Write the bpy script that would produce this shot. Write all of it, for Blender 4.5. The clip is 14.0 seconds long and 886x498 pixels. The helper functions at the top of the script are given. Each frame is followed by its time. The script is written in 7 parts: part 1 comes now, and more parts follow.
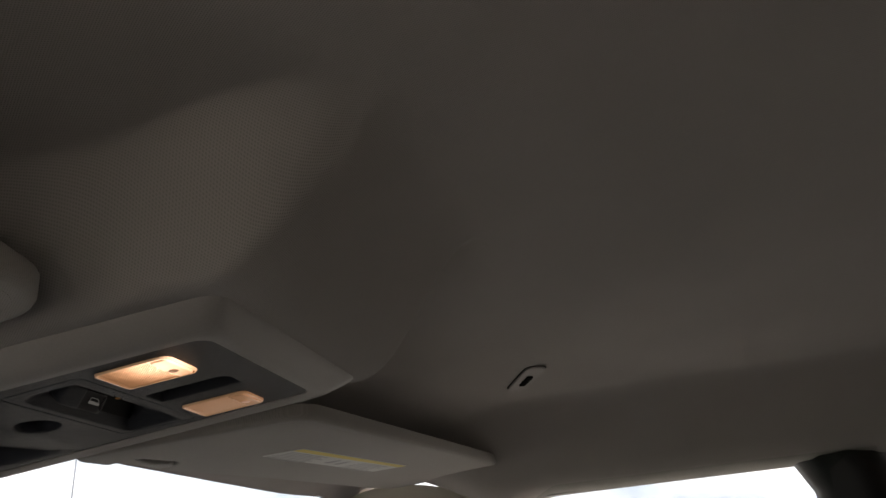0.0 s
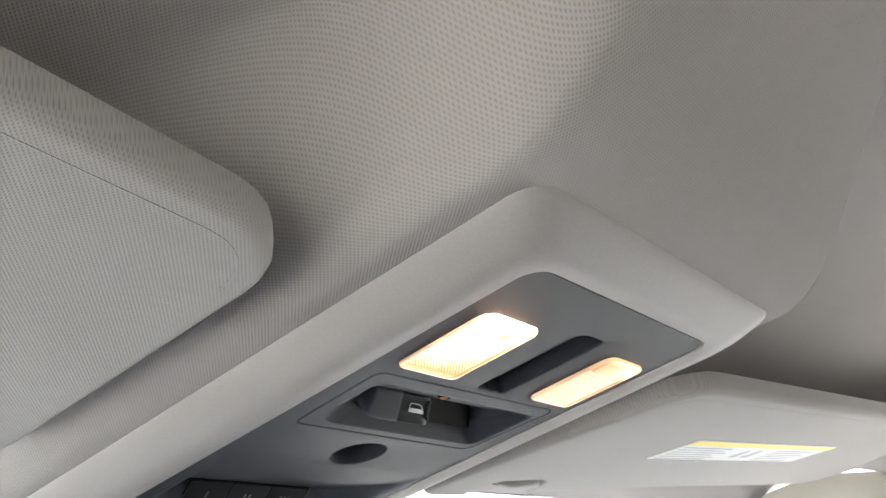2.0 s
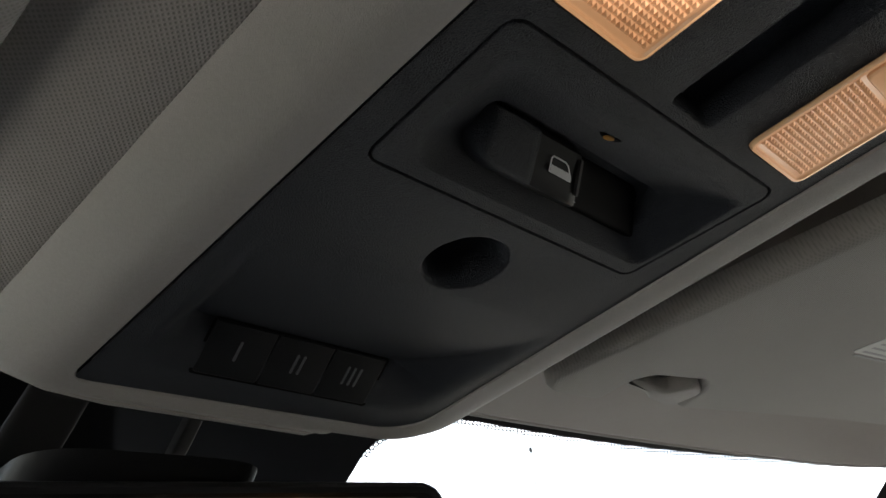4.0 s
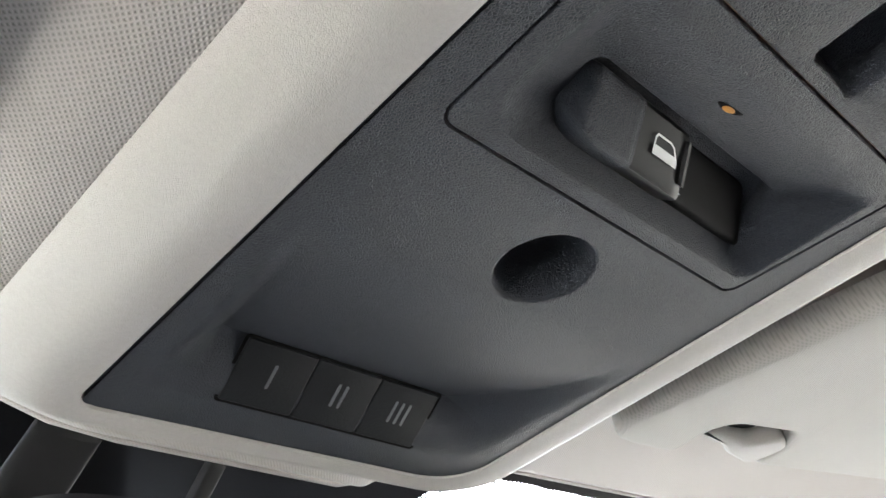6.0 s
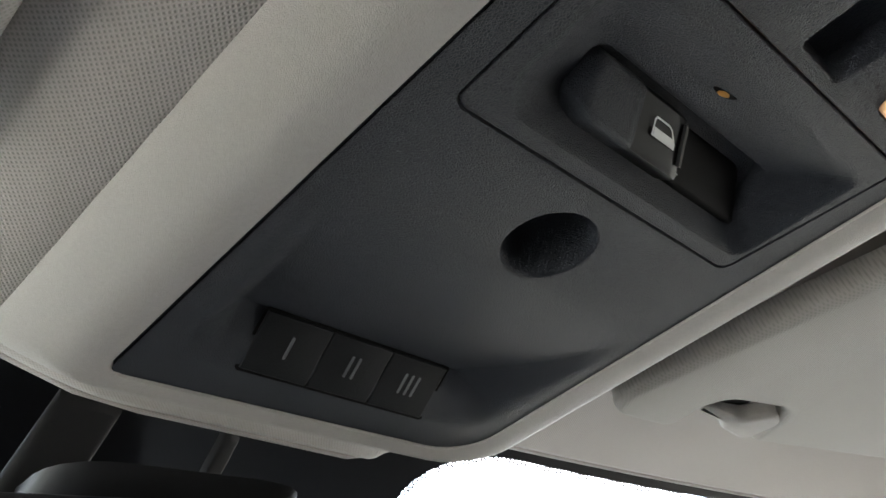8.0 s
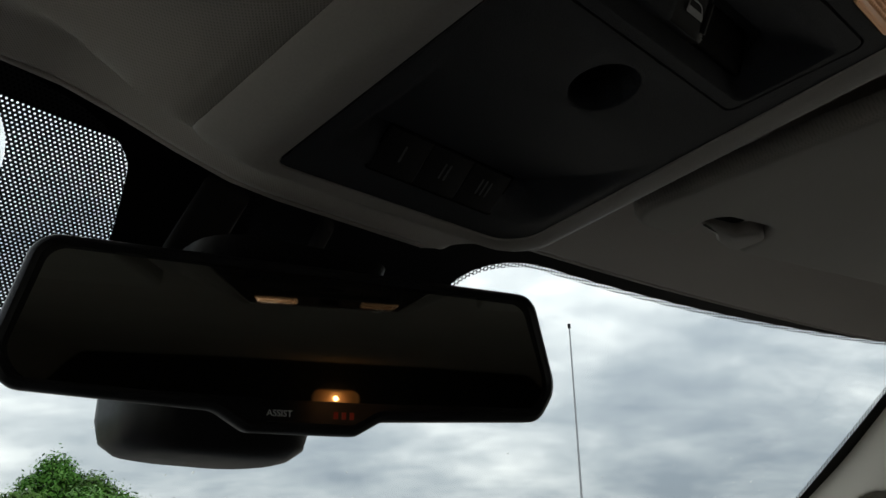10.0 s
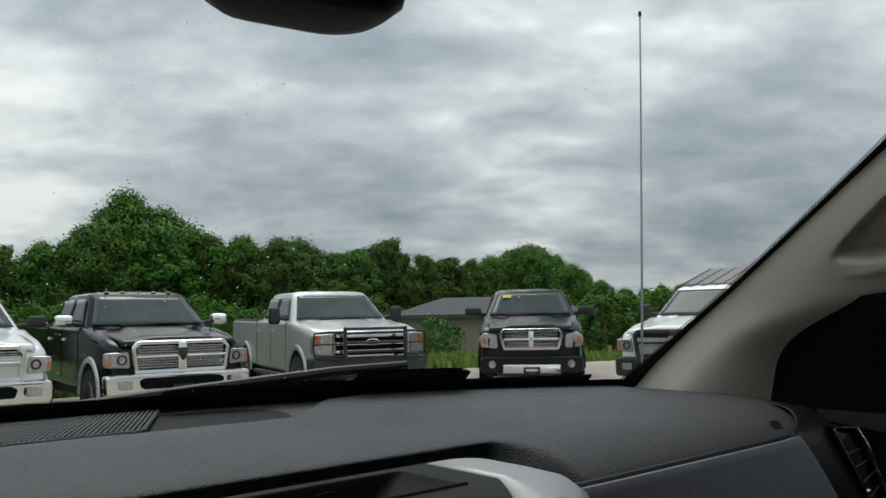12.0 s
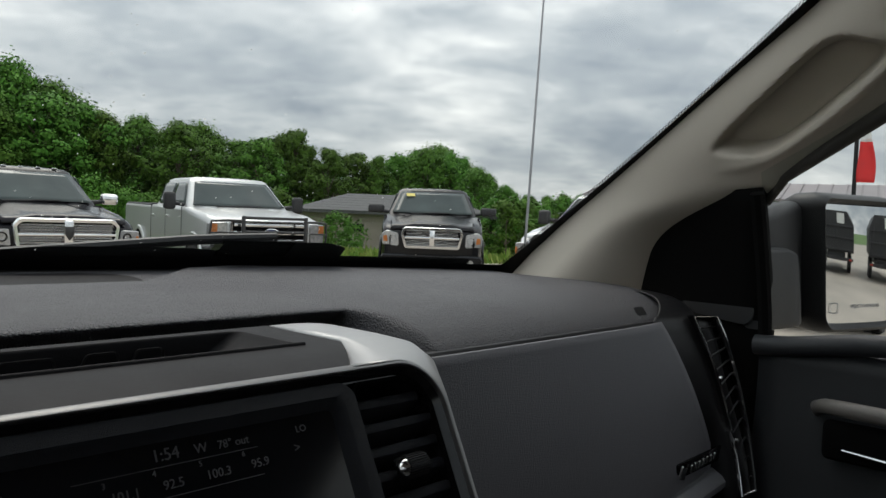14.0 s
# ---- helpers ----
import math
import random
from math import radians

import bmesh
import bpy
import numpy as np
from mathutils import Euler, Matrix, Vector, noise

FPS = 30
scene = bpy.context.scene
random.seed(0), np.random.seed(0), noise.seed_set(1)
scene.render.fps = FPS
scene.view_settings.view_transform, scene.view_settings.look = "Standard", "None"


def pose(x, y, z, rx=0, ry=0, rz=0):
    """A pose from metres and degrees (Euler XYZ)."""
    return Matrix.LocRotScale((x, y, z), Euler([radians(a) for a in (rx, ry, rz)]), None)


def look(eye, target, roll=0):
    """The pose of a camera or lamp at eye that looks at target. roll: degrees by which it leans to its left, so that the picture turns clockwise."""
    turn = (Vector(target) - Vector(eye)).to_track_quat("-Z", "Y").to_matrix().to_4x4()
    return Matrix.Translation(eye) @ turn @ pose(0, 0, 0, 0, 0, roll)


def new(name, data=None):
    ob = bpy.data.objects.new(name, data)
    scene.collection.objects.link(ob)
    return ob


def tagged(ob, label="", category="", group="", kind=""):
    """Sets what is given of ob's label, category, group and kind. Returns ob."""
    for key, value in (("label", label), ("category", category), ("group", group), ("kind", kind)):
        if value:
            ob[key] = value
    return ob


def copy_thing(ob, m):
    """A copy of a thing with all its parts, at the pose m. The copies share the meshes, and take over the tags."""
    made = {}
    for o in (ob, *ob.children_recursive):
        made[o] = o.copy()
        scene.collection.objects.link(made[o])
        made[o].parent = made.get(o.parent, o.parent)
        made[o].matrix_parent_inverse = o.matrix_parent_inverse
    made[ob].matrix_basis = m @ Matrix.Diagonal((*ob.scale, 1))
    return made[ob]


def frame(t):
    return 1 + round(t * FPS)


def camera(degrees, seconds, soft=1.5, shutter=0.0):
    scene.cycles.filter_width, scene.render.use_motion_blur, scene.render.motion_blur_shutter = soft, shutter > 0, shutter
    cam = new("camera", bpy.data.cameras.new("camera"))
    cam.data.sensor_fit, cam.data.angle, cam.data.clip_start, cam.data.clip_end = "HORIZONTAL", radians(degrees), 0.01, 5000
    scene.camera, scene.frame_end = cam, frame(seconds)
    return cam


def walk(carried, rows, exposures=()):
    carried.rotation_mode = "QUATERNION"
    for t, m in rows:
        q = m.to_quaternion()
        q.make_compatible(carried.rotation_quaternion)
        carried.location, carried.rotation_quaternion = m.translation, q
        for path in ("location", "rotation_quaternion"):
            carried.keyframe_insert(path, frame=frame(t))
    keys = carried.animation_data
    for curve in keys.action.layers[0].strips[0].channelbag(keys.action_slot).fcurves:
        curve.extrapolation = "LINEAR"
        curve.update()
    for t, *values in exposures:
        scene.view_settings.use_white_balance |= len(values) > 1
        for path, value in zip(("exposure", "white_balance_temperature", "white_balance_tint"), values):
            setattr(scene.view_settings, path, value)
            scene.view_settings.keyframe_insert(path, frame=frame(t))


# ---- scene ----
cam = camera(57.95, 14.0)
PATH = [
    (0, look((-0.4366, -0.7501, 1.6568), (0.4542, -0.5460, 2.0628), -5.74)),
    (0.5, look((-0.4429, -0.7309, 1.6565), (0.3993, -0.4238, 2.0997), -5.43)),
    (1, look((-0.4254, -0.7108, 1.6664), (0.3783, -0.3222, 2.1168), -7.23)),
    (1.5, look((-0.3623, -0.6829, 1.6821), (0.3995, -0.2304, 2.1457), -9.59)),
    (2, look((-0.2810, -0.6506, 1.6842), (0.4280, -0.1229, 2.1521), -9.29)),
    (2.5, look((-0.2120, -0.6029, 1.6810), (0.4578, -0.0308, 2.1545), -8.21)),
    (3, look((-0.1870, -0.5861, 1.6762), (0.4708, -0.0156, 2.1680), -7.88)),
    (3.5, look((-0.1823, -0.5643, 1.6713), (0.4628, 0.0079, 2.1775), -8.13)),
    (4, look((-0.1689, -0.5137, 1.6640), (0.4718, 0.0660, 2.1675), -7.92)),
    (4.2, look((-0.1603, -0.4972, 1.6576), (0.4614, 0.0909, 2.1749), -7.61)),
    (6.5, look((-0.1490, -0.4732, 1.6720), (0.4458, 0.0784, 2.2567), -6.62)),
    (7.2, look((-0.1489, -0.4734, 1.6709), (0.4441, 0.0747, 2.2608), -6.63)),
    (9.3, look((-0.2076, -0.5051, 1.6260), (0.4193, 0.1333, 2.0725), -3.78)),
    (9.5, look((-0.2185, -0.5111, 1.6205), (0.4152, 0.1360, 2.0444), -2.92)),
    (10, look((-0.2323, -0.5133, 1.6099), (0.4128, 0.1453, 1.9972), -2.35)),
    (10.5, look((-0.2291, -0.5111, 1.5872), (0.4343, 0.1707, 1.8953), -2.36)),
    (11, look((-0.2310, -0.5260, 1.5656), (0.4176, 0.2065, 1.7724), -2.72)),
    (11.5, look((-0.2461, -0.5059, 1.5355), (0.3906, 0.2508, 1.6835), -2.42)),
    (12, look((-0.2410, -0.4752, 1.5047), (0.4035, 0.2851, 1.5864), -0.97)),
    (12.5, look((-0.2235, -0.4819, 1.4983), (0.4692, 0.2364, 1.5624), 0.54)),
    (13, look((-0.1998, -0.4656, 1.4837), (0.5130, 0.2358, 1.4870), 1.39)),
    (13.5, look((-0.1903, -0.4653, 1.4799), (0.5302, 0.2281, 1.4678), 2.00)),
    (14, look((-0.1791, -0.4668, 1.4733), (0.5528, 0.2133, 1.4304), 2.31)),
]
EXPOSURES = [(0.0, 1.55, 6900, 19), (0.6, 3.36, 6850, 24), (1.0, 3.62, 6450, 18), (1.5, 4.23, 6200, 15), (2.0, 4.36, 6100, 15), (2.4, 3.80, 6120, 12), (3.0, 2.90, 6280, 12), (3.5, 2.8, 6350, 12), (4.2, 2.25, 6500, 12), (5.3, 4.05, 6350, 11), (6.5, 5.0, 6200, 15), (7.2, 4.95, 6200, 15), (8.4, 2.95, 6450, 10), (9.3, 1.18, 6650, 11), (10.0, 0.32, 6600, 10), (11.0, 0.12, 6600, 10), (12.5, -0.06, 6700, 10), (13.2, 0.22, 6850, 13), (14.0, 0.36, 6800, 13)]
walk(cam, PATH, EXPOSURES)

# ---- sky and sun: bright overcast, broken layers of cloud ----
world = bpy.data.worlds.new("overcast")
scene.world = world
world.use_nodes = True
wn, wl = world.node_tree.nodes, world.node_tree.links
wn.clear()
w_out = wn.new("ShaderNodeOutputWorld")
w_bg = wn.new("ShaderNodeBackground")
w_sky = wn.new("ShaderNodeTexSky")
w_sky.sky_type, w_sky.sun_disc = "NISHITA", False
w_sky.sun_elevation, w_sky.sun_rotation = radians(52), radians(200)
w_co = wn.new("ShaderNodeTexCoord")
w_sep = wn.new("ShaderNodeSeparateXYZ")
wl.new(w_co.outputs["Generated"], w_sep.inputs[0])


def wmath(op, a, b=None, c=None):
    n = wn.new("ShaderNodeMath")
    n.operation = op
    for i, v in enumerate((a, b, c)):
        if v is None:
            continue
        if isinstance(v, (int, float)):
            n.inputs[i].default_value = v
        else:
            wl.new(v, n.inputs[i])
    return n.outputs[0]


# the cloud deck is a flat layer seen in perspective
w_h = wmath("ADD", wmath("MAXIMUM", w_sep.outputs[2], 0.0), 0.34)
w_comb = wn.new("ShaderNodeCombineXYZ")
wl.new(wmath("DIVIDE", w_sep.outputs[0], w_h), w_comb.inputs[0])
wl.new(wmath("DIVIDE", w_sep.outputs[1], w_h), w_comb.inputs[1])


def cloud_noise(scale, detail, rough, distort, offset, stretch=(1.0, 1.0, 1.0)):
    m = wn.new("ShaderNodeMapping")
    m.inputs["Location"].default_value = offset
    m.vector_type = "TEXTURE"
    m.inputs["Rotation"].default_value = (0, 0, radians(-40))
    m.inputs["Scale"].default_value = stretch
    wl.new(w_comb.outputs[0], m.inputs[0])
    n = wn.new("ShaderNodeTexNoise")
    n.inputs["Scale"].default_value, n.inputs["Detail"].default_value = scale, detail
    n.inputs["Roughness"].default_value, n.inputs["Distortion"].default_value = rough, distort
    wl.new(m.outputs[0], n.inputs["Vector"])
    return n.outputs["Fac"]


w_big = cloud_noise(1.5, 6, 0.50, 0.0, (3.1, 1.7, 0), (1.30, 0.85, 1.0))
w_fine = cloud_noise(4.6, 8, 0.58, 0.12, (0.4, 5.2, 0), (1.15, 0.90, 1.0))
w_mixf = wmath("MULTIPLY_ADD", w_fine, 0.40, wmath("MULTIPLY", w_big, 0.74))
w_ramp = wn.new("ShaderNodeValToRGB")
cr = w_ramp.color_ramp
cr.elements[0].position, cr.elements[0].color = 0.42, (0.27, 0.315, 0.37, 1)
cr.elements[1].position, cr.elements[1].color = 0.71, (0.90, 0.925, 0.935, 1)
e = cr.elements.new(0.53)
e.color = (0.41, 0.455, 0.50, 1)
e = cr.elements.new(0.605)
e.color = (0.57, 0.61, 0.645, 1)
wl.new(w_mixf, w_ramp.inputs[0])
w_mix = wn.new("ShaderNodeMixRGB")
w_mix.inputs[0].default_value = 0.94
w_skys = wn.new("ShaderNodeVectorMath")
w_skys.operation = "SCALE"
w_skys.inputs[3].default_value = 0.09
wl.new(w_sky.outputs[0], w_skys.inputs[0])
wl.new(w_skys.outputs[0], w_mix.inputs[1])
wl.new(w_ramp.outputs[0], w_mix.inputs[2])
w_gain = wn.new("ShaderNodeVectorMath")
w_gain.operation = "SCALE"
# an overcast sky is brighter overhead than near the horizon
wl.new(wmath("MULTIPLY_ADD", wmath("MAXIMUM", w_sep.outputs[2], 0.0), 1.45, 0.88), w_gain.inputs[3])
wl.new(w_mix.outputs[0], w_gain.inputs[0])
wl.new(w_gain.outputs[0], w_bg.inputs[0])
w_bg.inputs[1].default_value = 1.0
wl.new(w_bg.outputs[0], w_out.inputs[0])

sun_data = bpy.data.lights.new("sun", "SUN")
sun_data.energy, sun_data.angle, sun_data.color = 1.2, radians(35), (1.0, 0.97, 0.92)
sun = new("sun", sun_data)
sun.matrix_basis = look((0, 0, 60), (-14, -38, 0))


# ---- materials ----
def nodes_of(name):
    m = bpy.data.materials.new(name)
    m.use_nodes = True
    nt = m.node_tree
    return m, nt.nodes, nt.links, nt.nodes["Principled BSDF"]


def material(name, color, rough=0.5, metal=0.0, spec=0.5, vary=0.10, vscale=6.0, grain=0.0, gscale=400.0, bump=0.0, coat=0.0, rvary=0.08, emit=None, strength=0.0):
    """A surface with a broad and a fine variation of its colour, uneven gloss and a fine relief."""
    m, n, l, b = nodes_of(name)
    co = n.new("ShaderNodeTexCoord")
    big = n.new("ShaderNodeTexNoise")
    big.inputs["Scale"].default_value, big.inputs["Detail"].default_value = vscale, 5
    l.new(co.outputs["Object"], big.inputs["Vector"])
    fine = n.new("ShaderNodeTexNoise")
    fine.inputs["Scale"].default_value, fine.inputs["Detail"].default_value = gscale, 3
    l.new(co.outputs["Object"], fine.inputs["Vector"])
    ramp = n.new("ShaderNodeMapRange")
    ramp.inputs[1].default_value, ramp.inputs[2].default_value = 0.3, 0.7
    ramp.inputs[3].default_value, ramp.inputs[4].default_value = 1 - vary, 1 + vary
    l.new(big.outputs["Fac"], ramp.inputs[0])
    ramp2 = n.new("ShaderNodeMapRange")
    ramp2.inputs[1].default_value, ramp2.inputs[2].default_value = 0.3, 0.7
    ramp2.inputs[3].default_value, ramp2.inputs[4].default_value = 1 - grain, 1 + grain
    l.new(fine.outputs["Fac"], ramp2.inputs[0])
    mul = n.new("ShaderNodeMath")
    mul.operation = "MULTIPLY"
    l.new(ramp.outputs[0], mul.inputs[0])
    l.new(ramp2.outputs[0], mul.inputs[1])
    sc = n.new("ShaderNodeVectorMath")
    sc.operation = "SCALE"
    sc.inputs[0].default_value = color
    l.new(mul.outputs[0], sc.inputs[3])
    l.new(sc.outputs[0], b.inputs["Base Color"])
    rr = n.new("ShaderNodeMapRange")
    rr.inputs[1].default_value, rr.inputs[2].default_value = 0.3, 0.7
    rr.inputs[3].default_value, rr.inputs[4].default_value = max(0.02, rough - rvary), min(1, rough + rvary)
    l.new(big.outputs["Fac"], rr.inputs[0])
    l.new(rr.outputs[0], b.inputs["Roughness"])
    b.inputs["Metallic"].default_value = metal
    b.inputs["Specular IOR Level"].default_value = spec
    b.inputs["Coat Weight"].default_value = coat
    b.inputs["Coat Roughness"].default_value = 0.05
    if bump:
        bp = n.new("ShaderNodeBump")
        bp.inputs["Strength"].default_value, bp.inputs["Distance"].default_value = bump, 0.0006
        l.new(fine.outputs["Fac"], bp.inputs["Height"])
        l.new(bp.outputs[0], b.inputs["Normal"])
    if emit:
        b.inputs["Emission Color"].default_value = (*emit, 1)
        b.inputs["Emission Strength"].default_value = strength
    return m


def knit(name, color, pitch=0.0019, depth=0.9, contrast=0.16):
    """Warp-knit cloth: a diagonal lattice of tiny loops with a faint broad mottling."""
    m, n, l, b = nodes_of(name)
    co = n.new("ShaderNodeTexCoord")
    hs = []
    for turn in (38, -38):
        mp = n.new("ShaderNodeMapping")
        mp.inputs["Rotation"].default_value = (radians(9), radians(7), radians(turn))
        l.new(co.outputs["Object"], mp.inputs[0])
        wv = n.new("ShaderNodeTexWave")
        wv.wave_type, wv.bands_direction, wv.wave_profile = "BANDS", "X", "SIN"
        wv.inputs["Scale"].default_value = 0.314 / pitch
        wv.inputs["Distortion"].default_value = 0.25
        wv.inputs["Detail"].default_value = 1
        l.new(mp.outputs[0], wv.inputs["Vector"])
        hs.append(wv.outputs["Fac"])
    inv = []
    for h in hs:
        k = n.new("ShaderNodeMath")
        k.operation = "SUBTRACT"
        k.inputs[0].default_value = 1.0
        l.new(h, k.inputs[1])
        inv.append(k.outputs[0])
    holes = n.new("ShaderNodeMath")
    holes.operation = "MULTIPLY"
    l.new(inv[0], holes.inputs[0])
    l.new(inv[1], holes.inputs[1])
    mul = n.new("ShaderNodeMath")
    mul.operation = "SUBTRACT"
    mul.inputs[0].default_value = 1.0
    l.new(holes.outputs[0], mul.inputs[1])
    big = n.new("ShaderNodeTexNoise")
    big.inputs["Scale"].default_value, big.inputs["Detail"].default_value = 7, 4
    l.new(co.outputs["Object"], big.inputs["Vector"])
    mr = n.new("ShaderNodeMapRange")
    mr.inputs[3].default_value, mr.inputs[4].default_value = 1 - contrast, 1 + contrast * 0.2
    l.new(mul.outputs[0], mr.inputs[0])
    mr2 = n.new("ShaderNodeMapRange")
    mr2.inputs[1].default_value, mr2.inputs[2].default_value = 0.3, 0.7
    mr2.inputs[3].default_value, mr2.inputs[4].default_value = 0.95, 1.05
    l.new(big.outputs["Fac"], mr2.inputs[0])
    mm = n.new("ShaderNodeMath")
    mm.operation = "MULTIPLY"
    l.new(mr.outputs[0], mm.inputs[0])
    l.new(mr2.outputs[0], mm.inputs[1])
    sc = n.new("ShaderNodeVectorMath")
    sc.operation = "SCALE"
    sc.inputs[0].default_value = color
    l.new(mm.outputs[0], sc.inputs[3])
    l.new(sc.outputs[0], b.inputs["Base Color"])
    bp = n.new("ShaderNodeBump")
    bp.inputs["Strength"].default_value, bp.inputs["Distance"].default_value = depth, 0.0004
    l.new(mul.outputs[0], bp.inputs["Height"])
    l.new(bp.outputs[0], b.inputs["Normal"])
    b.inputs["Roughness"].default_value = 0.95
    b.inputs["Specular IOR Level"].default_value = 0.15
    b.inputs["Sheen Weight"].default_value = 0.15
    return m


def leather_grain(name, color, rough=0.5, scale=260, depth=0.5, spec=0.5):
    """Moulded vinyl with an embossed hide grain."""
    m = material(name, color, rough, spec=spec, vary=0.06, vscale=5, grain=0.04, gscale=900)
    n, l = m.node_tree.nodes, m.node_tree.links
    b = n["Principled BSDF"]
    co = n.new("ShaderNodeTexCoord")
    v = n.new("ShaderNodeTexVoronoi")
    v.feature = "DISTANCE_TO_EDGE"
    v.inputs["Scale"].default_value = scale
    wob = n.new("ShaderNodeTexNoise")
    wob.inputs["Scale"].default_value, wob.inputs["Detail"].default_value = scale * 0.46, 3
    l.new(co.outputs["Object"], wob.inputs["Vector"])
    add = n.new("ShaderNodeVectorMath")
    add.operation = "MULTIPLY_ADD"
    add.inputs[1].default_value = (2.1 / scale,) * 3
    l.new(wob.outputs["Color"], add.inputs[0])
    l.new(co.outputs["Object"], add.inputs[2])
    l.new(add.outputs[0], v.inputs["Vector"])
    mr = n.new("ShaderNodeMapRange")
    mr.inputs[1].default_value, mr.inputs[2].default_value = 0.0, 0.25
    l.new(v.outputs["Distance"], mr.inputs[0])
    bp = n.new("ShaderNodeBump")
    bp.inputs["Strength"].default_value, bp.inputs["Distance"].default_value = depth, 0.32 / scale
    l.new(mr.outputs[0], bp.inputs["Height"])
    l.new(bp.outputs[0], b.inputs["Normal"])
    return m


def clear_glass(name, tint=(0.86, 0.9, 0.88), gloss=0.035):
    m, n, l, b = nodes_of(name)
    out = n["Material Output"]
    tr = n.new("ShaderNodeBsdfTransparent")
    tr.inputs[0].default_value = (*tint, 1)
    gl = n.new("ShaderNodeBsdfGlossy")
    gl.inputs["Roughness"].default_value = 0.02
    mx = n.new("ShaderNodeMixShader")
    mx.inputs[0].default_value = gloss
    l.new(tr.outputs[0], mx.inputs[1])
    l.new(gl.outputs[0], mx.inputs[2])
    l.new(mx.outputs[0], out.inputs[0])
    return m


def dotted_ceramic(name, pitch, radius, clear_below=None):
    """Black ceramic print with a lattice of round clear dots."""
    m, n, l, b = nodes_of(name)
    out = n["Material Output"]
    co = n.new("ShaderNodeTexCoord")
    uv = n.new("ShaderNodeUVMap")
    sc = n.new("ShaderNodeVectorMath")
    sc.operation = "SCALE"
    sc.inputs[3].default_value = 1.0 / pitch
    l.new(uv.outputs[0], sc.inputs[0])
    sep = n.new("ShaderNodeSeparateXYZ")
    l.new(sc.outputs[0], sep.inputs[0])

    def mth(op, a, c):
        k = n.new("ShaderNodeMath")
        k.operation = op
        for i, v in enumerate((a, c)):
            if isinstance(v, (int, float)):
                k.inputs[i].default_value = v
            else:
                l.new(v, k.inputs[i])
        return k.outputs[0]

    row = mth("FLOOR", mth("DIVIDE", sep.outputs[1], 0.866), 0)
    odd = mth("MULTIPLY", mth("MODULO", row, 2.0), 0.5)
    fx = mth("SUBTRACT", mth("FRACT", mth("ADD", sep.outputs[0], odd), 0), 0.5)
    fy = mth("MULTIPLY", mth("SUBTRACT", mth("FRACT", mth("DIVIDE", sep.outputs[1], 0.866), 0), 0.5), 0.866)
    d = mth("SQRT", mth("ADD", mth("MULTIPLY", fx, fx), mth("MULTIPLY", fy, fy)), 0)
    hole = mth("LESS_THAN", d, radius)
    b.inputs["Base Color"].default_value = (0.006, 0.006, 0.007, 1)
    b.inputs["Roughness"].default_value = 0.35
    tr = n.new("ShaderNodeBsdfTransparent")
    mx = n.new("ShaderNodeMixShader")
    l.new(hole, mx.inputs[0])
    l.new(b.outputs[0], mx.inputs[1])
    l.new(tr.outputs[0], mx.inputs[2])
    l.new(mx.outputs[0], out.inputs[0])
    return m


def lamp_lens(name, color, low, high, spot, reach):
    """A prismatic lens lit by the bulb behind it: brightest at the bulb."""
    m, n, l, b = nodes_of(name)
    b.inputs["Base Color"].default_value = (0.62, 0.38, 0.20, 1)
    b.inputs["Roughness"].default_value = 0.15
    geo = n.new("ShaderNodeTexCoord")
    sub = n.new("ShaderNodeVectorMath")
    sub.operation = "DISTANCE"
    sub.inputs[1].default_value = spot
    l.new(geo.outputs["Object"], sub.inputs[0])
    mr = n.new("ShaderNodeMapRange")
    mr.interpolation_type = "SMOOTHERSTEP"
    mr.inputs[1].default_value, mr.inputs[2].default_value = 0.0, reach
    mr.inputs[3].default_value, mr.inputs[4].default_value = high, low
    l.new(sub.outputs["Value"], mr.inputs[0])
    # each prism, and each of its facets, turns the light its own way
    gm = n.new("ShaderNodeNewGeometry")
    m2 = n.new("ShaderNodeMapRange")
    m2.inputs[3].default_value, m2.inputs[4].default_value = 0.55, 1.2
    l.new(gm.outputs["Random Per Island"], m2.inputs[0])
    dt = n.new("ShaderNodeVectorMath")
    dt.operation = "DOT_PRODUCT"
    dt.inputs[1].default_value = (0.75, -0.65, -0.1)
    l.new(gm.outputs["True Normal"], dt.inputs[0])
    m3 = n.new("ShaderNodeMapRange")
    m3.inputs[1].default_value, m3.inputs[2].default_value = -0.6, 0.6
    m3.inputs[3].default_value, m3.inputs[4].default_value = 0.08, 2.0
    l.new(dt.outputs["Value"], m3.inputs[0])
    m4 = n.new("ShaderNodeMath")
    m4.operation = "MULTIPLY"
    l.new(m2.outputs[0], m4.inputs[0])
    l.new(m3.outputs[0], m4.inputs[1])
    mu = n.new("ShaderNodeMath")
    mu.operation = "MULTIPLY"
    l.new(mr.outputs[0], mu.inputs[0])
    l.new(m4.outputs[0], mu.inputs[1])
    hot = n.new("ShaderNodeMapRange")
    hot.inputs[1].default_value, hot.inputs[2].default_value = 0.0, reach * 0.9
    hot.inputs[3].default_value, hot.inputs[4].default_value = 0.6, 0.0
    l.new(sub.outputs["Value"], hot.inputs[0])
    tone = n.new("ShaderNodeMixRGB")
    tone.inputs[1].default_value, tone.inputs[2].default_value = (*color, 1), (1.0, 0.80, 0.60, 1)
    l.new(hot.outputs[0], tone.inputs[0])
    l.new(tone.outputs[0], b.inputs["Emission Color"])
    l.new(mu.outputs[0], b.inputs["Emission Strength"])
    return m


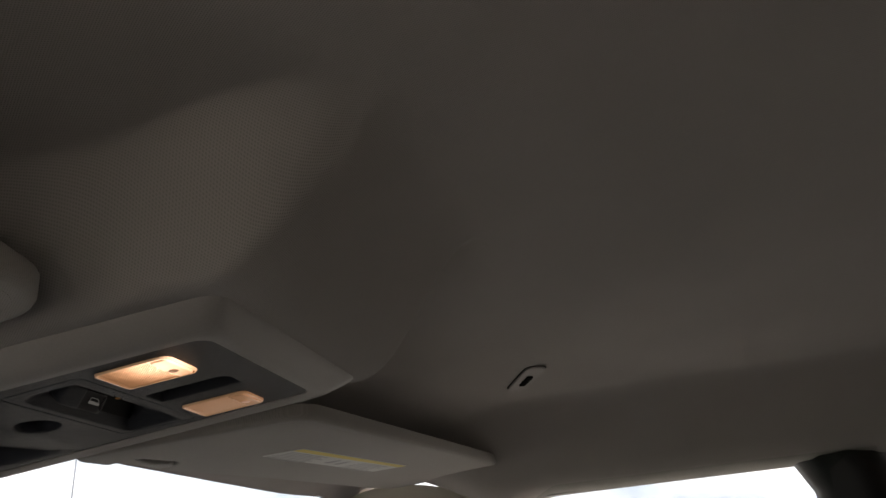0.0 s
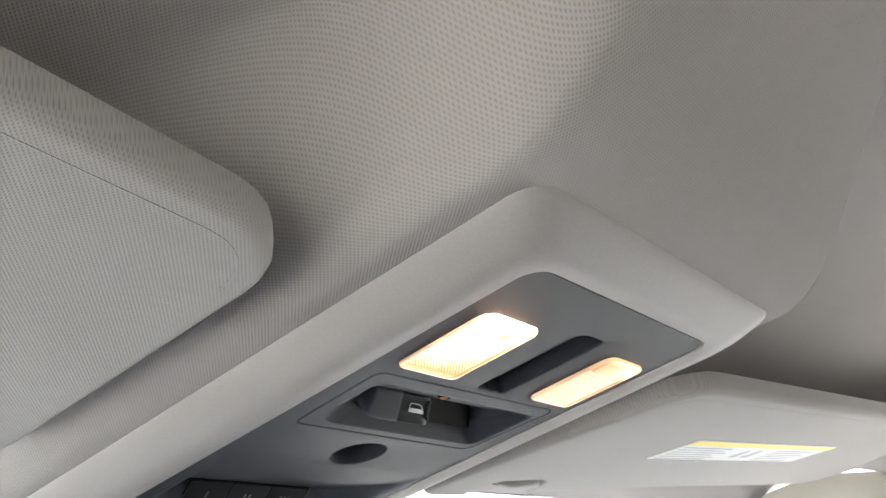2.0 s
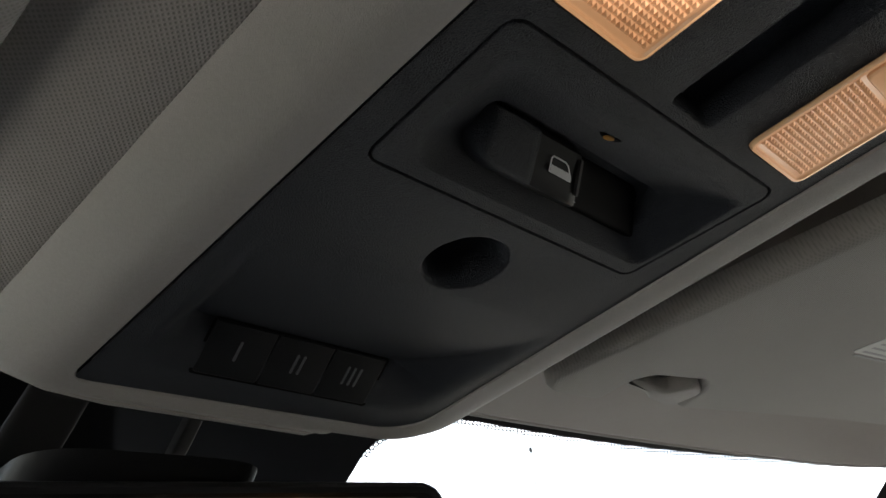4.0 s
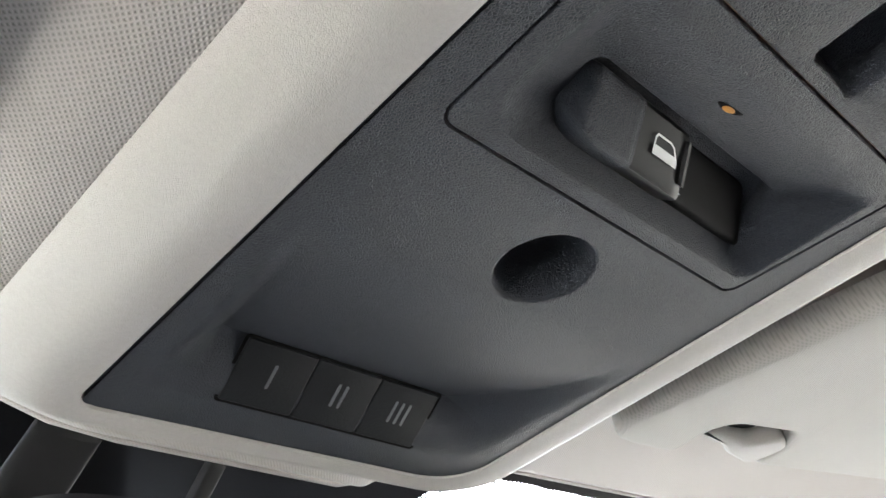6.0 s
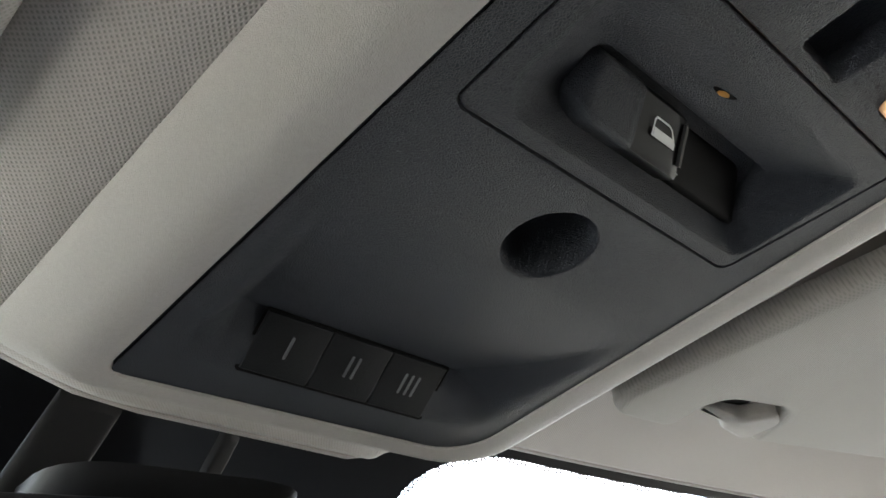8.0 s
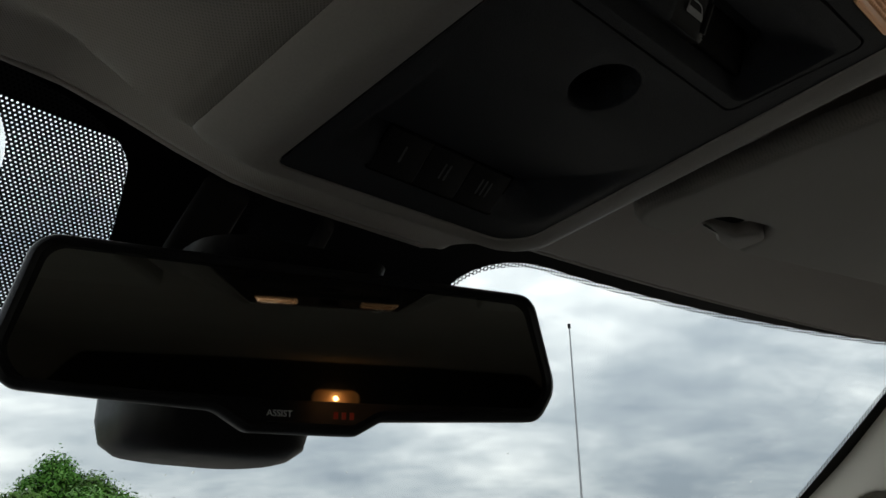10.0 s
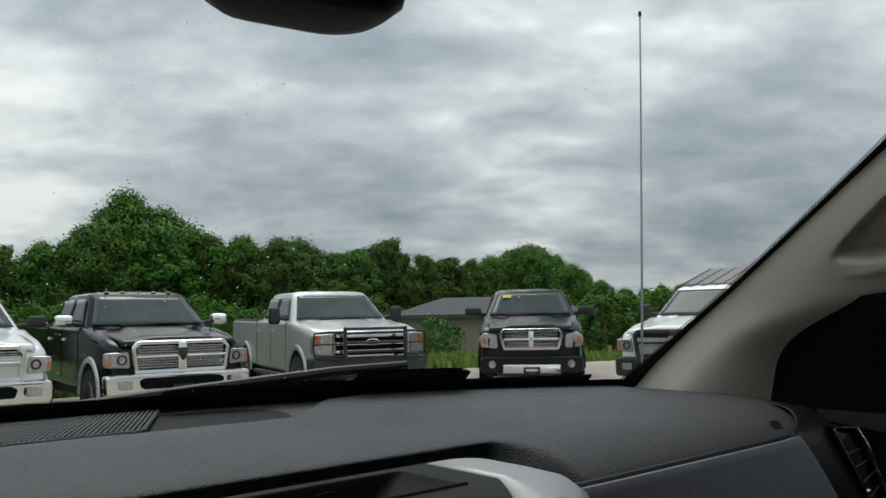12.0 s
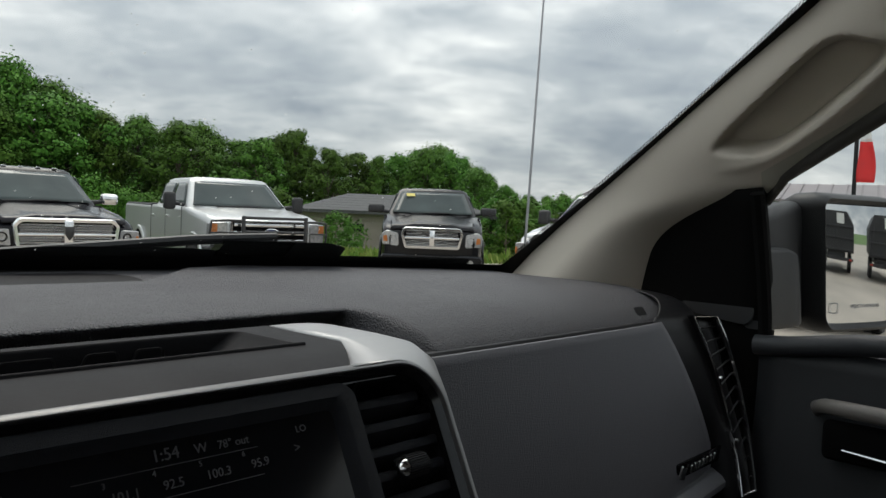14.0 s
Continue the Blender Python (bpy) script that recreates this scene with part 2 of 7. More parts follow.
M_KNIT = knit("headliner_knit", (0.345, 0.318, 0.295), 0.00115, 0.5, 0.22)
M_VISOR = knit("visor_cloth", (0.340, 0.324, 0.300), 0.0011, 0.4, 0.17)
M_GREY = leather_grain("warm_grey_plastic", (0.305, 0.284, 0.266), 0.55, 1500, 0.35)
M_PILLAR = material("beige_pillar_plastic", (0.52, 0.475, 0.405), 0.6, vary=0.05, grain=0.04, gscale=1400, bump=0.3)
M_BEZEL = leather_grain("charcoal_plastic", (0.0205, 0.0228, 0.0290), 0.50, 1350, 1.0, spec=0.22)
M_TAB = material("smooth_black_plastic", (0.0065, 0.0064, 0.0068), 0.38, spec=0.2, vary=0.1)
M_DIMPLE = material("smoky_dimple", (0.42, 0.28, 0.18), 0.35, vary=0.1, emit=(1.0, 0.5, 0.25), strength=0.09)
M_SUNK = material("dull_black_plastic", (0.0045, 0.0042, 0.0046), 0.55, spec=0.06, vary=0.1)
M_STACK = material("dark_stack_plastic", (0.0075, 0.0075, 0.0088), 0.55, spec=0.10, vary=0.1, grain=0.1, gscale=1400, bump=0.3)
M_BUTTON = material("button_plastic", (0.0085, 0.0088, 0.0102), 0.55, spec=0.14, vary=0.1, grain=0.1, gscale=1500, bump=0.3)
M_BLACK = material("black_plastic", (0.010, 0.010, 0.011), 0.42, spec=0.28, vary=0.15, grain=0.1, gscale=3000, bump=0.2)
M_GLOSSB = material("gloss_black_plastic", (0.008, 0.008, 0.009), 0.16, vary=0.1, vscale=12)
# near-black of seals and joints, also the painted shade below the door pull
M_GAP = material("gap_rubber_and_shade", (0.005, 0.005, 0.005), 0.9, spec=0.08, vary=0.1)
M_MARK = material("white_print", (0.62, 0.62, 0.62), 0.5, vary=0.05)
M_DIMMARK = material("grey_print", (0.085, 0.09, 0.095), 0.5, vary=0.05)
M_PAD = leather_grain("charcoal_vinyl", (0.053, 0.053, 0.058), 0.55, 330, 0.9, spec=0.38)
M_PAD2 = leather_grain("glovebox_vinyl", (0.120, 0.120, 0.132), 0.52, 420, 0.3)
M_SATIN = material("satin_silver", (0.35, 0.355, 0.355), 0.42, metal=0.55, vary=0.04, vscale=20, grain=0.03, gscale=1800)
M_RIM = material("brushed_rim", (0.14, 0.14, 0.14), 0.42, metal=0.9, vary=0.05, vscale=15)
M_CHROME = material("chrome", (0.78, 0.78, 0.78), 0.09, metal=1.0, vary=0.03, rvary=0.03)
M_GLASS = clear_glass("window_glass")
M_GLASS2 = clear_glass("side_glass", (0.8, 0.84, 0.82))
M_GLASS3 = clear_glass("privacy_glass", (0.16, 0.17, 0.17))
M_CERAMIC = material("black_ceramic_band", (0.004, 0.004, 0.005), 0.4, spec=0.15, vary=0.1)
M_DOTS = dotted_ceramic("dotted_ceramic", 0.0028, 0.235)
M_DOTS2 = dotted_ceramic("dotted_edge", 0.0034, 0.36)
M_MIRROR = material("mirror_silver", (0.30, 0.31, 0.28), 0.02, metal=1.0, vary=0.0, rvary=0.005)
M_MIRROR2 = material("door_mirror_silver", (0.72, 0.74, 0.75), 0.02, metal=1.0, vary=0.0, rvary=0.005)
M_CARPET = material("dark_carpet", (0.03, 0.03, 0.03), 0.95, vary=0.2, grain=0.3, gscale=300, bump=0.5)
M_DOOR = leather_grain("door_vinyl", (0.024, 0.026, 0.029), 0.55, 420, 0.12)
M_SHELL = material("textured_mirror_shell", (0.013, 0.0135, 0.015), 0.55, vary=0.1, grain=0.15, gscale=900, bump=0.3)
M_SEAT = leather_grain("dark_seat_cloth", (0.045, 0.044, 0.043), 0.8, 500, 0.4)
M_LABEL = material("label_white", (0.62, 0.63, 0.60), 0.55, vary=0.04)
M_YELLOW = material("label_yellow", (0.72, 0.60, 0.16), 0.55, vary=0.05)
M_TEXTG = material("label_grey_print", (0.40, 0.40, 0.40), 0.6, vary=0.05)
M_SCREEN = material("screen_glass", (0.006, 0.007, 0.009), 0.12, spec=0.25, vary=0.1)
M_GLOW = material("screen_text", (0.05, 0.05, 0.05), 0.4, emit=(0.75, 0.85, 1.0), strength=0.0055)
M_GLOWD = material("screen_line", (0.05, 0.05, 0.05), 0.4, emit=(0.7, 0.8, 1.0), strength=0.005)
M_RED = material("red_button_light", (0.3, 0.02, 0.01), 0.4, emit=(1.0, 0.10, 0.03), strength=0.014)
M_BODYDARK = material("dark_body_paint", (0.02, 0.02, 0.022), 0.25, coat=0.6, vary=0.1)


def translucent(name, color):
    m, n, l, b = nodes_of(name)
    t = n.new("ShaderNodeBsdfTranslucent")
    t.inputs[0].default_value = (*color, 1)
    d = n.new("ShaderNodeBsdfDiffuse")
    d.inputs[0].default_value = (*color, 1)
    mx = n.new("ShaderNodeMixShader")
    l.new(t.outputs[0], mx.inputs[1])
    l.new(d.outputs[0], mx.inputs[2])
    l.new(mx.outputs[0], n["Material Output"].inputs[0])
    return m


M_DUST = translucent("dried_dust", (0.75, 0.75, 0.72))


# ---- mesh helpers ----
def smooth(t):
    t = min(1.0, max(0.0, t))
    return t * t * (3 - 2 * t)


def mixv(a, b, t):
    return a + (b - a) * t


def curve_at(pts, t):
    """A smooth curve through the points, t from 0 to 1 (Catmull-Rom)."""
    n = len(pts) - 1
    k = min(n - 1, max(0, int(t * n)))
    u = t * n - k
    p = [Vector(pts[min(n, max(0, k + i))]) for i in (-1, 0, 1, 2)]
    return 0.5 * (2 * p[1] + (p[2] - p[0]) * u + (2 * p[0] - 5 * p[1] + 4 * p[2] - p[3]) * u * u + (3 * p[1] - 3 * p[2] + p[3] - p[0]) * u ** 3)


def part(name, bm, material=None, parent=None, label="", angle=38, smooth_all=True):
    """Links a bmesh, given in world coordinates, as one mesh under a thing or a part."""
    me = bpy.data.meshes.new(name)
    bmesh.ops.recalc_face_normals(bm, faces=bm.faces) if bm.faces and not bm.faces.layers.int.get("keep") else None
    for f in bm.faces:
        f.smooth = smooth_all
    bm.to_mesh(me)
    bm.free()
    if smooth_all:
        me.set_sharp_from_angle(angle=radians(angle))
    if material:
        me.materials.append(material)
    ob = new(name, me)
    if parent:
        ob.parent = parent
        up = Matrix.Identity(4)
        p = parent
        chain = []
        while p:
            chain.append(p)
            p = p.parent
        for p in reversed(chain):
            up = up @ p.matrix_parent_inverse @ p.matrix_basis
        ob.matrix_parent_inverse = up.inverted()
    if label:
        ob["label"] = label
    return ob


def thing(name, at, label, category, group="", kind=""):
    ob = new(name)
    ob.empty_display_size = 0.02
    ob.matrix_basis = Matrix.Translation(at)
    return tagged(ob, label, category, group, kind)


def setting(ob, label, category):
    return tagged(ob, label, category, kind="structure")


def grid(fn, us, vs, bm=None, uv=None):
    """A sheet of quads through fn(u, v). uv: a function to lay out a pattern."""
    bm = bm or bmesh.new()
    rows = [[bm.verts.new(fn(u, v)) for u in us] for v in vs]
    lay = bm.loops.layers.uv.verify() if uv else None
    for j in range(len(vs) - 1):
        for i in range(len(us) - 1):
            f = bm.faces.new((rows[j][i], rows[j][i + 1], rows[j + 1][i + 1], rows[j + 1][i]))
            if uv:
                for lo, (a, b) in zip(f.loops, ((i, j), (i + 1, j), (i + 1, j + 1), (i, j + 1))):
                    lo[lay].uv = uv(us[a], vs[b])
    return bm


def span(a, b, n):
    return [a + (b - a) * i / (n - 1) for i in range(n)]


def loft(loops, cap0=True, cap1=True, bm=None, closed=True):
    """Joins rings of equal count into a skin."""
    bm = bm or bmesh.new()
    rings = [[bm.verts.new(p) for p in lp] for lp in loops]
    n = len(rings[0])
    for a, b in zip(rings, rings[1:]):
        for i in range(n if closed else n - 1):
            j = (i + 1) % n
            bm.faces.new((a[i], a[j], b[j], b[i]))
    if cap0:
        bm.faces.new(list(reversed(rings[0])))
    if cap1:
        bm.faces.new(rings[-1])
    return bm


def rounded(pts, r, n=5):
    """A polygon in the plane with rounded corners; r is one radius or one for each corner."""
    out = []
    k = len(pts)
    for i in range(k):
        p0, p1, p2 = (Vector(pts[(i + d) % k]) for d in (-1, 0, 1))
        ri = r[i] if isinstance(r, (list, tuple)) else r
        a, b = (p0 - p1).normalized(), (p2 - p1).normalized()
        half = a.angle(b) / 2
        d = min(ri / math.tan(half), (p0 - p1).length * 0.49, (p2 - p1).length * 0.49)
        rr = d * math.tan(half)
        c = p1 + (a + b).normalized() * (rr / math.sin(half))
        s, e = p1 + a * d - c, p1 + b * d - c
        for q in range(n + 1):
            t = q / n
            ang = s.angle(e)
            v = (s * math.sin((1 - t) * ang) + e * math.sin(t * ang)) / math.sin(ang)
            out.append(tuple(c + v))
    return out


def rect(x0, y0, x1, y1):
    return [(x0, y0), (x1, y0), (x1, y1), (x0, y1)]


def inset(loop, d):
    """A ring in the plane moved inwards by d (outwards where d is negative)."""
    n = len(loop)
    area = sum(loop[i][0] * loop[(i + 1) % n][1] - loop[(i + 1) % n][0] * loop[i][1] for i in range(n))
    sgn = 1 if area > 0 else -1
    out = []
    for i in range(n):
        a, b, c = Vector(loop[i - 1]), Vector(loop[i]), Vector(loop[(i + 1) % n])
        e1, e2 = (b - a), (c - b)
        e1 = e1.normalized() if e1.length > 1e-9 else e2.normalized()
        e2 = e2.normalized() if e2.length > 1e-9 else e1
        n1, n2 = Vector((-e1.y, e1.x)) * sgn, Vector((-e2.y, e2.x)) * sgn
        m = n1 + n2
        m = m / max(0.3, m.dot(n1))
        out.append((b.x + m.x * d, b.y + m.y * d))
    return out


def plate(outer, holes, put, bm=None):
    """A flat face with holes; put turns (a, b) into a place."""
    bm = bm or bmesh.new()
    edges = []
    for lp in [outer] + list(holes):
        vs = [bm.verts.new(put(*p)) for p in lp]
        edges += [bm.edges.new((vs[i], vs[(i + 1) % len(vs)])) for i in range(len(vs))]
    bmesh.ops.triangle_fill(bm, use_beauty=True, use_dissolve=False, edges=edges)
    return bm


def rings(steps, put, cap0=False, cap1=False, bm=None):
    """Rings in the plane at heights: steps of (loop, height); put(a, b, c) gives the place."""
    return loft([[put(a, b, c) for a, b in lp] for lp, c in steps], cap0, cap1, bm)


def cushion(loop, put, thick, edge, n=4, back=0.0, bm=None):
    """A slab on an outline with a rounded front edge: its front lies at height thick, its back at back."""
    st = [(loop, back)]
    for q in range(n + 1):
        t = q / n * math.pi / 2
        st.append((inset(loop, edge * (1 - math.cos(t))), thick - edge + edge * math.sin(t)))
    return rings(st, put, True, True, bm)


def box(x0, y0, z0, x1, y1, z1, bev=0.0, seg=2, bm=None):
    own = bmesh.new()
    r = bmesh.ops.create_cube(own, size=1)
    for v in r["verts"]:
        v.co = Vector((mixv(x0, x1, v.co.x + 0.5), mixv(y0, y1, v.co.y + 0.5), mixv(z0, z1, v.co.z + 0.5)))
    if bev:
        bmesh.ops.bevel(own, geom=list(own.edges), offset=bev, segments=seg, affect="EDGES", profile=0.5)
    if bm is None:
        return own
    me = bpy.data.meshes.new("t")
    own.to_mesh(me)
    own.free()
    bm.from_mesh(me)
    bpy.data.meshes.remove(me)
    return bm


def tube(path, radius, n=10, bm=None, cap=True):
    """A round bar along a path; radius is one number or one for each point."""
    pts = [Vector(p) for p in path]
    loops = []
    side = None
    for i, p in enumerate(pts):
        d = (pts[min(i + 1, len(pts) - 1)] - pts[max(0, i - 1)]).normalized()
        if side is None:
            side = d.orthogonal().normalized()
        side = (side - d * side.dot(d)).normalized()
        up = d.cross(side)
        r = radius[i] if isinstance(radius, (list, tuple)) else radius
        loops.append([p + (side * math.cos(a) + up * math.sin(a)) * r for a in (2 * math.pi * k / n for k in range(n))])
    return loft(loops, cap, cap, bm)


def circle(cx, cy, r, n=32, ry=None):
    return [(cx + r * math.cos(2 * math.pi * k / n), cy + (ry or r) * math.sin(2 * math.pi * k / n)) for k in range(n)]


def moved(bm, m):
    bmesh.ops.transform(bm, matrix=m, verts=bm.verts)
    return bm


def writing(text, size, m, mat, parent, name="lettering", label="", depth=0.0002, align="CENTER"):
    cu = bpy.data.curves.new(name, "FONT")
    cu.body, cu.size, cu.extrude, cu.align_x = text, size, depth, align
    cu.resolution_u = 3
    tmp = bpy.data.objects.new("tmp_text", cu)
    me = bpy.data.meshes.new_from_object(tmp)
    bpy.data.objects.remove(tmp)
    bm = bmesh.new()
    bm.from_mesh(me)
    bpy.data.meshes.remove(me)
    moved(bm, m)
    return part(name, bm, mat, parent, label, smooth_all=False)


def frame_m(origin, right, up):
    """A pose whose x runs along right and whose y runs along up."""
    r = Vector(right).normalized()
    u = Vector(up)
    u = (u - r * u.dot(r)).normalized()
    n = r.cross(u)
    m = Matrix((r, u, n)).transposed().to_4x4()
    m.translation = origin
    return m


def solid(ob, t, offset=-1):
    s = ob.modifiers.new("thickness", "SOLIDIFY")
    s.thickness, s.offset = t, offset
    return ob


# ---- the cab the camera rides in: x across, y ahead, z up from the ground ----
SLOPE = math.tan(radians(4.76))


def console_z(y):
    return 1.80 - (y + 0.53) * SLOPE


def glass_y(x, z):
    return 0.61 - 1.45 * (z - 1.37) - 0.246 * (x / 0.8) ** 2


def glass_pt(x, z, back=0.0):
    return Vector((x, glass_y(x, z) - back, z - back * 0.6))


def clear_top(x):
    """Height at which the clear glass ends under the header."""
    return 1.853 - 0.053 * max(0.0, abs(x) - 0.262)


def header_pt(x):
    """Front edge of the headliner: it bulges back and down round the console."""
    z = 1.8385 - 0.0655 * x * x
    y = glass_y(min(abs(x), 0.66), z) - 0.09
    w = 1 - smooth((abs(x) - 0.070) / 0.062) if x > 0 else 1 - smooth((-x - 0.045) / 0.105)
    return mixv(y, -0.197, w), mixv(z, 1.7945, w)


def header_z(x):
    return header_pt(x)[1]


def front_edge(x):
    return header_pt(x)[0]


def headliner_z(x, y):
    base = 1.886 - 0.048 * smooth((y + 0.62) / 0.28)
    wide = 0.016 + 0.060 * smooth((y + 0.34) / 0.14) if x > 0 else 0.054 + 0.058 * smooth((y + 0.535) / 0.12)
    # behind the console the bulge narrows like a prow, sharper on the passenger's side
    edge = 0.106 - (0.058 if x > 0 else 0.0) * smooth((-0.552 - y) / 0.115)
    w = (1 - smooth((abs(x) - edge) / wide)) * smooth((y + 0.672) / 0.118)
    z = mixv(base, console_z(max(y, -0.56)) + 0.0106, w)
    rim = mixv(0.1035, 0.1075, (y + 0.556) / 0.316) if x > 0 else mixv(0.0975, 0.1090, (y + 0.556) / 0.32)
    lift = smooth((rim - 0.006 - abs(x)) / 0.008) * smooth((y + 0.548) / 0.01) * smooth((-0.25 - y) / 0.01)
    z += 0.05 * lift
    # the sides roll down to the door openings
    z -= 0.100 * smooth((abs(x) - 0.575) / 0.125) * (1 - smooth((y + 0.56) / 0.2))
    ahead = smooth((y + 0.37) / 0.12)
    z = mixv(z, header_z(x), max(ahead * (1 - w) * (1 - lift), smooth((y + 0.246) / 0.046)))
    z -= 0.02 * smooth((abs(x) - 0.2) / 0.5) * smooth((-y - 0.7) / 1.0) * 0.3
    return z


def spread(a, b, n, dense, width, share=0.55):
    """Steps from a to b, closer together near the places named."""
    fine = 800
    acc, marks = 0.0, [0.0]
    for i in range(fine):
        p = a + (b - a) * (i + 0.5) / fine
        acc += 1 + sum(share * 10 * math.exp(-((p - d) / width) ** 2) for d in dense)
        marks.append(acc)
    want = [acc * k / (n - 1) for k in range(n)]
    return [float(v) for v in np.interp(want, marks, np.linspace(a, b, fine + 1))]


xs = spread(-0.765, 0.765, 190, (-0.11, 0.06, 0.10, -0.16, 0.14), 0.05)
ys = spread(-1.98, -0.222, 150, (-0.55, -0.62, -0.24), 0.05)


def ceiling_pt(x, y):
    """The front edge follows the top of the windscreen."""
    y += (front_edge(x) + 0.222) * smooth((y + 0.5) / 0.278)
    return Vector((x, y, headliner_z(x, y)))


bm = grid(ceiling_pt, xs, ys)
ceiling = part("ceiling", bm, M_KNIT)
solid(ceiling, 0.006, 1)
setting(ceiling, "warm grey knitted headliner bulging down round the console", "headliner")

# outer roof skin above the headliner
def roof_pt(x, v):
    y = mixv(-2.08, glass_y(x, 1.868), v)
    return Vector((x, y, 1.970 - 0.06 * (abs(x) / 0.8) ** 3 - 0.066 * smooth((v - 0.72) / 0.28)))


bm = grid(roof_pt, span(-0.78, 0.78, 30), span(0, 1, 40))
roof = solid(part("roof", bm, M_BODYDARK), 0.004)
setting(roof, "dark painted steel roof skin of the cab", "roof")

# windscreen, with its black ceramic border
Z_TOP, Z_BASE = 1.892, 1.372


def screen_edge(z):
    """Half the width of the windscreen at a height."""
    return 0.818 - 0.060 * max(0.0, (z - 1.37) / 0.42) ** 2


def band_bm(u0, u1, v0, v1, back, nu=60, nv=8, uv=False):
    """A patch of the screen between fractions of its width and heights."""
    def at(u, v):
        return glass_pt(u * screen_edge(v), v, back)
    lay = (lambda u, v: (u * 0.72, v * 1.76)) if uv else None
    return grid(at, span(u0, u1, nu), span(v0, v1, nv), uv=lay)


windscreen = thing("windscreen", (0, 0.0, 1.5), "clear raked windscreen with dust specks and a black ceramic border", "window", kind="structure")
pane = part("pane", grid(lambda u, z: glass_pt(u * screen_edge(z), z), span(-1, 1, 40), span(Z_BASE, Z_TOP, 24)), M_GLASS, windscreen)
pane.visible_shadow = False


def strip_bm(x0, x1, low, high, back, nx=90, nz=4):
    """A strip of the screen between two heights that may change along x."""
    def at(x, v):
        return glass_pt(x, mixv(low(x), high(x), v), back)

    def lay(x, v):
        return (x, mixv(low(x), high(x), v) * 1.76)

    return grid(at, span(x0, x1, nx), span(0, 1, nz), uv=lay)


part("border", strip_bm(-0.74, 0.74, lambda x: clear_top(x) + 0.0026, lambda x: 1.892, 0.0035), M_CERAMIC, windscreen, "black ceramic band along the top edge")
part("border", band_bm(0.978, 1.04, Z_BASE, 1.82, 0.0035, 4, 40), M_CERAMIC, windscreen)
part("border", band_bm(-1.04, -0.978, Z_BASE, 1.82, 0.0035, 4, 40), M_CERAMIC, windscreen)
part("border", band_bm(-1, 1, 1.36, 1.401, 0.0035, 80, 6), M_CERAMIC, windscreen)
part("dotted_edge", strip_bm(0.262, 0.74, lambda x: clear_top(x), lambda x: clear_top(x) + 0.0032, 0.0036, 120), M_DOTS2, windscreen, "fine dotted edge of the ceramic band")
part("dotted_edge", grid(lambda u, z: glass_pt(screen_edge(z) * 0.978 - 0.0055 * (1 - u), z, 0.0036), span(0, 1, 3), span(1.40, 1.80, 80), uv=lambda u, z: (u * 0.0055, z * 1.76)), M_DOTS2, windscreen)


# black field behind the mirror, rounded where it meets the clear glass, and the dotted shade beside it
def field_right(z):
    return 0.262 - 0.067 * math.sqrt(max(0.0, 1 - max(0.0, (z - 1.8325) / 0.0235) ** 2))


def shade_right(z):
    return -0.0635 - 0.36 * max(0.0, z - 1.82) - 0.075 * (1 - math.sqrt(max(0.0, 1 - max(0.0, (z - 1.845) / 0.0205) ** 2)))


def shade_left(z):
    low = 1 - math.sqrt(max(0.0, 1 - max(0.0, (1.800 - z) / 0.0275) ** 2))
    return -0.136 + 0.034 * low - 0.075 * (1 - math.sqrt(max(0.0, 1 - max(0.0, (z - 1.832) / 0.0335) ** 2)))


bm = grid(lambda u, v: (lambda z: glass_pt(mixv(shade_right(min(z, 1.8654)), field_right(z), u), z, 0.0037))(mixv(1.787, 1.880, v)), span(0, 1, 30), span(0, 1, 40))
part("mirror_field", bm, M_CERAMIC, windscreen, "black ceramic field behind the mirror")
# both stop at the mirror, which stands close to the glass
shade_z = lambda u, v: mixv(1.7730, 1.8654, v)
bm = grid(lambda u, v: (lambda z: glass_pt(mixv(shade_left(z), shade_right(z), u), z, 0.0036))(shade_z(u, v)), span(0, 1, 40), span(0, 1, 30),
          uv=lambda u, v: (lambda z: (mixv(shade_left(z), shade_right(z), u), z * 1.76))(shade_z(u, v)))
part("dotted_shade", bm, M_DOTS, windscreen, "dotted shade band beside the mirror")


def arc_xz(u, a):
    """Band of dots round the corner of the black field; u outwards, a from its side to its top."""
    return 0.262 - mixv(0.0672, 0.0615, u) * math.cos(a), 1.8325 + mixv(0.0237, 0.0205, u) * math.sin(a)


def arc_pt(u, a):
    x, z = arc_xz(u, a)
    return glass_pt(x, z, 0.0036)


def arc_uv(u, a):
    x, z = arc_xz(u, a)
    return (x, z * 1.76)


part("dotted_edge", grid(arc_pt, span(0, 1, 3), span(0, math.pi / 2, 50), uv=arc_uv), M_DOTS2, windscreen)
# dust and dried drops
rnd = random.Random(4)
bm = bmesh.new()
for k in range(230):
    z = 1.40 + 0.33 * rnd.random() ** 1.2
    x = rnd.uniform(-0.2, 0.95) * screen_edge(z)
    p = glass_pt(x, z, -0.002)
    r = rnd.choice((0.0005, 0.0006, 0.0008, 0.0011))
    right, up = Vector((1, 0, 0)), Vector((0, -0.88, 0.47))
    a0 = rnd.random() * 6
    lp = [p + (right * math.cos(a0 + t) * r * rnd.uniform(0.7, 1.3) + up * math.sin(a0 + t) * r * 1.5) for t in (0, 1.25, 2.5, 3.8, 5.0)]
    bm.faces.new([bm.verts.new(q) for q in lp])
dust = part("dust_specks", bm, M_DUST, windscreen, "pale dried dust specks")
dust["kind"] = "stuff"

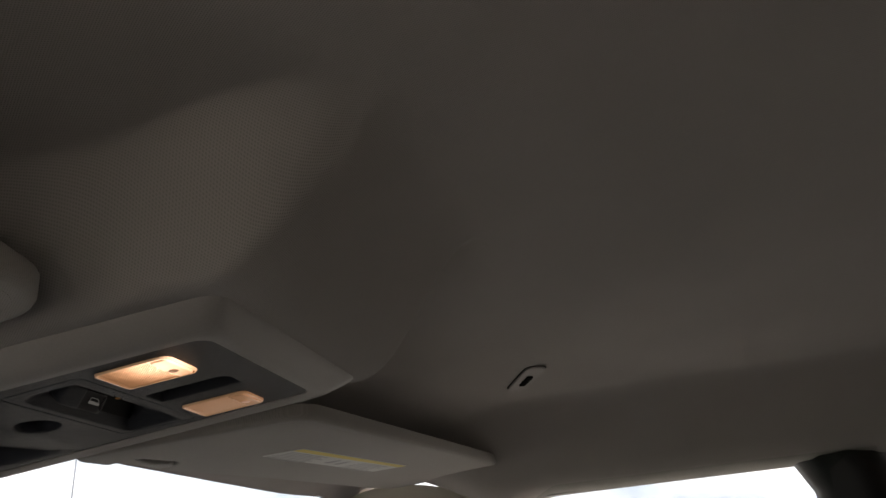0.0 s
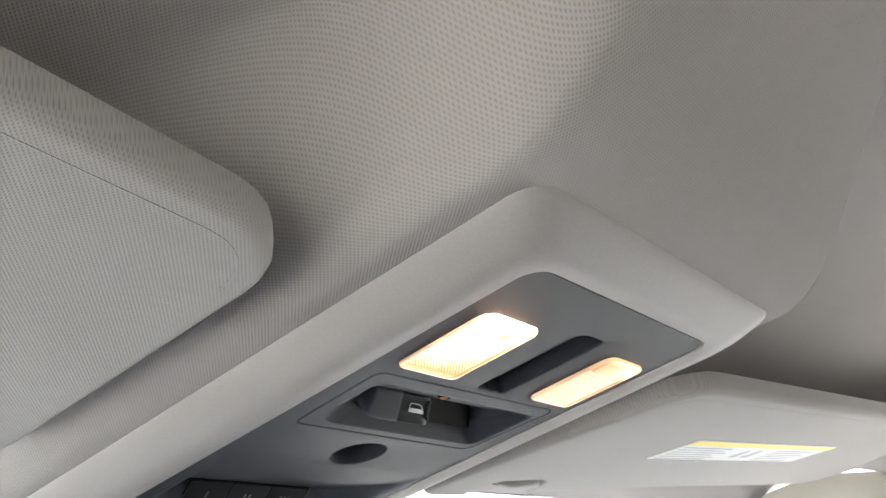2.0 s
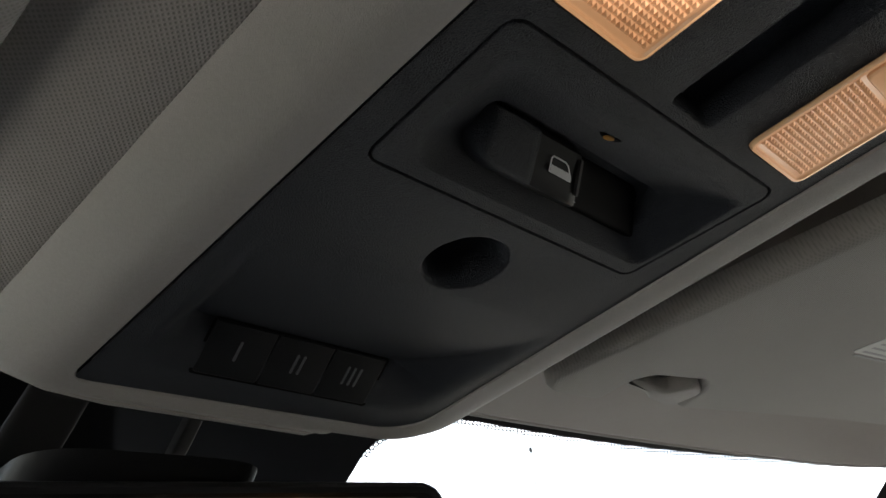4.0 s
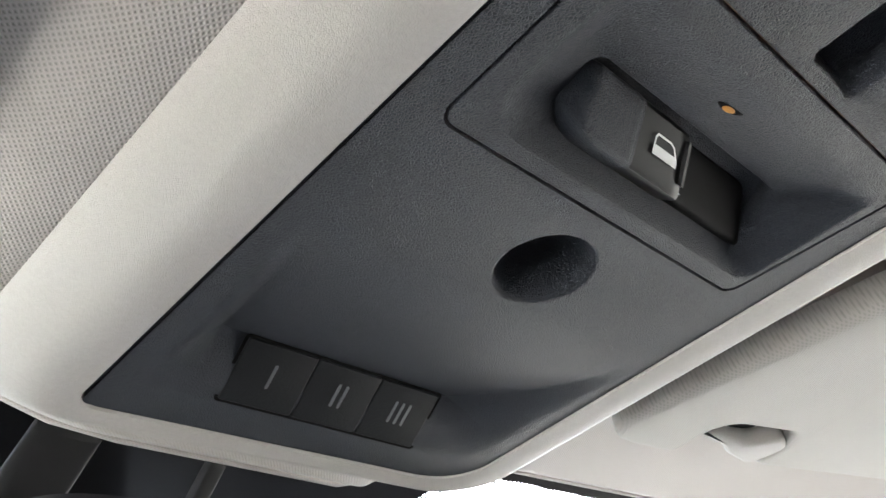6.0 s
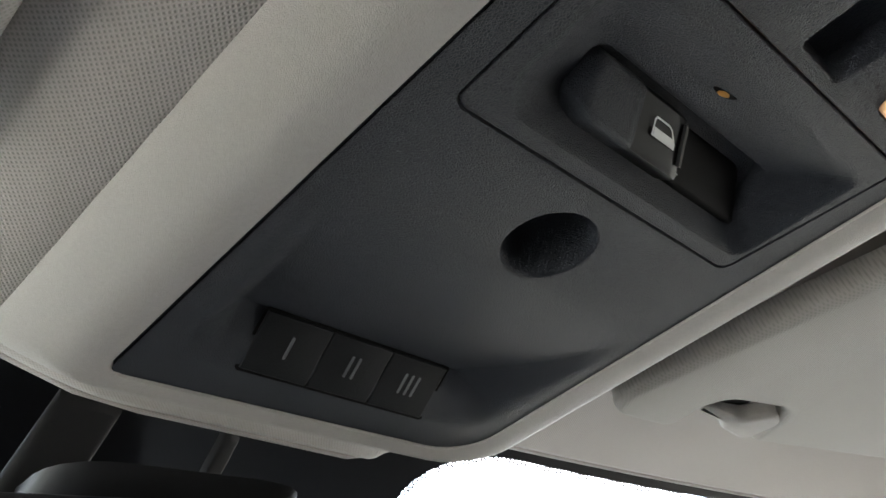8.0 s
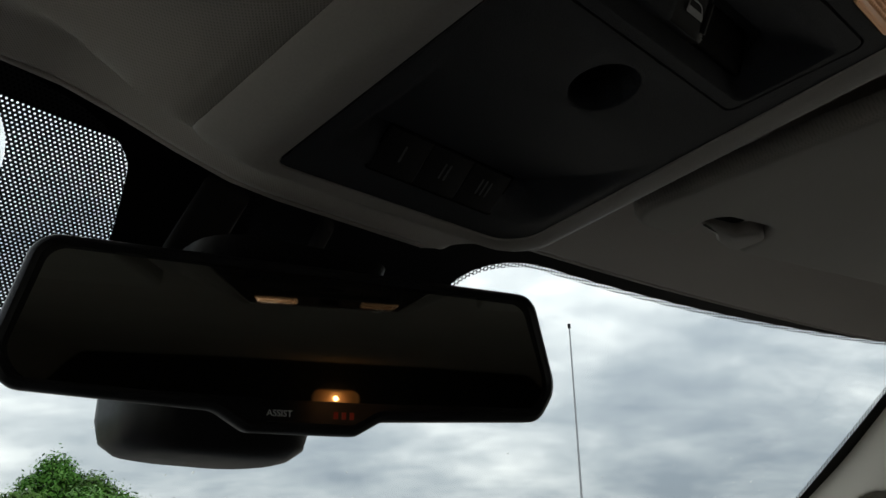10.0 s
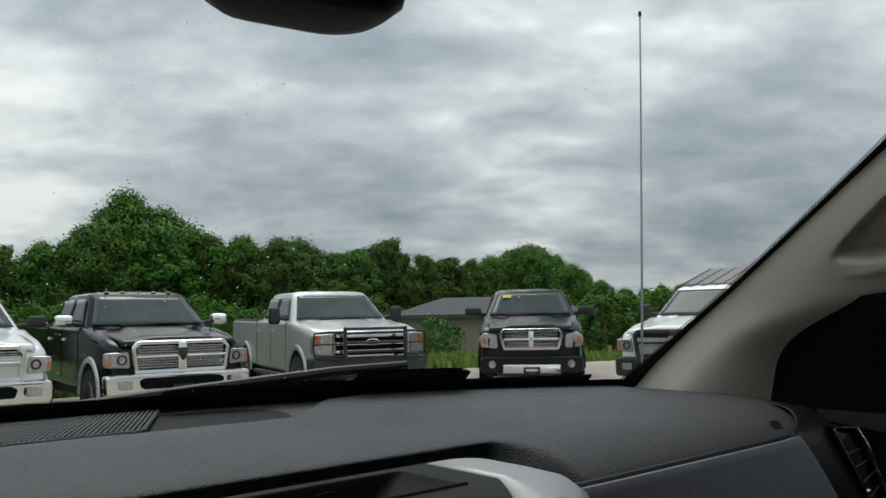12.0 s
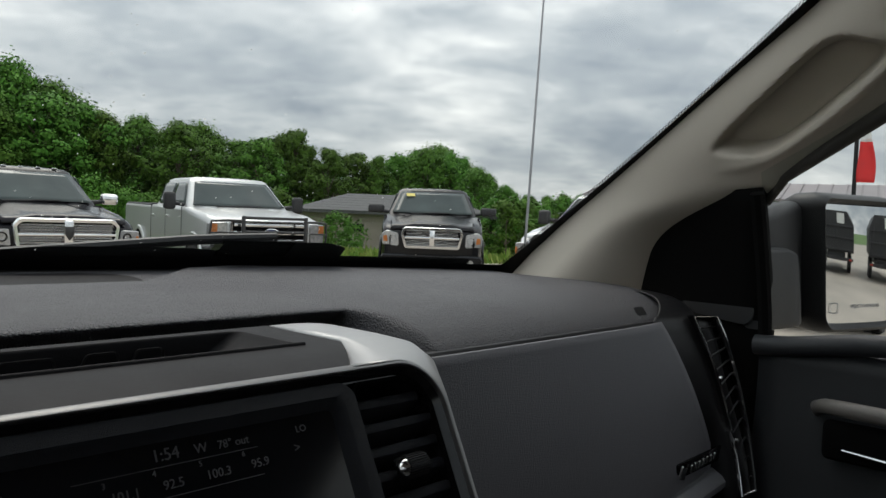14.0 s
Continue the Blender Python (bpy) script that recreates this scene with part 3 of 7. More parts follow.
# header trim that closes the gap between headliner and screen
bm = grid(lambda x, v: Vector((x, front_edge(x) + 0.02 * v, headliner_z(x, front_edge(x)) + 0.06 * v)), span(-0.74, 0.74, 60), span(0, 1, 3))
setting(solid(part("header_trim", bm, M_KNIT), 0.003), "knit-covered header edge above the windscreen", "trim")


# A-pillars: trim lofted between the screen's edge and the side window
W_EDGE = [(0.826, 0.322, 1.372), (0.813, 0.209, 1.472), (0.804, 0.117, 1.542), (0.785, -0.049, 1.667), (0.776, -0.140, 1.732), (0.752, -0.240, 1.800)]
S_EDGE = [(0.800, 0.050, 1.350), (0.828, -0.020, 1.458), (0.838, -0.095, 1.532), (0.828, -0.205, 1.606), (0.800, -0.335, 1.692), (0.752, -0.50, 1.785)]


def pillar_pt(s, t, sign=1, dip=True):
    # low down the trim is narrower and rolls away into the dark by the door
    foot = 1 - smooth((s - 0.14) / 0.26)
    roll = max(0.0, (t - 0.36) / 0.64) ** 2.2 * foot
    t = t * (1 - 0.22 * foot)
    a, b = curve_at(W_EDGE, s), curve_at(S_EDGE, s)
    p = a.lerp(b, t)
    across = (b - a).normalized()
    along = (curve_at(W_EDGE, s + 0.02).lerp(curve_at(S_EDGE, s + 0.02), t) - curve_at(W_EDGE, max(0, s - 0.02)).lerp(curve_at(S_EDGE, max(0, s - 0.02)), t)).normalized()
    nrm = along.cross(across)
    if nrm.x > 0:
        nrm = -nrm
    bulge = 0.034 * math.sin(math.pi * min(1, max(0, t))) ** 0.8
    # long hand recess with a raised lip along the window side
    ds = (s - 0.605) / 0.142
    dt = (t - 0.505 + 0.05 * ds) / 0.220
    d = (abs(ds) ** 4.0 + abs(dt) ** 4.0) ** (1 / 4)
    rec = 1 - smooth((d - 0.80) / 0.20)
    lip = math.exp(-((d - 1.14) / 0.10) ** 2) * smooth((dt + 0.2) / 0.8)
    out = bulge - 0.058 * rec * (0.75 + 0.25 * smooth((dt + 0.6) / 1.2)) + 0.0045 * lip - 0.150 * roll
    p = p + nrm * out
    return Vector((p.x * sign, p.y, p.z))


for sign, nm in ((1, "pillar_trim"), (-1, "pillar_trim")):
    bm = grid(lambda t, s: pillar_pt(s, t, sign), span(-0.02, 1.03, 110), span(0, 1.14, 250))
    ob = solid(part(nm, bm, M_PILLAR), 0.004, 0)
    setting(ob, "beige moulded pillar trim with a long scooped hand recess", "trim")


# ---- overhead console ----
CT, ST = math.cos(radians(4.76)), math.sin(radians(4.76))


def con(a, b, c=0.0):
    """Console plane: a across, b ahead of the bezel's rear edge, c up into the roof."""
    return Vector((a, -0.53 + b * CT + c * ST, 1.80 - b * ST + c * CT))


console = thing("overhead_console", con(0, 0.14, 0.02), "warm grey overhead console with charcoal panel and lit map lamps", "console")
BEZ = rounded([(-0.0685, 0.0), (0.0685, 0.0), (0.0735, 0.274), (-0.0745, 0.2775)], [0.009, 0.008, 0.020, 0.006], 6)
HOUSE = rounded([(-0.0975, -0.0255), (0.1035, -0.026), (0.1075, 0.290), (-0.1090, 0.294)], [0.014, 0.014, 0.016, 0.010], 6)
steps = []
inner = inset(BEZ, -0.0005)
steps.append((inner, 0.006))
steps.append((inner, 0.0006))
steps.append((inset(BEZ, -0.0011), -0.0006))
mid = inset(BEZ, -0.006)
steps.append((mid, -0.0014))
for q, h in ((0.2, -0.0016), (0.45, 0.0015), (0.7, 0.0055), (0.88, 0.0085)):
    steps.append(([(mixv(m[0], o[0], q), mixv(m[1], o[1], q)) for m, o in zip(mid, HOUSE)], h))
steps.append((inset(HOUSE, 0.0012), 0.0105))
steps.append((inset(HOUSE, 0.0), 0.0125))
steps.append((inset(HOUSE, 0.0004), 0.016))
steps.append((inset(HOUSE, 0.003), 0.03))
part("housing", rings(steps, con), M_GREY, console, "warm grey grained plastic surround", angle=50)
part("gap_seal", rings([(inset(BEZ, -0.0005), 0.0052), (inset(BEZ, 0.004), 0.0052)], con), M_GAP, console)

# charcoal panel: a flat plate with the openings, and the scooped front end
LENS_L = rounded(rect(-0.0600, 0.0285, -0.0240, 0.0770), [0.007, 0.005, 0.004, 0.004], 5)
LENS_R = rounded(rect(0.0300, 0.0290, 0.0630, 0.0770), [0.006, 0.006, 0.004, 0.004], 5)
SLOT = rounded(rect(-0.0060, 0.0220, 0.0145, 0.0800), [0.008, 0.003, 0.003, 0.003], 5)
SWITCH = rounded([(-0.0612, 0.0835), (0.0625, 0.0822), (0.0580, 0.1390), (-0.0606, 0.1384)], 0.005, 5)
HOLE = circle(0.0, 0.1610, 0.0150, 36)
B_SPLIT = 0.1765


def bez_half(b):
    return mixv(0.0685, 0.0740, b / 0.2765)


outer_flat = [p for p in BEZ[0:7]] + [p for p in BEZ[7:14]] + [(bez_half(B_SPLIT), B_SPLIT), (-bez_half(B_SPLIT), B_SPLIT)]
bm = plate(outer_flat, [LENS_L, LENS_R, SLOT, SWITCH, HOLE], con)


def walls(bm, loop, steps):
    """Rolled wall from an opening's rim upwards."""
    loft([[con(a, b, c) for a, b in inset(loop, d)] for d, c in steps], False, False, bm)


walls(bm, LENS_L, ((0, 0), (0.0002, 0.0004), (0.0003, 0.006)))
walls(bm, LENS_R, ((0, 0), (0.0002, 0.0004), (0.0003, 0.006)))
walls(bm, SWITCH, ((0, 0), (0.0001, 0.0005), (0.0002, 0.005)))
walls(bm, HOLE, ((0, 0), (0.0006, 0.0003), (0.0012, 0.0016), (0.0022, 0.006), (0.0045, 0.011), (0.009, 0.014), (0.0147, 0.0152)))
walls(bm, SLOT, ((0, 0), (0.0006, 0.0003), (0.0010, 0.0014), (0.0016, 0.008)))
# the slot's floor rises along one side
loft([[con(a, b, 0.008) for a, b in inset(SLOT, 0.0016)]], True, False, bm)


def wall_rise(t):
    """Rounded at the rim, creased where it meets the floor."""
    t = min(1.0, max(0.0, t))
    return t * t * (2 - t)


def scoop(a, b):
    """Depth of the scooped front end: a floor that sinks ahead, a narrow wall on one side and a broad one on the other."""
    t = min(1.0, max(0.0, (b - 0.1768) / 0.063))
    left = wall_rise((a + 0.0660) / (0.003 + 0.0125 * t))
    right = wall_rise((0.0685 - a) / (0.004 + 0.0255 * t ** 1.5))
    front = wall_rise((0.2595 - b) / 0.0195) if b > 0.24 else 1.0
    return 0.0126 * t ** 1.6 * min(left, right, 1.0) * front


def bez_front(u, b):
    left = -bez_half(b)
    right = bez_half(b)
    if b > 0.2545:
        right -= 0.020 * (1 - math.sqrt(max(0.0, 1 - ((b - 0.2545) / 0.0195) ** 2)))
    if b > 0.2715:
        left += 0.006 * (1 - math.sqrt(max(0.0, 1 - ((b - 0.2715) / 0.006) ** 2)))
    a = mixv(left, right, u)
    return a


def front_pt(u, b):
    a = bez_front(u, b)
    bb = b + 0.0030 * (1 - u) * smooth((b - 0.25) / 0.024)
    return con(a, bb, scoop(a, b))


grid(front_pt, span(0, 1, 130), span(B_SPLIT, 0.2740, 110), bm)
bmesh.ops.remove_doubles(bm, verts=bm.verts, dist=0.00002)
# folded edge all round
loft([[con(a, b, 0.0) for a, b in BEZ], [con(a, b, 0.0006) for a, b in inset(BEZ, -0.0002)], [con(a, b, 0.005) for a, b in inset(BEZ, -0.0001)]], False, False, bm)
panel = part("panel", bm, M_BEZEL, console, "charcoal grained panel with a scooped front", angle=45)

# three home-link buttons on the scoop's front wall
for k in range(3):
    a0 = -0.0412 + 0.0256 * k
    lp = rounded(rect(a0, 0, a0 + 0.0251, 0.0212), 0.0008, 3)
    d = Vector((0, 0.0185, -0.0118)).normalized()

    def on_wall(a, s, h, a0=a0):
        return con(a, 0.2400 + s * d.y + h * d.z, 0.0118 + s * d.z - h * d.y)

    btn = part("button", cushion(lp, on_wall, 0.0012, 0.0006, 3, -0.002), M_BUTTON, console, "dark button with pale strokes")
    for q in range(k + 1):
        c = a0 + 0.0126 + (q - k / 2) * 0.0030
        part("mark", cushion(rounded(rect(c - 0.00055, 0.0060, c + 0.00055, 0.0142), 0.0004, 2), on_wall, 0.00145, 0.0001, 1, 0.0010), M_DIMMARK, btn)
lp = rounded(rect(-0.0424, -0.0010, 0.0366, 0.0222), 0.0014, 3)
part("button_gap", rings([(lp, 0.0004), (inset(lp, 0.0020), 0.0004)], on_wall), M_GAP, console)

# window switch: its own plate with a boat-shaped recess and a rocker
sw_out = inset(SWITCH, 0.0008)
REC = rounded([(-0.0535, 0.0905), (0.0572, 0.0905), (0.0565, 0.1330), (-0.0540, 0.1330)], [0.007, 0.003, 0.006, 0.013], 6)
bm = plate(inset(sw_out, 0.0004), [REC], con)
loft([[con(a, b, 0.0045) for a, b in sw_out], [con(a, b, 0.0004) for a, b in sw_out], [con(a, b, 0.0) for a, b in inset(sw_out, 0.0004)]], False, False, bm)
floor_loop = rounded([(-0.0385, 0.1090), (0.0400, 0.1090), (0.0520, 0.1268), (-0.0345, 0.1268)], [0.004, 0.004, 0.006, 0.008], 6)
seq = []
for q, h in ((0, 0), (0.05, 0.0002), (0.14, 0.0010), (0.5, 0.0050), (0.9, 0.0080), (0.97, 0.0086), (1.0, 0.0098)):
    seq.append([con(mixv(p[0], f[0], q), mixv(p[1], f[1], q), h) for p, f in zip(REC, floor_loop)])
seq.append([con(a, b, 0.0145) for a, b in inset(floor_loop, 0.0006)])
loft(seq, False, True, bm)
switch_plate = part("switch_plate", bm, M_BEZEL, console, "charcoal switch plate with a deep boat-shaped recess", angle=50)


def rock(u, v, h=0.0):
    """Face of the rocker, leaning towards the seats: u along it, v down it, h out of it."""
    return con(mixv(-0.0385, 0.0395, u) + v * mixv(0.003, 0.0115, u), mixv(0.1110, 0.1240, v) - 0.594 * h, mixv(0.0104, 0.0012, v) - 0.804 * h)


def rocker_body(us, height, low=lambda u: 1.0, dish=0.0):
    """A stretch of the rocker with rolled edges; low is how far down its face reaches."""
    loops = []
    for u in us:
        h, v1 = height(u), low(u)
        ring = [rock(u, -0.12, -0.0062)]
        for v, d in ((0.0, -0.0016), (0.03, -0.0005), (0.08, 0.0), (0.3, -dish * 0.7), (0.5, -dish), (0.7, -dish * 0.7), (0.90, 0.0), (0.97, -0.0006), (1.0, -0.0018)):
            ring.append(rock(u, v * v1, h + d))
        ring.append(rock(u, v1 * 1.06, -0.0090))
        loops.append(ring)
    return loft(loops)


def grip_rise(u):
    return 0.0016 - 0.0050 * max(0.0, (0.075 - u) / 0.075) ** 2.2 - 0.0007 * smooth((u - 0.25) / 0.03)


part("rocker", rocker_body(span(0.0, 0.282, 26), grip_rise, lambda u: 1 - 0.34 * max(0.0, (0.13 - u) / 0.13) ** 2), M_BEZEL, switch_plate, "grained charcoal end of the window rocker", angle=60)
part("rocker", rocker_body(span(0.532, 1.0, 20), lambda u: -0.0048 - 0.0025 * max(0.0, (u - 0.93) / 0.07) ** 2), M_SUNK, switch_plate, "sunken black end of the window rocker", angle=60)
tab = part("slider_tab", rocker_body(span(0.284, 0.530, 12), lambda u: 0.0004 - 0.0006 * smooth((u - 0.50) / 0.03), dish=0.0005), M_TAB, switch_plate, "smooth black centre of the rocker")


def tab_pt(s, t, h=0.0):
    return rock(mixv(0.284, 0.530, s), t, h)


icon_o = [(0.30, 0.60), (0.30, 0.36), (0.34, 0.30), (0.62, 0.30), (0.70, 0.34), (0.80, 0.52), (0.80, 0.60)]
bm = loft([[tab_pt(a, b, 0.00055) for a, b in icon_o], [tab_pt(a, b, 0.00055) for a, b in inset(icon_o, 0.030)]], False, False)
bm.faces.new([bm.verts.new(tab_pt(a, b, 0.0006)) for a, b in ((0.33, 0.46), (0.75, 0.46), (0.79, 0.53), (0.79, 0.59), (0.33, 0.59))])
part("icon", bm, M_MARK, tab, "white window symbol", smooth_all=False)
part("ridge", loft([[tab_pt(a, b, h) for a, h in ((0.925, 0.0), (0.935, 0.0011), (0.985, 0.0011), (0.995, 0.0))] for b in (0.14, 0.17, 0.74, 0.77)]), M_BLACK, tab)
# pale strip painted as the highlight on the ridge's end
part("edge_glint", loft([[tab_pt(a, b, 0.0003) for a in (0.95, 1.0)] for b in (0.87, 0.89)], False, False, None, False), M_DIMMARK, tab, smooth_all=False)
led = part("indicator_well", cushion(circle(0, 0, 0.0042, 18, 0.0013), lambda a, b, h: con(-0.0025 + a, 0.0985 + b - 0.25 * a, 0.0066 - h - 0.6 * b), 0.0026, 0.0006, 2, -0.002), M_GAP, switch_plate, "small dark slot with an amber light")
part("indicator", cushion(circle(-0.0012, 0.0004, 0.0020, 12, 0.0006), lambda a, b, h: con(-0.0025 + a, 0.0985 + b - 0.25 * a, 0.0066 - h - 0.6 * b), 0.0030, 0.0003, 2, 0.001), material("amber_pin", (0.50, 0.24, 0.05), 0.4), led, "amber light")


# map lamps: a raised rim, a clear prism field and a smooth rocking end
def lamp(loop, name, mat, label, spot):
    lens = part(name, rings([(inset(loop, 0.0005), 0.004), (inset(loop, 0.0005), -0.0004), (inset(loop, 0.0009), -0.0012), (inset(loop, 0.0018), -0.0013), (inset(loop, 0.0022), -0.0006), (inset(loop, 0.0026), -0.0004)], con, False, True), mat, console, label, angle=30)
    x0, x1 = min(p[0] for p in loop) + 0.003, max(p[0] for p in loop) - 0.003
    y0, y1 = min(p[1] for p in loop) + 0.0145, max(p[1] for p in loop) - 0.0028
    bm = bmesh.new()
    step = 0.00175
    nx, ny = int((x1 - x0) / step), int((y1 - y0) / step)
    for i in range(nx):
        for j in range(ny):
            a, b = x0 + i * step, y0 + j * step
            base = [con(a + dx * step, b + dy * step, -0.00045) for dx, dy in ((0.06, 0.06), (0.94, 0.06), (0.94, 0.94), (0.06, 0.94))]
            top = con(a + step / 2, b + step / 2, -0.0013)
            vs = [bm.verts.new(p) for p in base]
            t = bm.verts.new(top)
            for q in range(4):
                bm.faces.new((vs[q], vs[(q + 1) % 4], t))
    prisms = part("prism_field", bm, mat, lens, "fine prism pattern of the lens", smooth_all=False)
    prisms["kind"] = "stuff"
    bar = rounded(rect(x0, min(p[1] for p in loop) + 0.0030, x1, y0 - 0.0012), 0.002, 4)
    pad_ob = part("touch_pad", cushion(bar, lambda a, b, h: con(a, b, -h), 0.0018, 0.0008, 3, 0.0), mat, lens, "smooth pressing end of the lens")
    cx, cy = mixv(x0, x1, 0.62), min(p[1] for p in loop) + 0.0095
    part("dimple", cushion(circle(cx, cy, 0.0030, 18), lambda a, b, h: con(a, b, -h), 0.0020, 0.0002, 2, 0.0012), M_DIMPLE, pad_ob, "small smoky dimple")
    return lens


sp_l, sp_r = con(-0.050, 0.040, -0.001), con(0.052, 0.060, -0.001)
M_LENS_L = lamp_lens("lit_lens_bright", (1.0, 0.50, 0.23), 0.052, 0.50, tuple(sp_l), 0.038)
M_LENS_R = lamp_lens("lit_lens_soft", (1.0, 0.41, 0.145), 0.029, 0.056, tuple(sp_r), 0.055)
lamp(LENS_L, "map_lamp_lens", M_LENS_L, "brightly lit amber map lamp lens", sp_l)
lamp(LENS_R, "map_lamp_lens", M_LENS_R, "softly lit amber map lamp lens", sp_r)
for a, w in ((-0.042, 0.004), (0.0465, 0.001)):
    ld = bpy.data.lights.new("map_lamp", "SPOT")
    ld.energy, ld.color, ld.spot_size, ld.spot_blend, ld.shadow_soft_size = w * 12, (1.0, 0.60, 0.30), radians(150), 0.8, 0.012
    lo = new("map_lamp_light", ld)
    lo.matrix_basis = look(con(a, 0.05, -0.004), con(a, 0.05, -1))


# ---- sun visors ----
def visor_z(x, y):
    x = abs(x)
    return 1.791 + 0.040 * (x - 0.16) - 0.05 * (y + 0.30)


def make_visor(sign):
    lab = "warm grey cloth sun visor folded up against the headliner"
    v = thing("sun_visor", (sign * 0.36, -0.40, 1.81), lab, "sun visor", "pair of sun visors")
    # the driver's visor ends a little further from the console
    o = 0.0 if sign > 0 else 0.020
    pts = [(0.136, -0.496), (0.690, -0.552), (0.700, -0.372), (0.387 + o, -0.336), (0.226 + o, -0.309), (0.2125 + o, -0.341), (0.1600 + o, -0.331), (0.1670 + o, -0.3005), (0.113 + 1.4 * o, -0.298)]
    lp = rounded(pts, [0.034, 0.03, 0.03, 0.05, 0.0065, 0.013, 0.012, 0.0065, 0.018], 6)

    def put(x, y, h):
        return Vector((sign * x, y, visor_z(x, y) + 0.013 - h))

    body = part("body", cushion(lp, put, 0.013, 0.0050, 6, 0.0), M_VISOR, v, angle=60)
    seam = inset(lp, 0.0105)
    bm = tube([put(x, y, 0.0127) for x, y in seam[0:14]], 0.0006, 5)
    part("seam", bm, M_VISOR, body, "stitched edge seam")
    x0 = 0.0 if sign > 0 else -0.022
    y0, y1 = -0.041, 0.0
    flat = put

    def put(a, b, h):
        """The label lies parallel to the visor's rear edge."""
        return flat(0.256 + a * 0.993 - b * 0.118, -0.398 - a * 0.118 + b * 0.993, h)

    lab_ob = part("warning_label", cushion(rounded(rect(x0, y0, x0 + 0.235, y1), 0.002, 2), put, 0.0134, 0.0001, 1, 0.0125), M_LABEL, v, "white printed warning label with a yellow head")
    part("label_head", cushion(rect(x0 + 0.001, y0 + 0.0006, x0 + 0.234, y0 + 0.010), put, 0.0136, 0.0001, 1, 0.0130), M_YELLOW, lab_ob)
    rn = random.Random(7)
    for c0, c1, rows in ((x0 + 0.006, x0 + 0.088, 7), (x0 + 0.150, x0 + 0.226, 7)):
        for r in range(rows):
            yy = y0 + 0.014 + r * 0.0047
            part("text_line", cushion(rect(c0, yy, mixv(c0, c1, rn.uniform(0.75, 1)), yy + 0.0016), put, 0.0136, 0.0001, 1, 0.0132), M_TEXTG, lab_ob)
    for c in (x0 + 0.106, x0 + 0.126):
        part("pictogram", cushion(rounded([(c - 0.006, y1 - 0.008), (c + 0.006, y1 - 0.008), (c + 0.002, y1 - 0.024), (c - 0.002, y1 - 0.026)], 0.002, 3), put, 0.0136, 0.0001, 1, 0.0132), M_TEXTG, lab_ob)
    return v


make_visor(1)
make_visor(-1)

# clips that hold the inner ends of the visors: a smooth hook in the visor's cut-out over a dark socket
for sign in (1, -1):
    cz = visor_z(0.195, -0.325)
    cl = thing("visor_clip", (sign * 0.195, -0.322, cz + 0.014), "warm grey plastic visor clip on the header", "clip", "visor clips")

    def clip_at(x, y, h, sign=sign, cz=cz):
        return Vector((sign * (x if sign > 0 else x + 0.020), y, cz + 0.014 - h))

    arch = rounded([(0.158, -0.334), (0.214, -0.345), (0.226, -0.316), (0.164, -0.309)], 0.008, 5)
    part("socket", cushion(arch, clip_at, 0.004, 0.001, 2, -0.016), M_GREY, cl)
    part("socket", cushion(rounded([(0.163, -0.329), (0.196, -0.3365), (0.200, -0.324), (0.170, -0.316)], 0.005, 4), clip_at, 0.0058, 0.0004, 2, 0.002), M_GAP, cl, "dark socket")
    hook = rounded([(0.1705, -0.3120), (0.1930, -0.3128), (0.1990, -0.3100), (0.2240, -0.3070), (0.2215, -0.3300), (0.2085, -0.3350), (0.2010, -0.3215), (0.1830, -0.3180)],
                   [0.0045, 0.010, 0.008, 0.006, 0.008, 0.006, 0.010, 0.0050], 5)
    part("hook", cushion(hook, lambda x, y, h: clip_at(x, y, h * (0.62 + 0.38 * smooth((x - 0.172) / 0.03))), 0.0128, 0.0026, 6, -0.004), M_GREY, cl, angle=70)

# microphone grille in the headliner
mic = thing("microphone_grille", (0.457, -0.627, 1.884), "small grey slotted microphone grille in the headliner", "grille")
mz = headliner_z(0.45, -0.61)
lp = rounded(rect(-0.046, -0.0115, 0.046, 0.0115), 0.009, 6)


def on_roof(a, b, h):
    ca, sa = math.cos(radians(25.5)), math.sin(radians(25.5))
    x, y = 0.457 + a * ca - b * sa, -0.627 + a * sa + b * ca
    return Vector((x, y, headliner_z(x, y) - h))


part("cover", cushion(lp, on_roof, 0.003, 0.0015, 3, -0.002), M_GREY, mic)
for k in range(6):
    c = -0.016 + k * 0.0062
    part("slot", cushion(rounded(rect(c, -0.0035, c + 0.0044, 0.0035), 0.001, 2), on_roof, 0.0055, 0.0002, 1, 0.0), M_GAP, mic)
part("shadow_rim", rings([(inset(lp, -0.0012), 0.0004), (inset(lp, 0.0), 0.0006)], on_roof), M_GAP, mic)

# ---- inside mirror ----
MC, MU, MV = Vector((-0.0525, -0.1720, 1.7044)), Vector((-0.9564, 0.2920, 0)), Vector((-0.0252, -0.0825, 0.9963))
MN = Vector((-0.290, -0.953, -0.086)).normalized()


def mir(u, v, h=0.0):
    return MC + MU * u + MV * v + MN * h


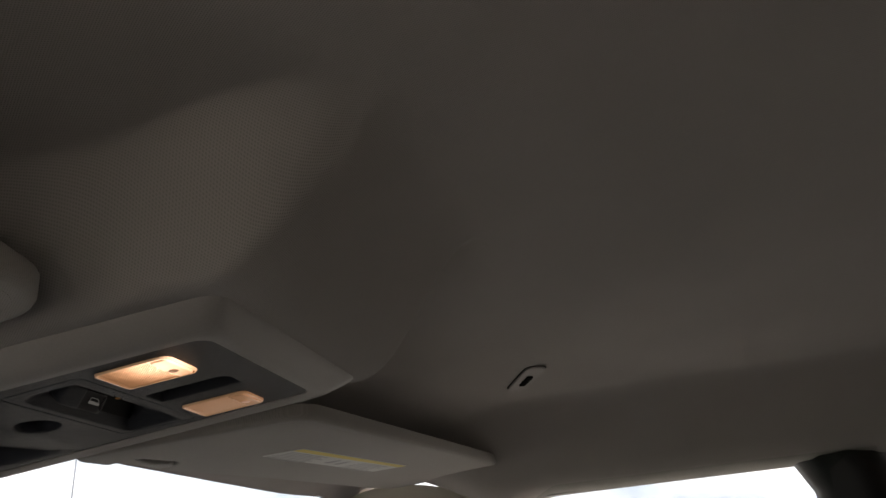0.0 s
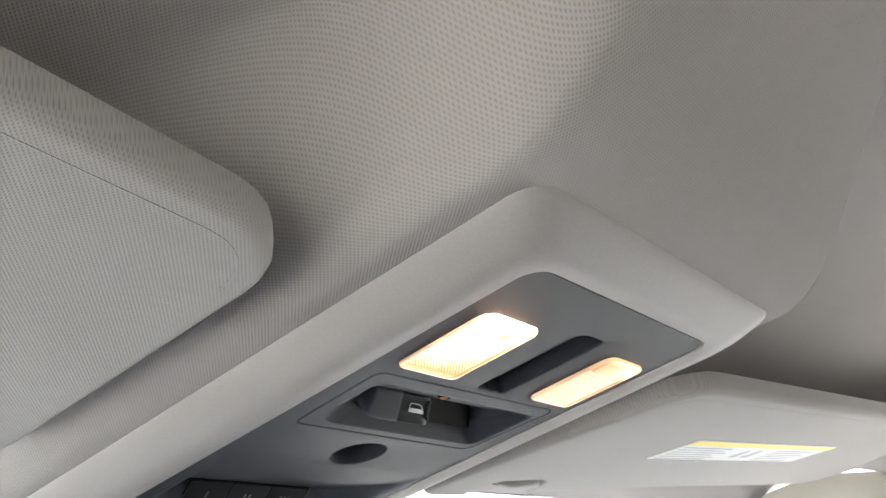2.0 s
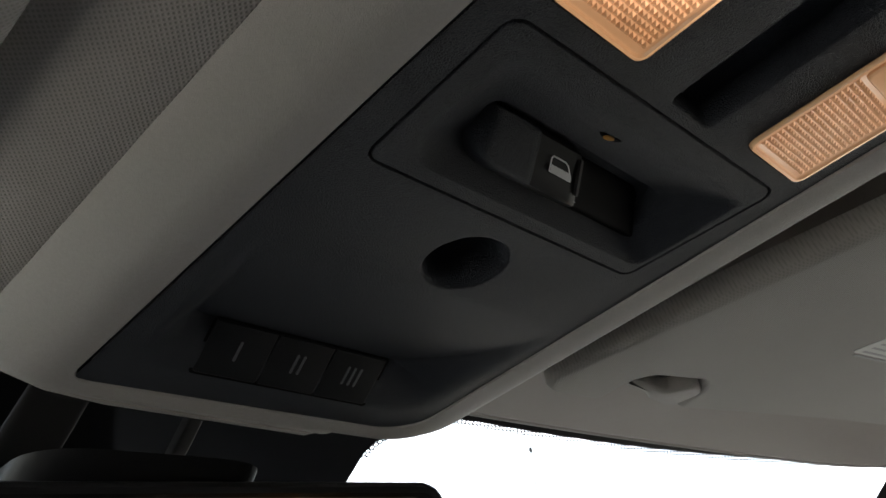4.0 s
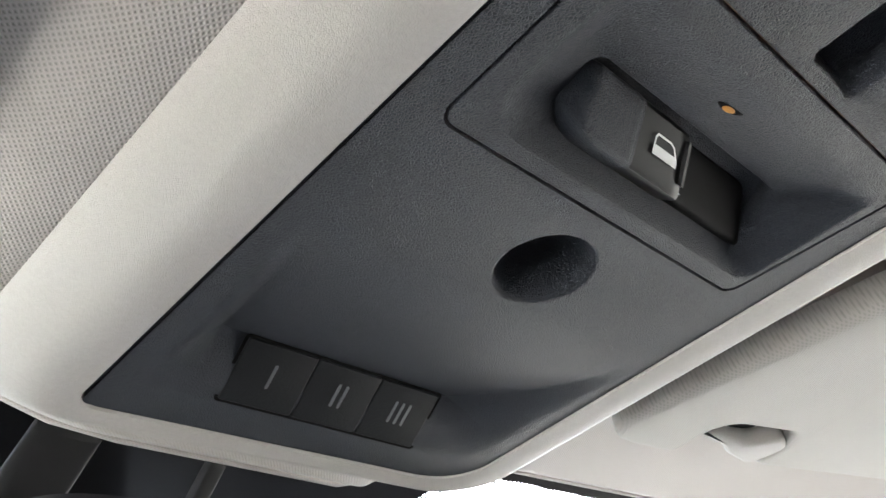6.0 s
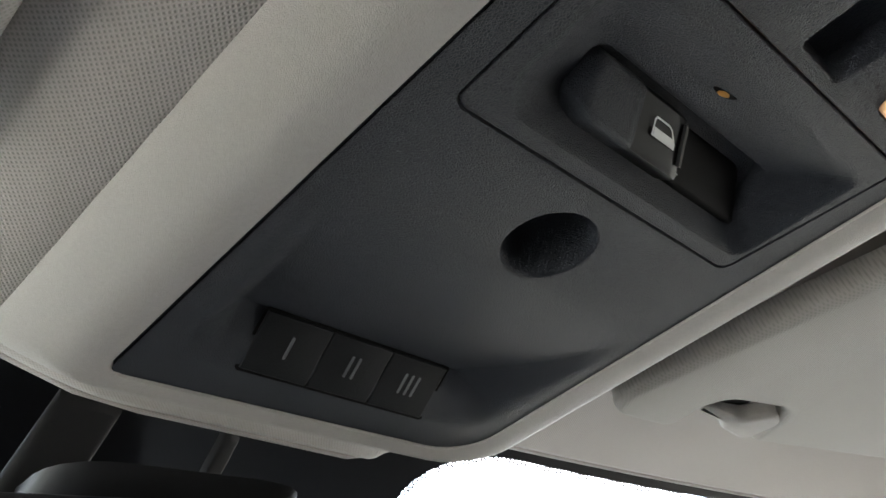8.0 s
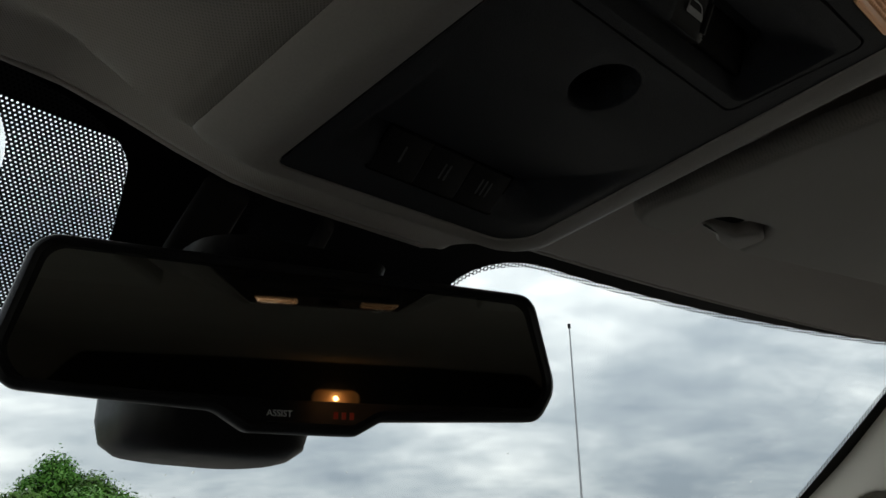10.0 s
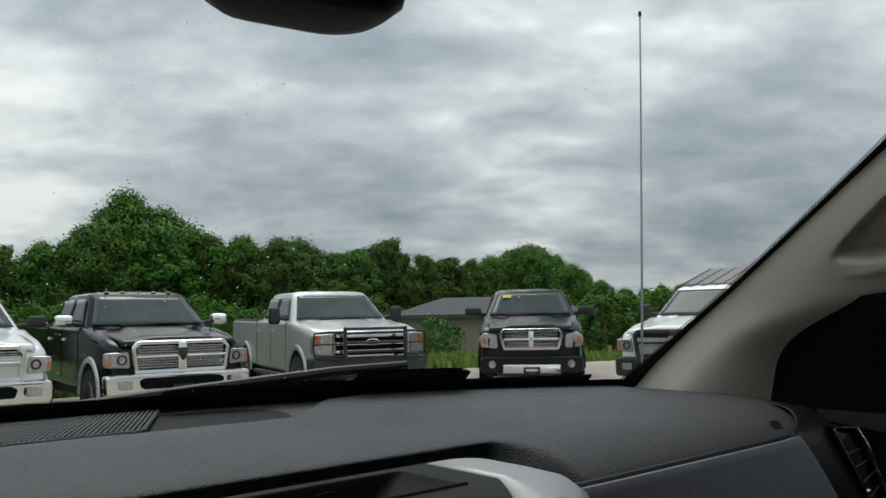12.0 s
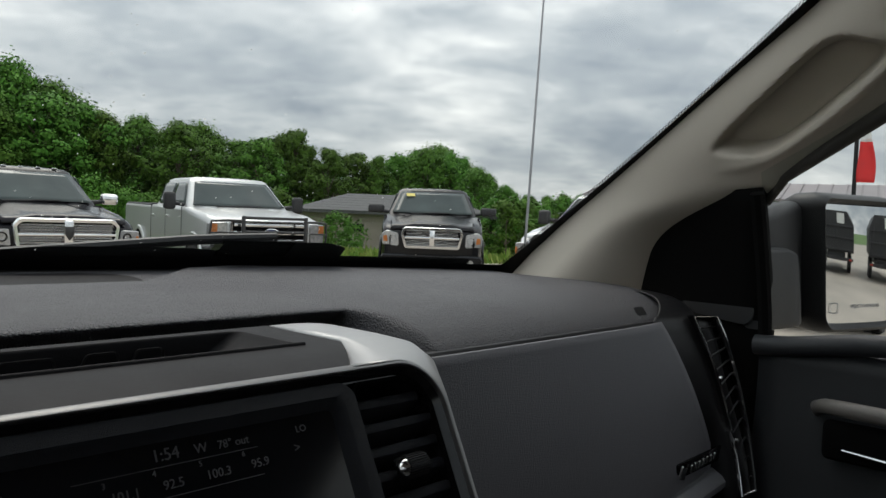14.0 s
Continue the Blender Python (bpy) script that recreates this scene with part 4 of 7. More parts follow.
mirror = thing("rear_view_mirror", mir(-0.048, 0.02, -0.05), "black framed rear-view mirror with buttons along its chin", "mirror")
shape = rounded([(0.084, 0.0605), (0.0965, 0.006), (0.088, -0.0105), (-0.001, -0.0150), (-0.017, -0.0245), (-0.072, -0.0245), (-0.086, -0.0165), (-0.182, -0.0118), (-0.194, 0.007), (-0.180, 0.0620)],
                [0.014, 0.02, 0.012, 0.012, 0.010, 0.008, 0.008, 0.012, 0.02, 0.013], 6)
face_lp = inset(shape, 0.0055)
seq = [(face_lp, 0.0), (inset(shape, 0.0048), 0.0012), (inset(shape, 0.0030), 0.0020), (inset(shape, 0.0010), 0.0008), (shape, -0.002), (inset(shape, 0.0005), -0.010), (inset(shape, 0.006), -0.022), (inset(shape, 0.016), -0.030)]
part("shell", rings(seq, mir, False, True), M_BLACK, mirror, "soft black shell", angle=50)
glass_lp = rounded([(0.077, 0.0535), (0.0890, 0.004), (0.080, -0.0063), (-0.028, -0.0085), (-0.0776, -0.0078), (-0.177, -0.0045), (-0.1855, 0.008), (-0.172, 0.0545)], [0.010, 0.014, 0.009, 0.01, 0.01, 0.009, 0.016, 0.010], 6)
part("mirror_glass", rings([(glass_lp, 0.0004)], mir, False, True), M_MIRROR, mirror, "dimmed silvered glass", smooth_all=False)
part("face_frame", plate(face_lp, [glass_lp], lambda a, b: mir(a, b, 0.0003)), M_GLOSSB, mirror)
writing("ASSIST", 0.0044, frame_m(mir(-0.0323, -0.0165, 0.0008), -MU, MV), M_MARK, mirror)
for k in range(3):
    u = -0.0620 - k * 0.0042
    part("lit_mark", cushion(rect(u, -0.0164, u + 0.0022, -0.0130), mir, 0.0009, 0.0001, 1, 0.0003), M_RED, mirror, "dull red lit mark")
# mount and sensor housing between the glass and the mirror
bm = bmesh.new()
lps = []
for z, w, d, oy in ((1.672, 0.034, 0.022, 0.0), (1.674, 0.043, 0.030, 0.0), (1.680, 0.049, 0.035, 0.0), (1.693, 0.051, 0.038, 0.0), (1.72, 0.052, 0.039, -0.005), (1.745, 0.054, 0.04, -0.035), (1.77, 0.05, 0.035, -0.075)):
    c = Vector((-0.006, -0.075 + oy, z + 0.009))
    lps.append([c + Vector((a, b - a * 0.30, -a * 0.06)) for a, b in rounded(rect(-w, -d, w, d), 0.024, 5)])
part("sensor_housing", loft(lps), M_BLACK, mirror, "rounded black sensor housing", angle=60)
part("mount", loft([[Vector((x0 + a, y, z + b)) for a, b in rounded(rect(-0.045, -0.012, 0.045, 0.012), 0.01, 4)] for x0, y, z in ((-0.01, -0.13, 1.760), (-0.005, -0.06, 1.785), (0.0, -0.01, 1.797))]), M_CERAMIC, mirror, "black mount on the glass", angle=60)
part("arm", tube([mir(-0.048, 0.03, -0.028), (-0.01, -0.13, 1.742), (-0.008, -0.125, 1.765)], [0.016, 0.013, 0.018], 14), M_BLACK, mirror)
part("cable_cover", loft([[Vector((x0 + a, y, z + b)) for a, b in rounded(rect(-0.014, -0.005, 0.014, 0.007), 0.004, 4)] for x0, y, z in ((-0.070, -0.105, 1.742), (-0.050, -0.125, 1.780), (-0.036, -0.140, 1.820))]), M_BLACK, mirror, "ribbed black cable cover")
part("cable_cover", loft([[Vector((x0 + a, y, z + b)) for a, b in rounded(rect(-0.004, -0.005, 0.004, 0.006), 0.002, 4)] for x0, y, z in ((0.006, -0.105, 1.745), (0.022, -0.125, 1.782), (0.034, -0.140, 1.820))]), M_BLACK, mirror)
part("sensor_cover", box(0.03, -0.20, 1.735, 0.092, -0.12, 1.765, 0.01, 3), M_BLACK, mirror)

# dome lamp on the rear header
dome = thing("dome_lamp", (0.062, -1.945, 1.79), "lit oval amber dome lamp on the rear header", "lamp")
lp = rounded(rect(-0.062, -0.024, 0.062, 0.024), 0.022, 8)
part("rim", rings([(inset(lp, -0.004), -0.004), (inset(lp, -0.004), 0.003), (inset(lp, -0.001), 0.005), (lp, 0.004)], lambda a, b, h: Vector((0.062 + a, -1.945 - 0.004 + h, 1.79 + b))), M_BLACK, dome)
M_DOME = lamp_lens("dome_lens", (1.0, 0.40, 0.11), 0.20, 0.55, (0.062, -1.941, 1.79), 0.030)
part("lens", cushion(lp, lambda a, b, h: Vector((0.062 + a, -1.949 + h, 1.79 + b)), 0.010, 0.005, 4, 0.0), M_DOME, dome, "glowing amber lens")
ld = bpy.data.lights.new("dome_light", "POINT")
ld.energy, ld.color, ld.shadow_soft_size = 0.05, (1.0, 0.50, 0.18), 0.005
new("dome_light", ld).location = (0.062, -1.92, 1.79)


# ---- dashboard ----
def plate_edge(x):
    return 0.378 - 0.012 * smooth(x / 0.2) + 0.129 * min(1.0, max(0.0, (x - 0.236) / 0.126)) + 0.13 * smooth((x - 0.362) / 0.35)


def pad_profile(x, v):
    """Top pad from the screen (v 0) over the crest to the seam above the glovebox (v 1)."""
    yb = 0.585 - 0.235 * (x / 0.8) ** 2
    pts = [(yb, 1.392), (mixv(yb, 0.28, 0.5), 1.388), (0.24, 1.3885), (0.13, 1.389), (0.06, 1.385), (0.020, 1.3755), (-0.002, 1.3645), (-0.013, 1.3545)]
    p = curve_at([(0, a, b) for a, b in pts], v)
    y, z = p.y, p.z
    # the padding stands back round the centre stack
    y += 0.085 * (1 - smooth((abs(x) - 0.280) / 0.032)) * smooth((v - 0.45) / 0.35)
    # the padding ends in a low step before the defroster plate
    edge = plate_edge(x)
    z -= 0.008 * smooth((y - edge) / 0.006)
    # rolled end by the door
    z -= 0.075 * smooth((x - 0.732 - 0.055 * (1 - v)) / 0.14) ** 1.6 + 0.02 * smooth((-x - 0.66) / 0.22)
    return Vector((x, y, z))


dash = thing("dashboard", (0.1, 0.2, 1.30), "charcoal vinyl dashboard with silver centre trim", "dashboard")
vv = sorted(set(span(0, 1, 70) + span(0.0, 0.35, 60)))
pad = part("top_pad", grid(lambda x, v: pad_profile(x, v), spread(-0.80, 0.815, 130, (0.29,), 0.08), vv), M_PAD, dash, "padded charcoal vinyl top with hide grain", angle=60)
solid(pad, 0.006)

# dashboard front below the pad, dark and set back
bm = grid(lambda x, v: Vector((x, -0.006 + 0.01 * v - 0.10 * v * v, 1.358 - 0.42 * v)), span(-0.80, 0.80, 40), span(0, 1, 12))
solid(part("carrier", bm, M_BLACK, dash, "black carrier below the pad"), 0.01, 1)


# glovebox lid
def lid_right(z):
    return 0.658 + 0.099 * min(1.0, max(0.0, (1.360 - z) / 0.155)) ** 0.78


def lid_y(z):
    return -0.019 - 0.10 * (1.354 - z) - 0.010 * math.sin(math.pi * min(1, max(0, (1.354 - z) / 0.25)))


glovebox = thing("glovebox", (0.48, -0.03, 1.24), "closed upper glovebox with grained charcoal lid", "glovebox")
bm = grid(lambda u, z: Vector((mixv(0.262, lid_right(z), u), lid_y(z) - 0.004 * (1 - abs(2 * u - 1) ** 8) * 1.0, z)), span(0, 1, 40), span(1.115, 1.3570, 30))
lid = part("lid", bm, M_PAD2, glovebox, "grained charcoal vinyl lid", angle=60)
solid(lid, 0.012, 1)
bm = grid(lambda u, v: Vector((mixv(0.42, 0.770, u), lid_y(1.19) - 0.012 - 0.016 * math.sin(math.pi * v) * smooth(u / 0.35), mixv(1.176, 1.150, v) - 0.03 * (1 - u))), span(0, 1, 30), span(0, 1, 8))
solid(part("grip", bm, M_PAD2, lid, "raised grip along the lid"), 0.004, 1)
# badge with raised bright characters too small to read
badge = part("badge_plate", moved(box(-0.053, -0.0015, -0.0095, 0.053, 0.0015, 0.0095, 0.001, 2), Matrix.Translation((0.713, lid_y(1.195) - 0.0175, 1.195)) @ pose(0, 0, 0, 5, -3, -3)), M_GLOSSB, glovebox, "dark badge with bright relief")
for k in range(8):
    w = 0.0026 if k else 0.006
    x = 0.667 + (0 if k == 0 else 0.012 + k * 0.0098)
    tl = 18 if k == 0 else 6
    part("relief_bar", moved(box(-w, -0.0012, -0.0075 if k == 0 else -0.0045, w, 0.0012, 0.0075 if k == 0 else 0.0045, 0.0005, 1), Matrix.Translation((x, lid_y(1.195) - 0.0205, 1.1945 + (x - 0.713) * 0.06)) @ pose(0, 0, 0, 5, tl, -3)), M_CHROME, badge)
mark = part("airbag_mark", moved(box(-0.010, -0.0004, -0.006, 0.010, 0.0004, 0.006), Matrix.Translation((0.672, 0.0015, 1.3685)) @ pose(0, 0, 0, -38, 0, 0)), M_BLACK, dash, "small embossed dark mark")

# flat plate between the padding and the screen, with the shadow gap along its edge
bm = grid(lambda x, v: Vector((x, mixv(plate_edge(x) + 0.004, max(plate_edge(x) + 0.006, 0.580 - 0.235 * (x / 0.8) ** 2), v), 1.3835 - 0.004 * (1 - v))), span(-0.80, 0.40, 80), span(0, 1, 6))
part("screen_plate", bm, M_STACK, dash, "smooth dark plate at the screen's foot", angle=60)
part("gap", tube([(x, plate_edge(x) + 0.002, 1.3835) for x in span(-0.80, 0.40, 60)], 0.0028, 6), M_GAP, dash)

# slatted defroster outlet by the screen
grille = thing("defroster_grille", (-0.1, 0.5, 1.384), "black slatted defroster outlet in the dashboard top", "grille")


def def_edge(y):
    return 0.068 + (y - 0.388) * 0.47


bm = grid(lambda u, y: Vector((mixv(-0.42, def_edge(y), u), y, 1.3835)), span(0, 1, 4), span(0.390, 0.568, 4))
solid(part("well", bm, M_GAP, grille), 0.004)
for a, b in (((-0.42, 0.387), (0.069, 0.387)), ((0.069, 0.387), (0.154, 0.568))):
    part("rim", tube([(a[0], a[1], 1.3865), (b[0], b[1], 1.3865)], 0.0028, 8), M_PAD, grille)
slat = box(-0.0016, -0.098, -0.003, 0.0016, 0.098, 0.003, 0.0006, 1)
s0 = part("slat", slat, M_PAD, grille)
for k in range(74):
    s = s0 if k == 0 else s0.copy()
    if k:
        scene.collection.objects.link(s)
    s.matrix_basis = pose(0.106 - k * 0.0058, 0.479, 1.3865, 0, 12, -25)
sensor = thing("light_sensor", (0.125, 0.625, 1.39), "small grey light sensor dome on the dashboard", "sensor")
part("dome", cushion(circle(0.120, 0.583, 0.011, 18), lambda a, b, h: Vector((a, b, 1.383 + h)), 0.013, 0.009, 5), material("grey_dome", (0.10, 0.11, 0.12), 0.3), sensor)

# ---- centre stack ----
FA = radians(28)
FN = Vector((0, -math.cos(FA), math.sin(FA)))
FD = Vector((0, -math.sin(FA), -math.cos(FA)))


def face(a, s, h=0.0):
    """The stack's face: a across, s down along it, h out of it."""
    return Vector((a, -0.094, 1.3785)) + FD * s + FN * h


stack = thing("centre_stack", (0, -0.05, 1.25), "dark centre stack with touch screen, vents and silver surround", "centre stack")
OUT = rounded([(-0.2135, 0.0), (0.2135, 0.0), (0.2070, 0.34), (-0.2070, 0.34)], [0.036, 0.036, 0.03, 0.03], 10)


def seam(depth):
    """Half width at which the dark tray top meets the silver corners."""
    return 0.143 + 0.044 * min(1.0, max(0.0, depth) / 0.062) ** 0.9


def skirt(pts, a_mat, name, label):
    """Surround running ahead from the rim, over the given stretch of the outline."""
    def ring(depth, drop, lift):
        out = []
        flare = 0.78 * (1 - math.exp(-depth / 0.035))
        square = 0.62 * smooth(depth / 0.045)
        for a, s in pts:
            wide = math.copysign(max(0.0, abs(a) - 0.145) * flare * 1.05, a)
            if abs(a) < 0.1435:
                wide = math.copysign(seam(depth) - abs(a), a)
            p = face(a + wide, s - square * min(s, 0.036), lift)
            p.y += depth
            out.append(p + Vector((0, 0, drop)))
        return out
    seq = [ring(0.15, 0.0025, 0.0), ring(0.10, 0.0030, 0.0), ring(0.064, 0.0032, 0.0), ring(0.061, 0.0028, 0.0), ring(0.035, -0.0002, 0.0), ring(0.014, -0.0022, 0.0), ring(0.004, -0.0032, 0.0), ring(0.002, -0.004, 0.001)]
    seq.append([face(a, s, 0.002) for a, s in pts])
    return solid(part(name, loft(seq, False, False, None, False), a_mat, stack, label, angle=16), 0.003, -1)


top_right = [p for p in OUT if p[0] > 0.14 and p[1] < 0.3]
right_run = [(0.143, 0.0)] + sorted([p for p in top_right if p[1] < 0.06], key=lambda p: p[0]) + [(mixv(0.2123, 0.2072, q), mixv(0.062, 0.33, q)) for q in span(0, 1, 10)]
left_run = [(-a, s) for a, s in right_run]
skirt(right_run, M_SATIN, "surround", "satin silver corner of the surround")
skirt(left_run, M_SATIN, "surround", "satin silver corner of the surround")

# flat top of the stack with an open tray
TRAY = rounded([(-0.157, -0.024), (0.157, -0.024), (0.155, 0.050), (-0.155, 0.050)], [0.004, 0.004, 0.010, 0.010], 5)


def top(a, b, c=0.0):
    return Vector((a, b, 1.3795 + 0.0008 - c))


out_top = [(-0.187, -0.031), (0.187, -0.031), (0.1875, 0.0), (0.188, 0.060), (-0.188, 0.060), (-0.1875, 0.0)]
bm = plate(rounded(out_top, [0.001, 0.001, 0.03, 0.001, 0.001, 0.03], 3), [TRAY], top)
# the surface rolls down from the tray's lip to the bright rim
grid(lambda u, v: top((u * 2 - 1) * (0.143 + 0.044 * v ** 0.9), mixv(-0.0925, -0.031, v), 0.0062 * (1 - v) ** 2.6 - 0.0004 * math.sin(v * 3.14)), span(0, 1, 24), span(0, 1, 14), bm)
# its ends slope down to the floor
loft([[top(a * q, b, c) for a, b in inset(TRAY, d)] for d, c, q in ((0, 0, 1), (0.0008, 0.0004, 1), (0.0014, 0.002, 0.995), (0.003, 0.024, 0.76))], False, True, bm)
# thin raised lip along the tray's near edge
grid(lambda u, v: top(mixv(-0.158, 0.158, u), -0.0255 - 0.0035 * v, -0.0022 * math.sin(math.pi * v)), span(0, 1, 30), span(0, 1, 6), bm)
part("tray_top", bm, M_STACK, stack, "charcoal top with a sunken tray", angle=50)
for k, (a0, w) in enumerate(((-0.095, 0.062), (-0.020, 0.044), (0.034, 0.030), (0.068, 0.028))):
    lp = rounded([(a0, 0.0), (a0 + w, 0.0), (a0 + w * 0.92, 0.016), (a0 + w * 0.2, 0.016)], 0.004, 3)
    part("relief", rings([(lp, 0.0), (lp, 0.0016), (inset(lp, 0.0014), 0.0016), (inset(lp, 0.0014), 0.0)], lambda a, b, h: Vector((a, 0.0466 - h, 1.3585 + b))), M_BLACK, stack, "raised outline on the tray's wall")

# bright line and the dark recess inside it
part("bright_rim", rings([(inset(OUT, 0.0002), 0.0005), (inset(OUT, 0.0006), 0.0012), (inset(OUT, 0.0034), 0.0042), (inset(OUT, 0.0042), 0.0045), (inset(OUT, 0.0050), 0.0040), (inset(OUT, 0.0056), 0.0020)], face), M_RIM, stack, "thin bright metal rim")
part("recess_wall", rings([(inset(OUT, 0.0054), 0.0018), (inset(OUT, 0.0095), -0.0050), (inset(OUT, 0.0105), -0.0052), (inset(OUT, 0.0125), -0.012), (inset(OUT, 0.0130), -0.037)], face, False, True), M_GLOSSB, stack, "dark gloss recess")

# touch screen
FR = lambda d, r: rounded(rect(-0.1385 + d, 0.0095 + d * 0.8, 0.1385 - d, 0.185 - d), r, 5)
scr = part("screen_frame", rings([(FR(0.0, 0.012), -0.036), (FR(0.0, 0.012), 0.0), (FR(0.0015, 0.011), 0.003), (FR(0.011, 0.007), 0.0034), (FR(0.0165, 0.005), -0.001), (FR(0.0190, 0.004), -0.002)], face), M_BEZEL, stack, "raised dark screen frame", angle=40)
part("screen_glass", rings([(rounded(rect(-0.1200, 0.0242, 0.1200, 0.1665), 0.004, 5), -0.0018)], face, False, True), M_SCREEN, scr, "dark touch screen with dim radio text", smooth_all=False)
sm = lambda a, s: frame_m(face(a, s, -0.0014), (1, 0, 0), -FD)
for t, size, a, s in (("1:54", 0.0095, 0.0104, 0.0385), ("W", 0.0078, 0.0293, 0.0385), ("78\u00b0 out", 0.0068, 0.0482, 0.0385), ("LO", 0.0062, 0.0957, 0.0335), ("101.1", 0.0072, -0.0127, 0.0530), ("92.5", 0.0072, 0.0115, 0.0525), ("100.3", 0.0072, 0.0363, 0.0523), ("95.9", 0.0072, 0.0611, 0.0520),
                      ("3", 0.0046, -0.0220, 0.0460), ("4", 0.0046, 0.0027, 0.0452), ("5", 0.0046, 0.0273, 0.0452), ("6", 0.0046, 0.0523, 0.0450), (">", 0.0080, 0.0861, 0.0490)):
    q = 0.0 if t == "LO" else 1.0
    writing(t, size * 0.9, sm(a + 0.0042 * q, s - 0.0050 * q), M_GLOWD if t in ("LO", ">") else M_GLOW, scr, "screen_text")
for s in (0.0362, 0.0510):
    part("screen_line", rings([(rect(-0.032, s, 0.066, s + 0.0004), -0.0013)], face, False, True), M_GLOWD, scr, smooth_all=False)
part("screen_ring", rings([(circle(-0.0635, 0.0370, 0.0042, 20), -0.0013), (circle(-0.0635, 0.0370, 0.0034, 20), -0.0013)], face), M_GLOW, scr, smooth_all=False)

# vents beside the screen
for sign in (1, -1):
    def vent_loop(d, sign=sign):
        return inset(rounded([(sign * 0.1440, 0.0125), (sign * 0.2030, 0.0125), (sign * 0.1990, 0.150), (sign * 0.1440, 0.150)], [0.004, 0.022, 0.01, 0.006], 6), d)

    vent = part("air_vent", rings([(vent_loop(-0.002), -0.003), (vent_loop(0.0), -0.005), (vent_loop(0.001), -0.034)], face, False, True), M_GAP, stack, "black air vent with tilted slats")
    for k in range(8):
        s = 0.0215 + k * 0.0150
        inn = 0.006 if k == 0 else 0.0
        bm = loft([[face(a, s + d, h) for d, h in ((0.0, -0.0095), (0.0010, -0.0066), (0.0022, -0.0060), (0.0060, -0.0064), (0.0072, -0.0085), (0.0135, -0.026), (0.0095, -0.027))] for a in (sign * 0.1445, sign * (0.2020 - inn))])
        part("slat", bm, M_BEZEL, vent)
    km = frame_m(face(sign * 0.1690, 0.0680, -0.006), (1, 0, 0), -FD)
    # ribbed barrel of the slider with a bright wedge at its end
    barrel = [[Vector((a, 0.0075 * math.sin(q), 0.0095 * math.cos(q))) for q in span(-1.9, 1.9, 18)] for a in (-0.0065, -0.0055, 0.0105, 0.0115)]
    kn = part("tab", moved(loft(barrel), km), M_BEZEL, vent, "ribbed slider with a bright end")
    for k in range(12):
        q = -1.15 + k * 0.21
        rib = box(-0.0058, -0.0004, -0.0002, 0.0108, 0.0004, 0.0008)
        part("rib", moved(rib, km @ Matrix.Translation((0, 0.0075 * math.sin(q), 0.0095 * math.cos(q))) @ pose(0, 0, 0, -math.degrees(q), 0, 0)), M_BLACK, kn)
    wedge = [[Vector((a, 0.0070 * w * math.sin(q), 0.0004 + 0.0098 * w * math.cos(q))) for q in span(-0.9, 1.5, 12)] + [Vector((a, 0, -0.002))] for a, w in ((-0.0125, 0.35), (-0.0105, 0.75), (-0.0080, 0.95), (-0.0066, 1.0))]
    part("bright_end", moved(loft(wedge), km), M_CHROME, kn)

# ---- end of the dashboard: slim upright vent by the door ----
end = thing("side_vent", (0.765, -0.05, 1.25), "slim upright side vent with a bright frame", "vent")


VENT_IN = [(0.735, -0.034, 1.363), (0.755, -0.044, 1.3245), (0.768, -0.057, 1.280), (0.773, -0.070, 1.233), (0.770, -0.085, 1.181), (0.765, -0.093, 1.150)]
VENT_OUT = [(0.775, -0.046, 1.3615), (0.792, -0.053, 1.333), (0.804, -0.061, 1.297), (0.808, -0.072, 1.256), (0.806, -0.086, 1.202), (0.797, -0.099, 1.151)]


def ev(a, s, h=0.0):
    """Vent face: a across (half width 0.02), s down from 0 to 0.215, h out towards the seats."""
    t = s / 0.215
    p = curve_at(VENT_IN, t).lerp(curve_at(VENT_OUT, t), a / 0.04 + 0.5)
    return p + Vector((-0.42, -0.90, 0.06)).normalized() * h


def ev_loop(d):
    d1, d2 = d, d * 1.6
    return [(-0.020 + d1, s) for s in span(d, 0.215 - d, 16)] + [(0.020 - d2, s) for s in span(0.215 - d, d, 16)]


part("frame", rings([(ev_loop(-0.001), -0.010), (ev_loop(-0.001), 0.001), (ev_loop(0.0006), 0.0025), (ev_loop(0.0022), 0.0020), (ev_loop(0.0032), -0.001), (ev_loop(0.0036), -0.010)], ev), M_CHROME, end, "bright metal frame", angle=50)
part("well", rings([(ev_loop(0.0034), -0.009)], ev, False, True), M_GAP, end)
for k in range(11):
    s = 0.020 + k * 0.0175
    part("slat", loft([[ev(a, s + d, h) for d, h in ((0, -0.004), (0.0012, -0.003), (0.0045, -0.0075), (0.003, -0.0085))] for a in (-0.0165, 0.0145)]), M_BLACK, end)
for s in (0.084, 0.150):
    part("slider", moved(box(-0.0025, -0.003, -0.003, 0.0025, 0.003, 0.003, 0.0015, 2), Matrix.Translation(ev(-0.011, s, -0.002))), M_CHROME, end)


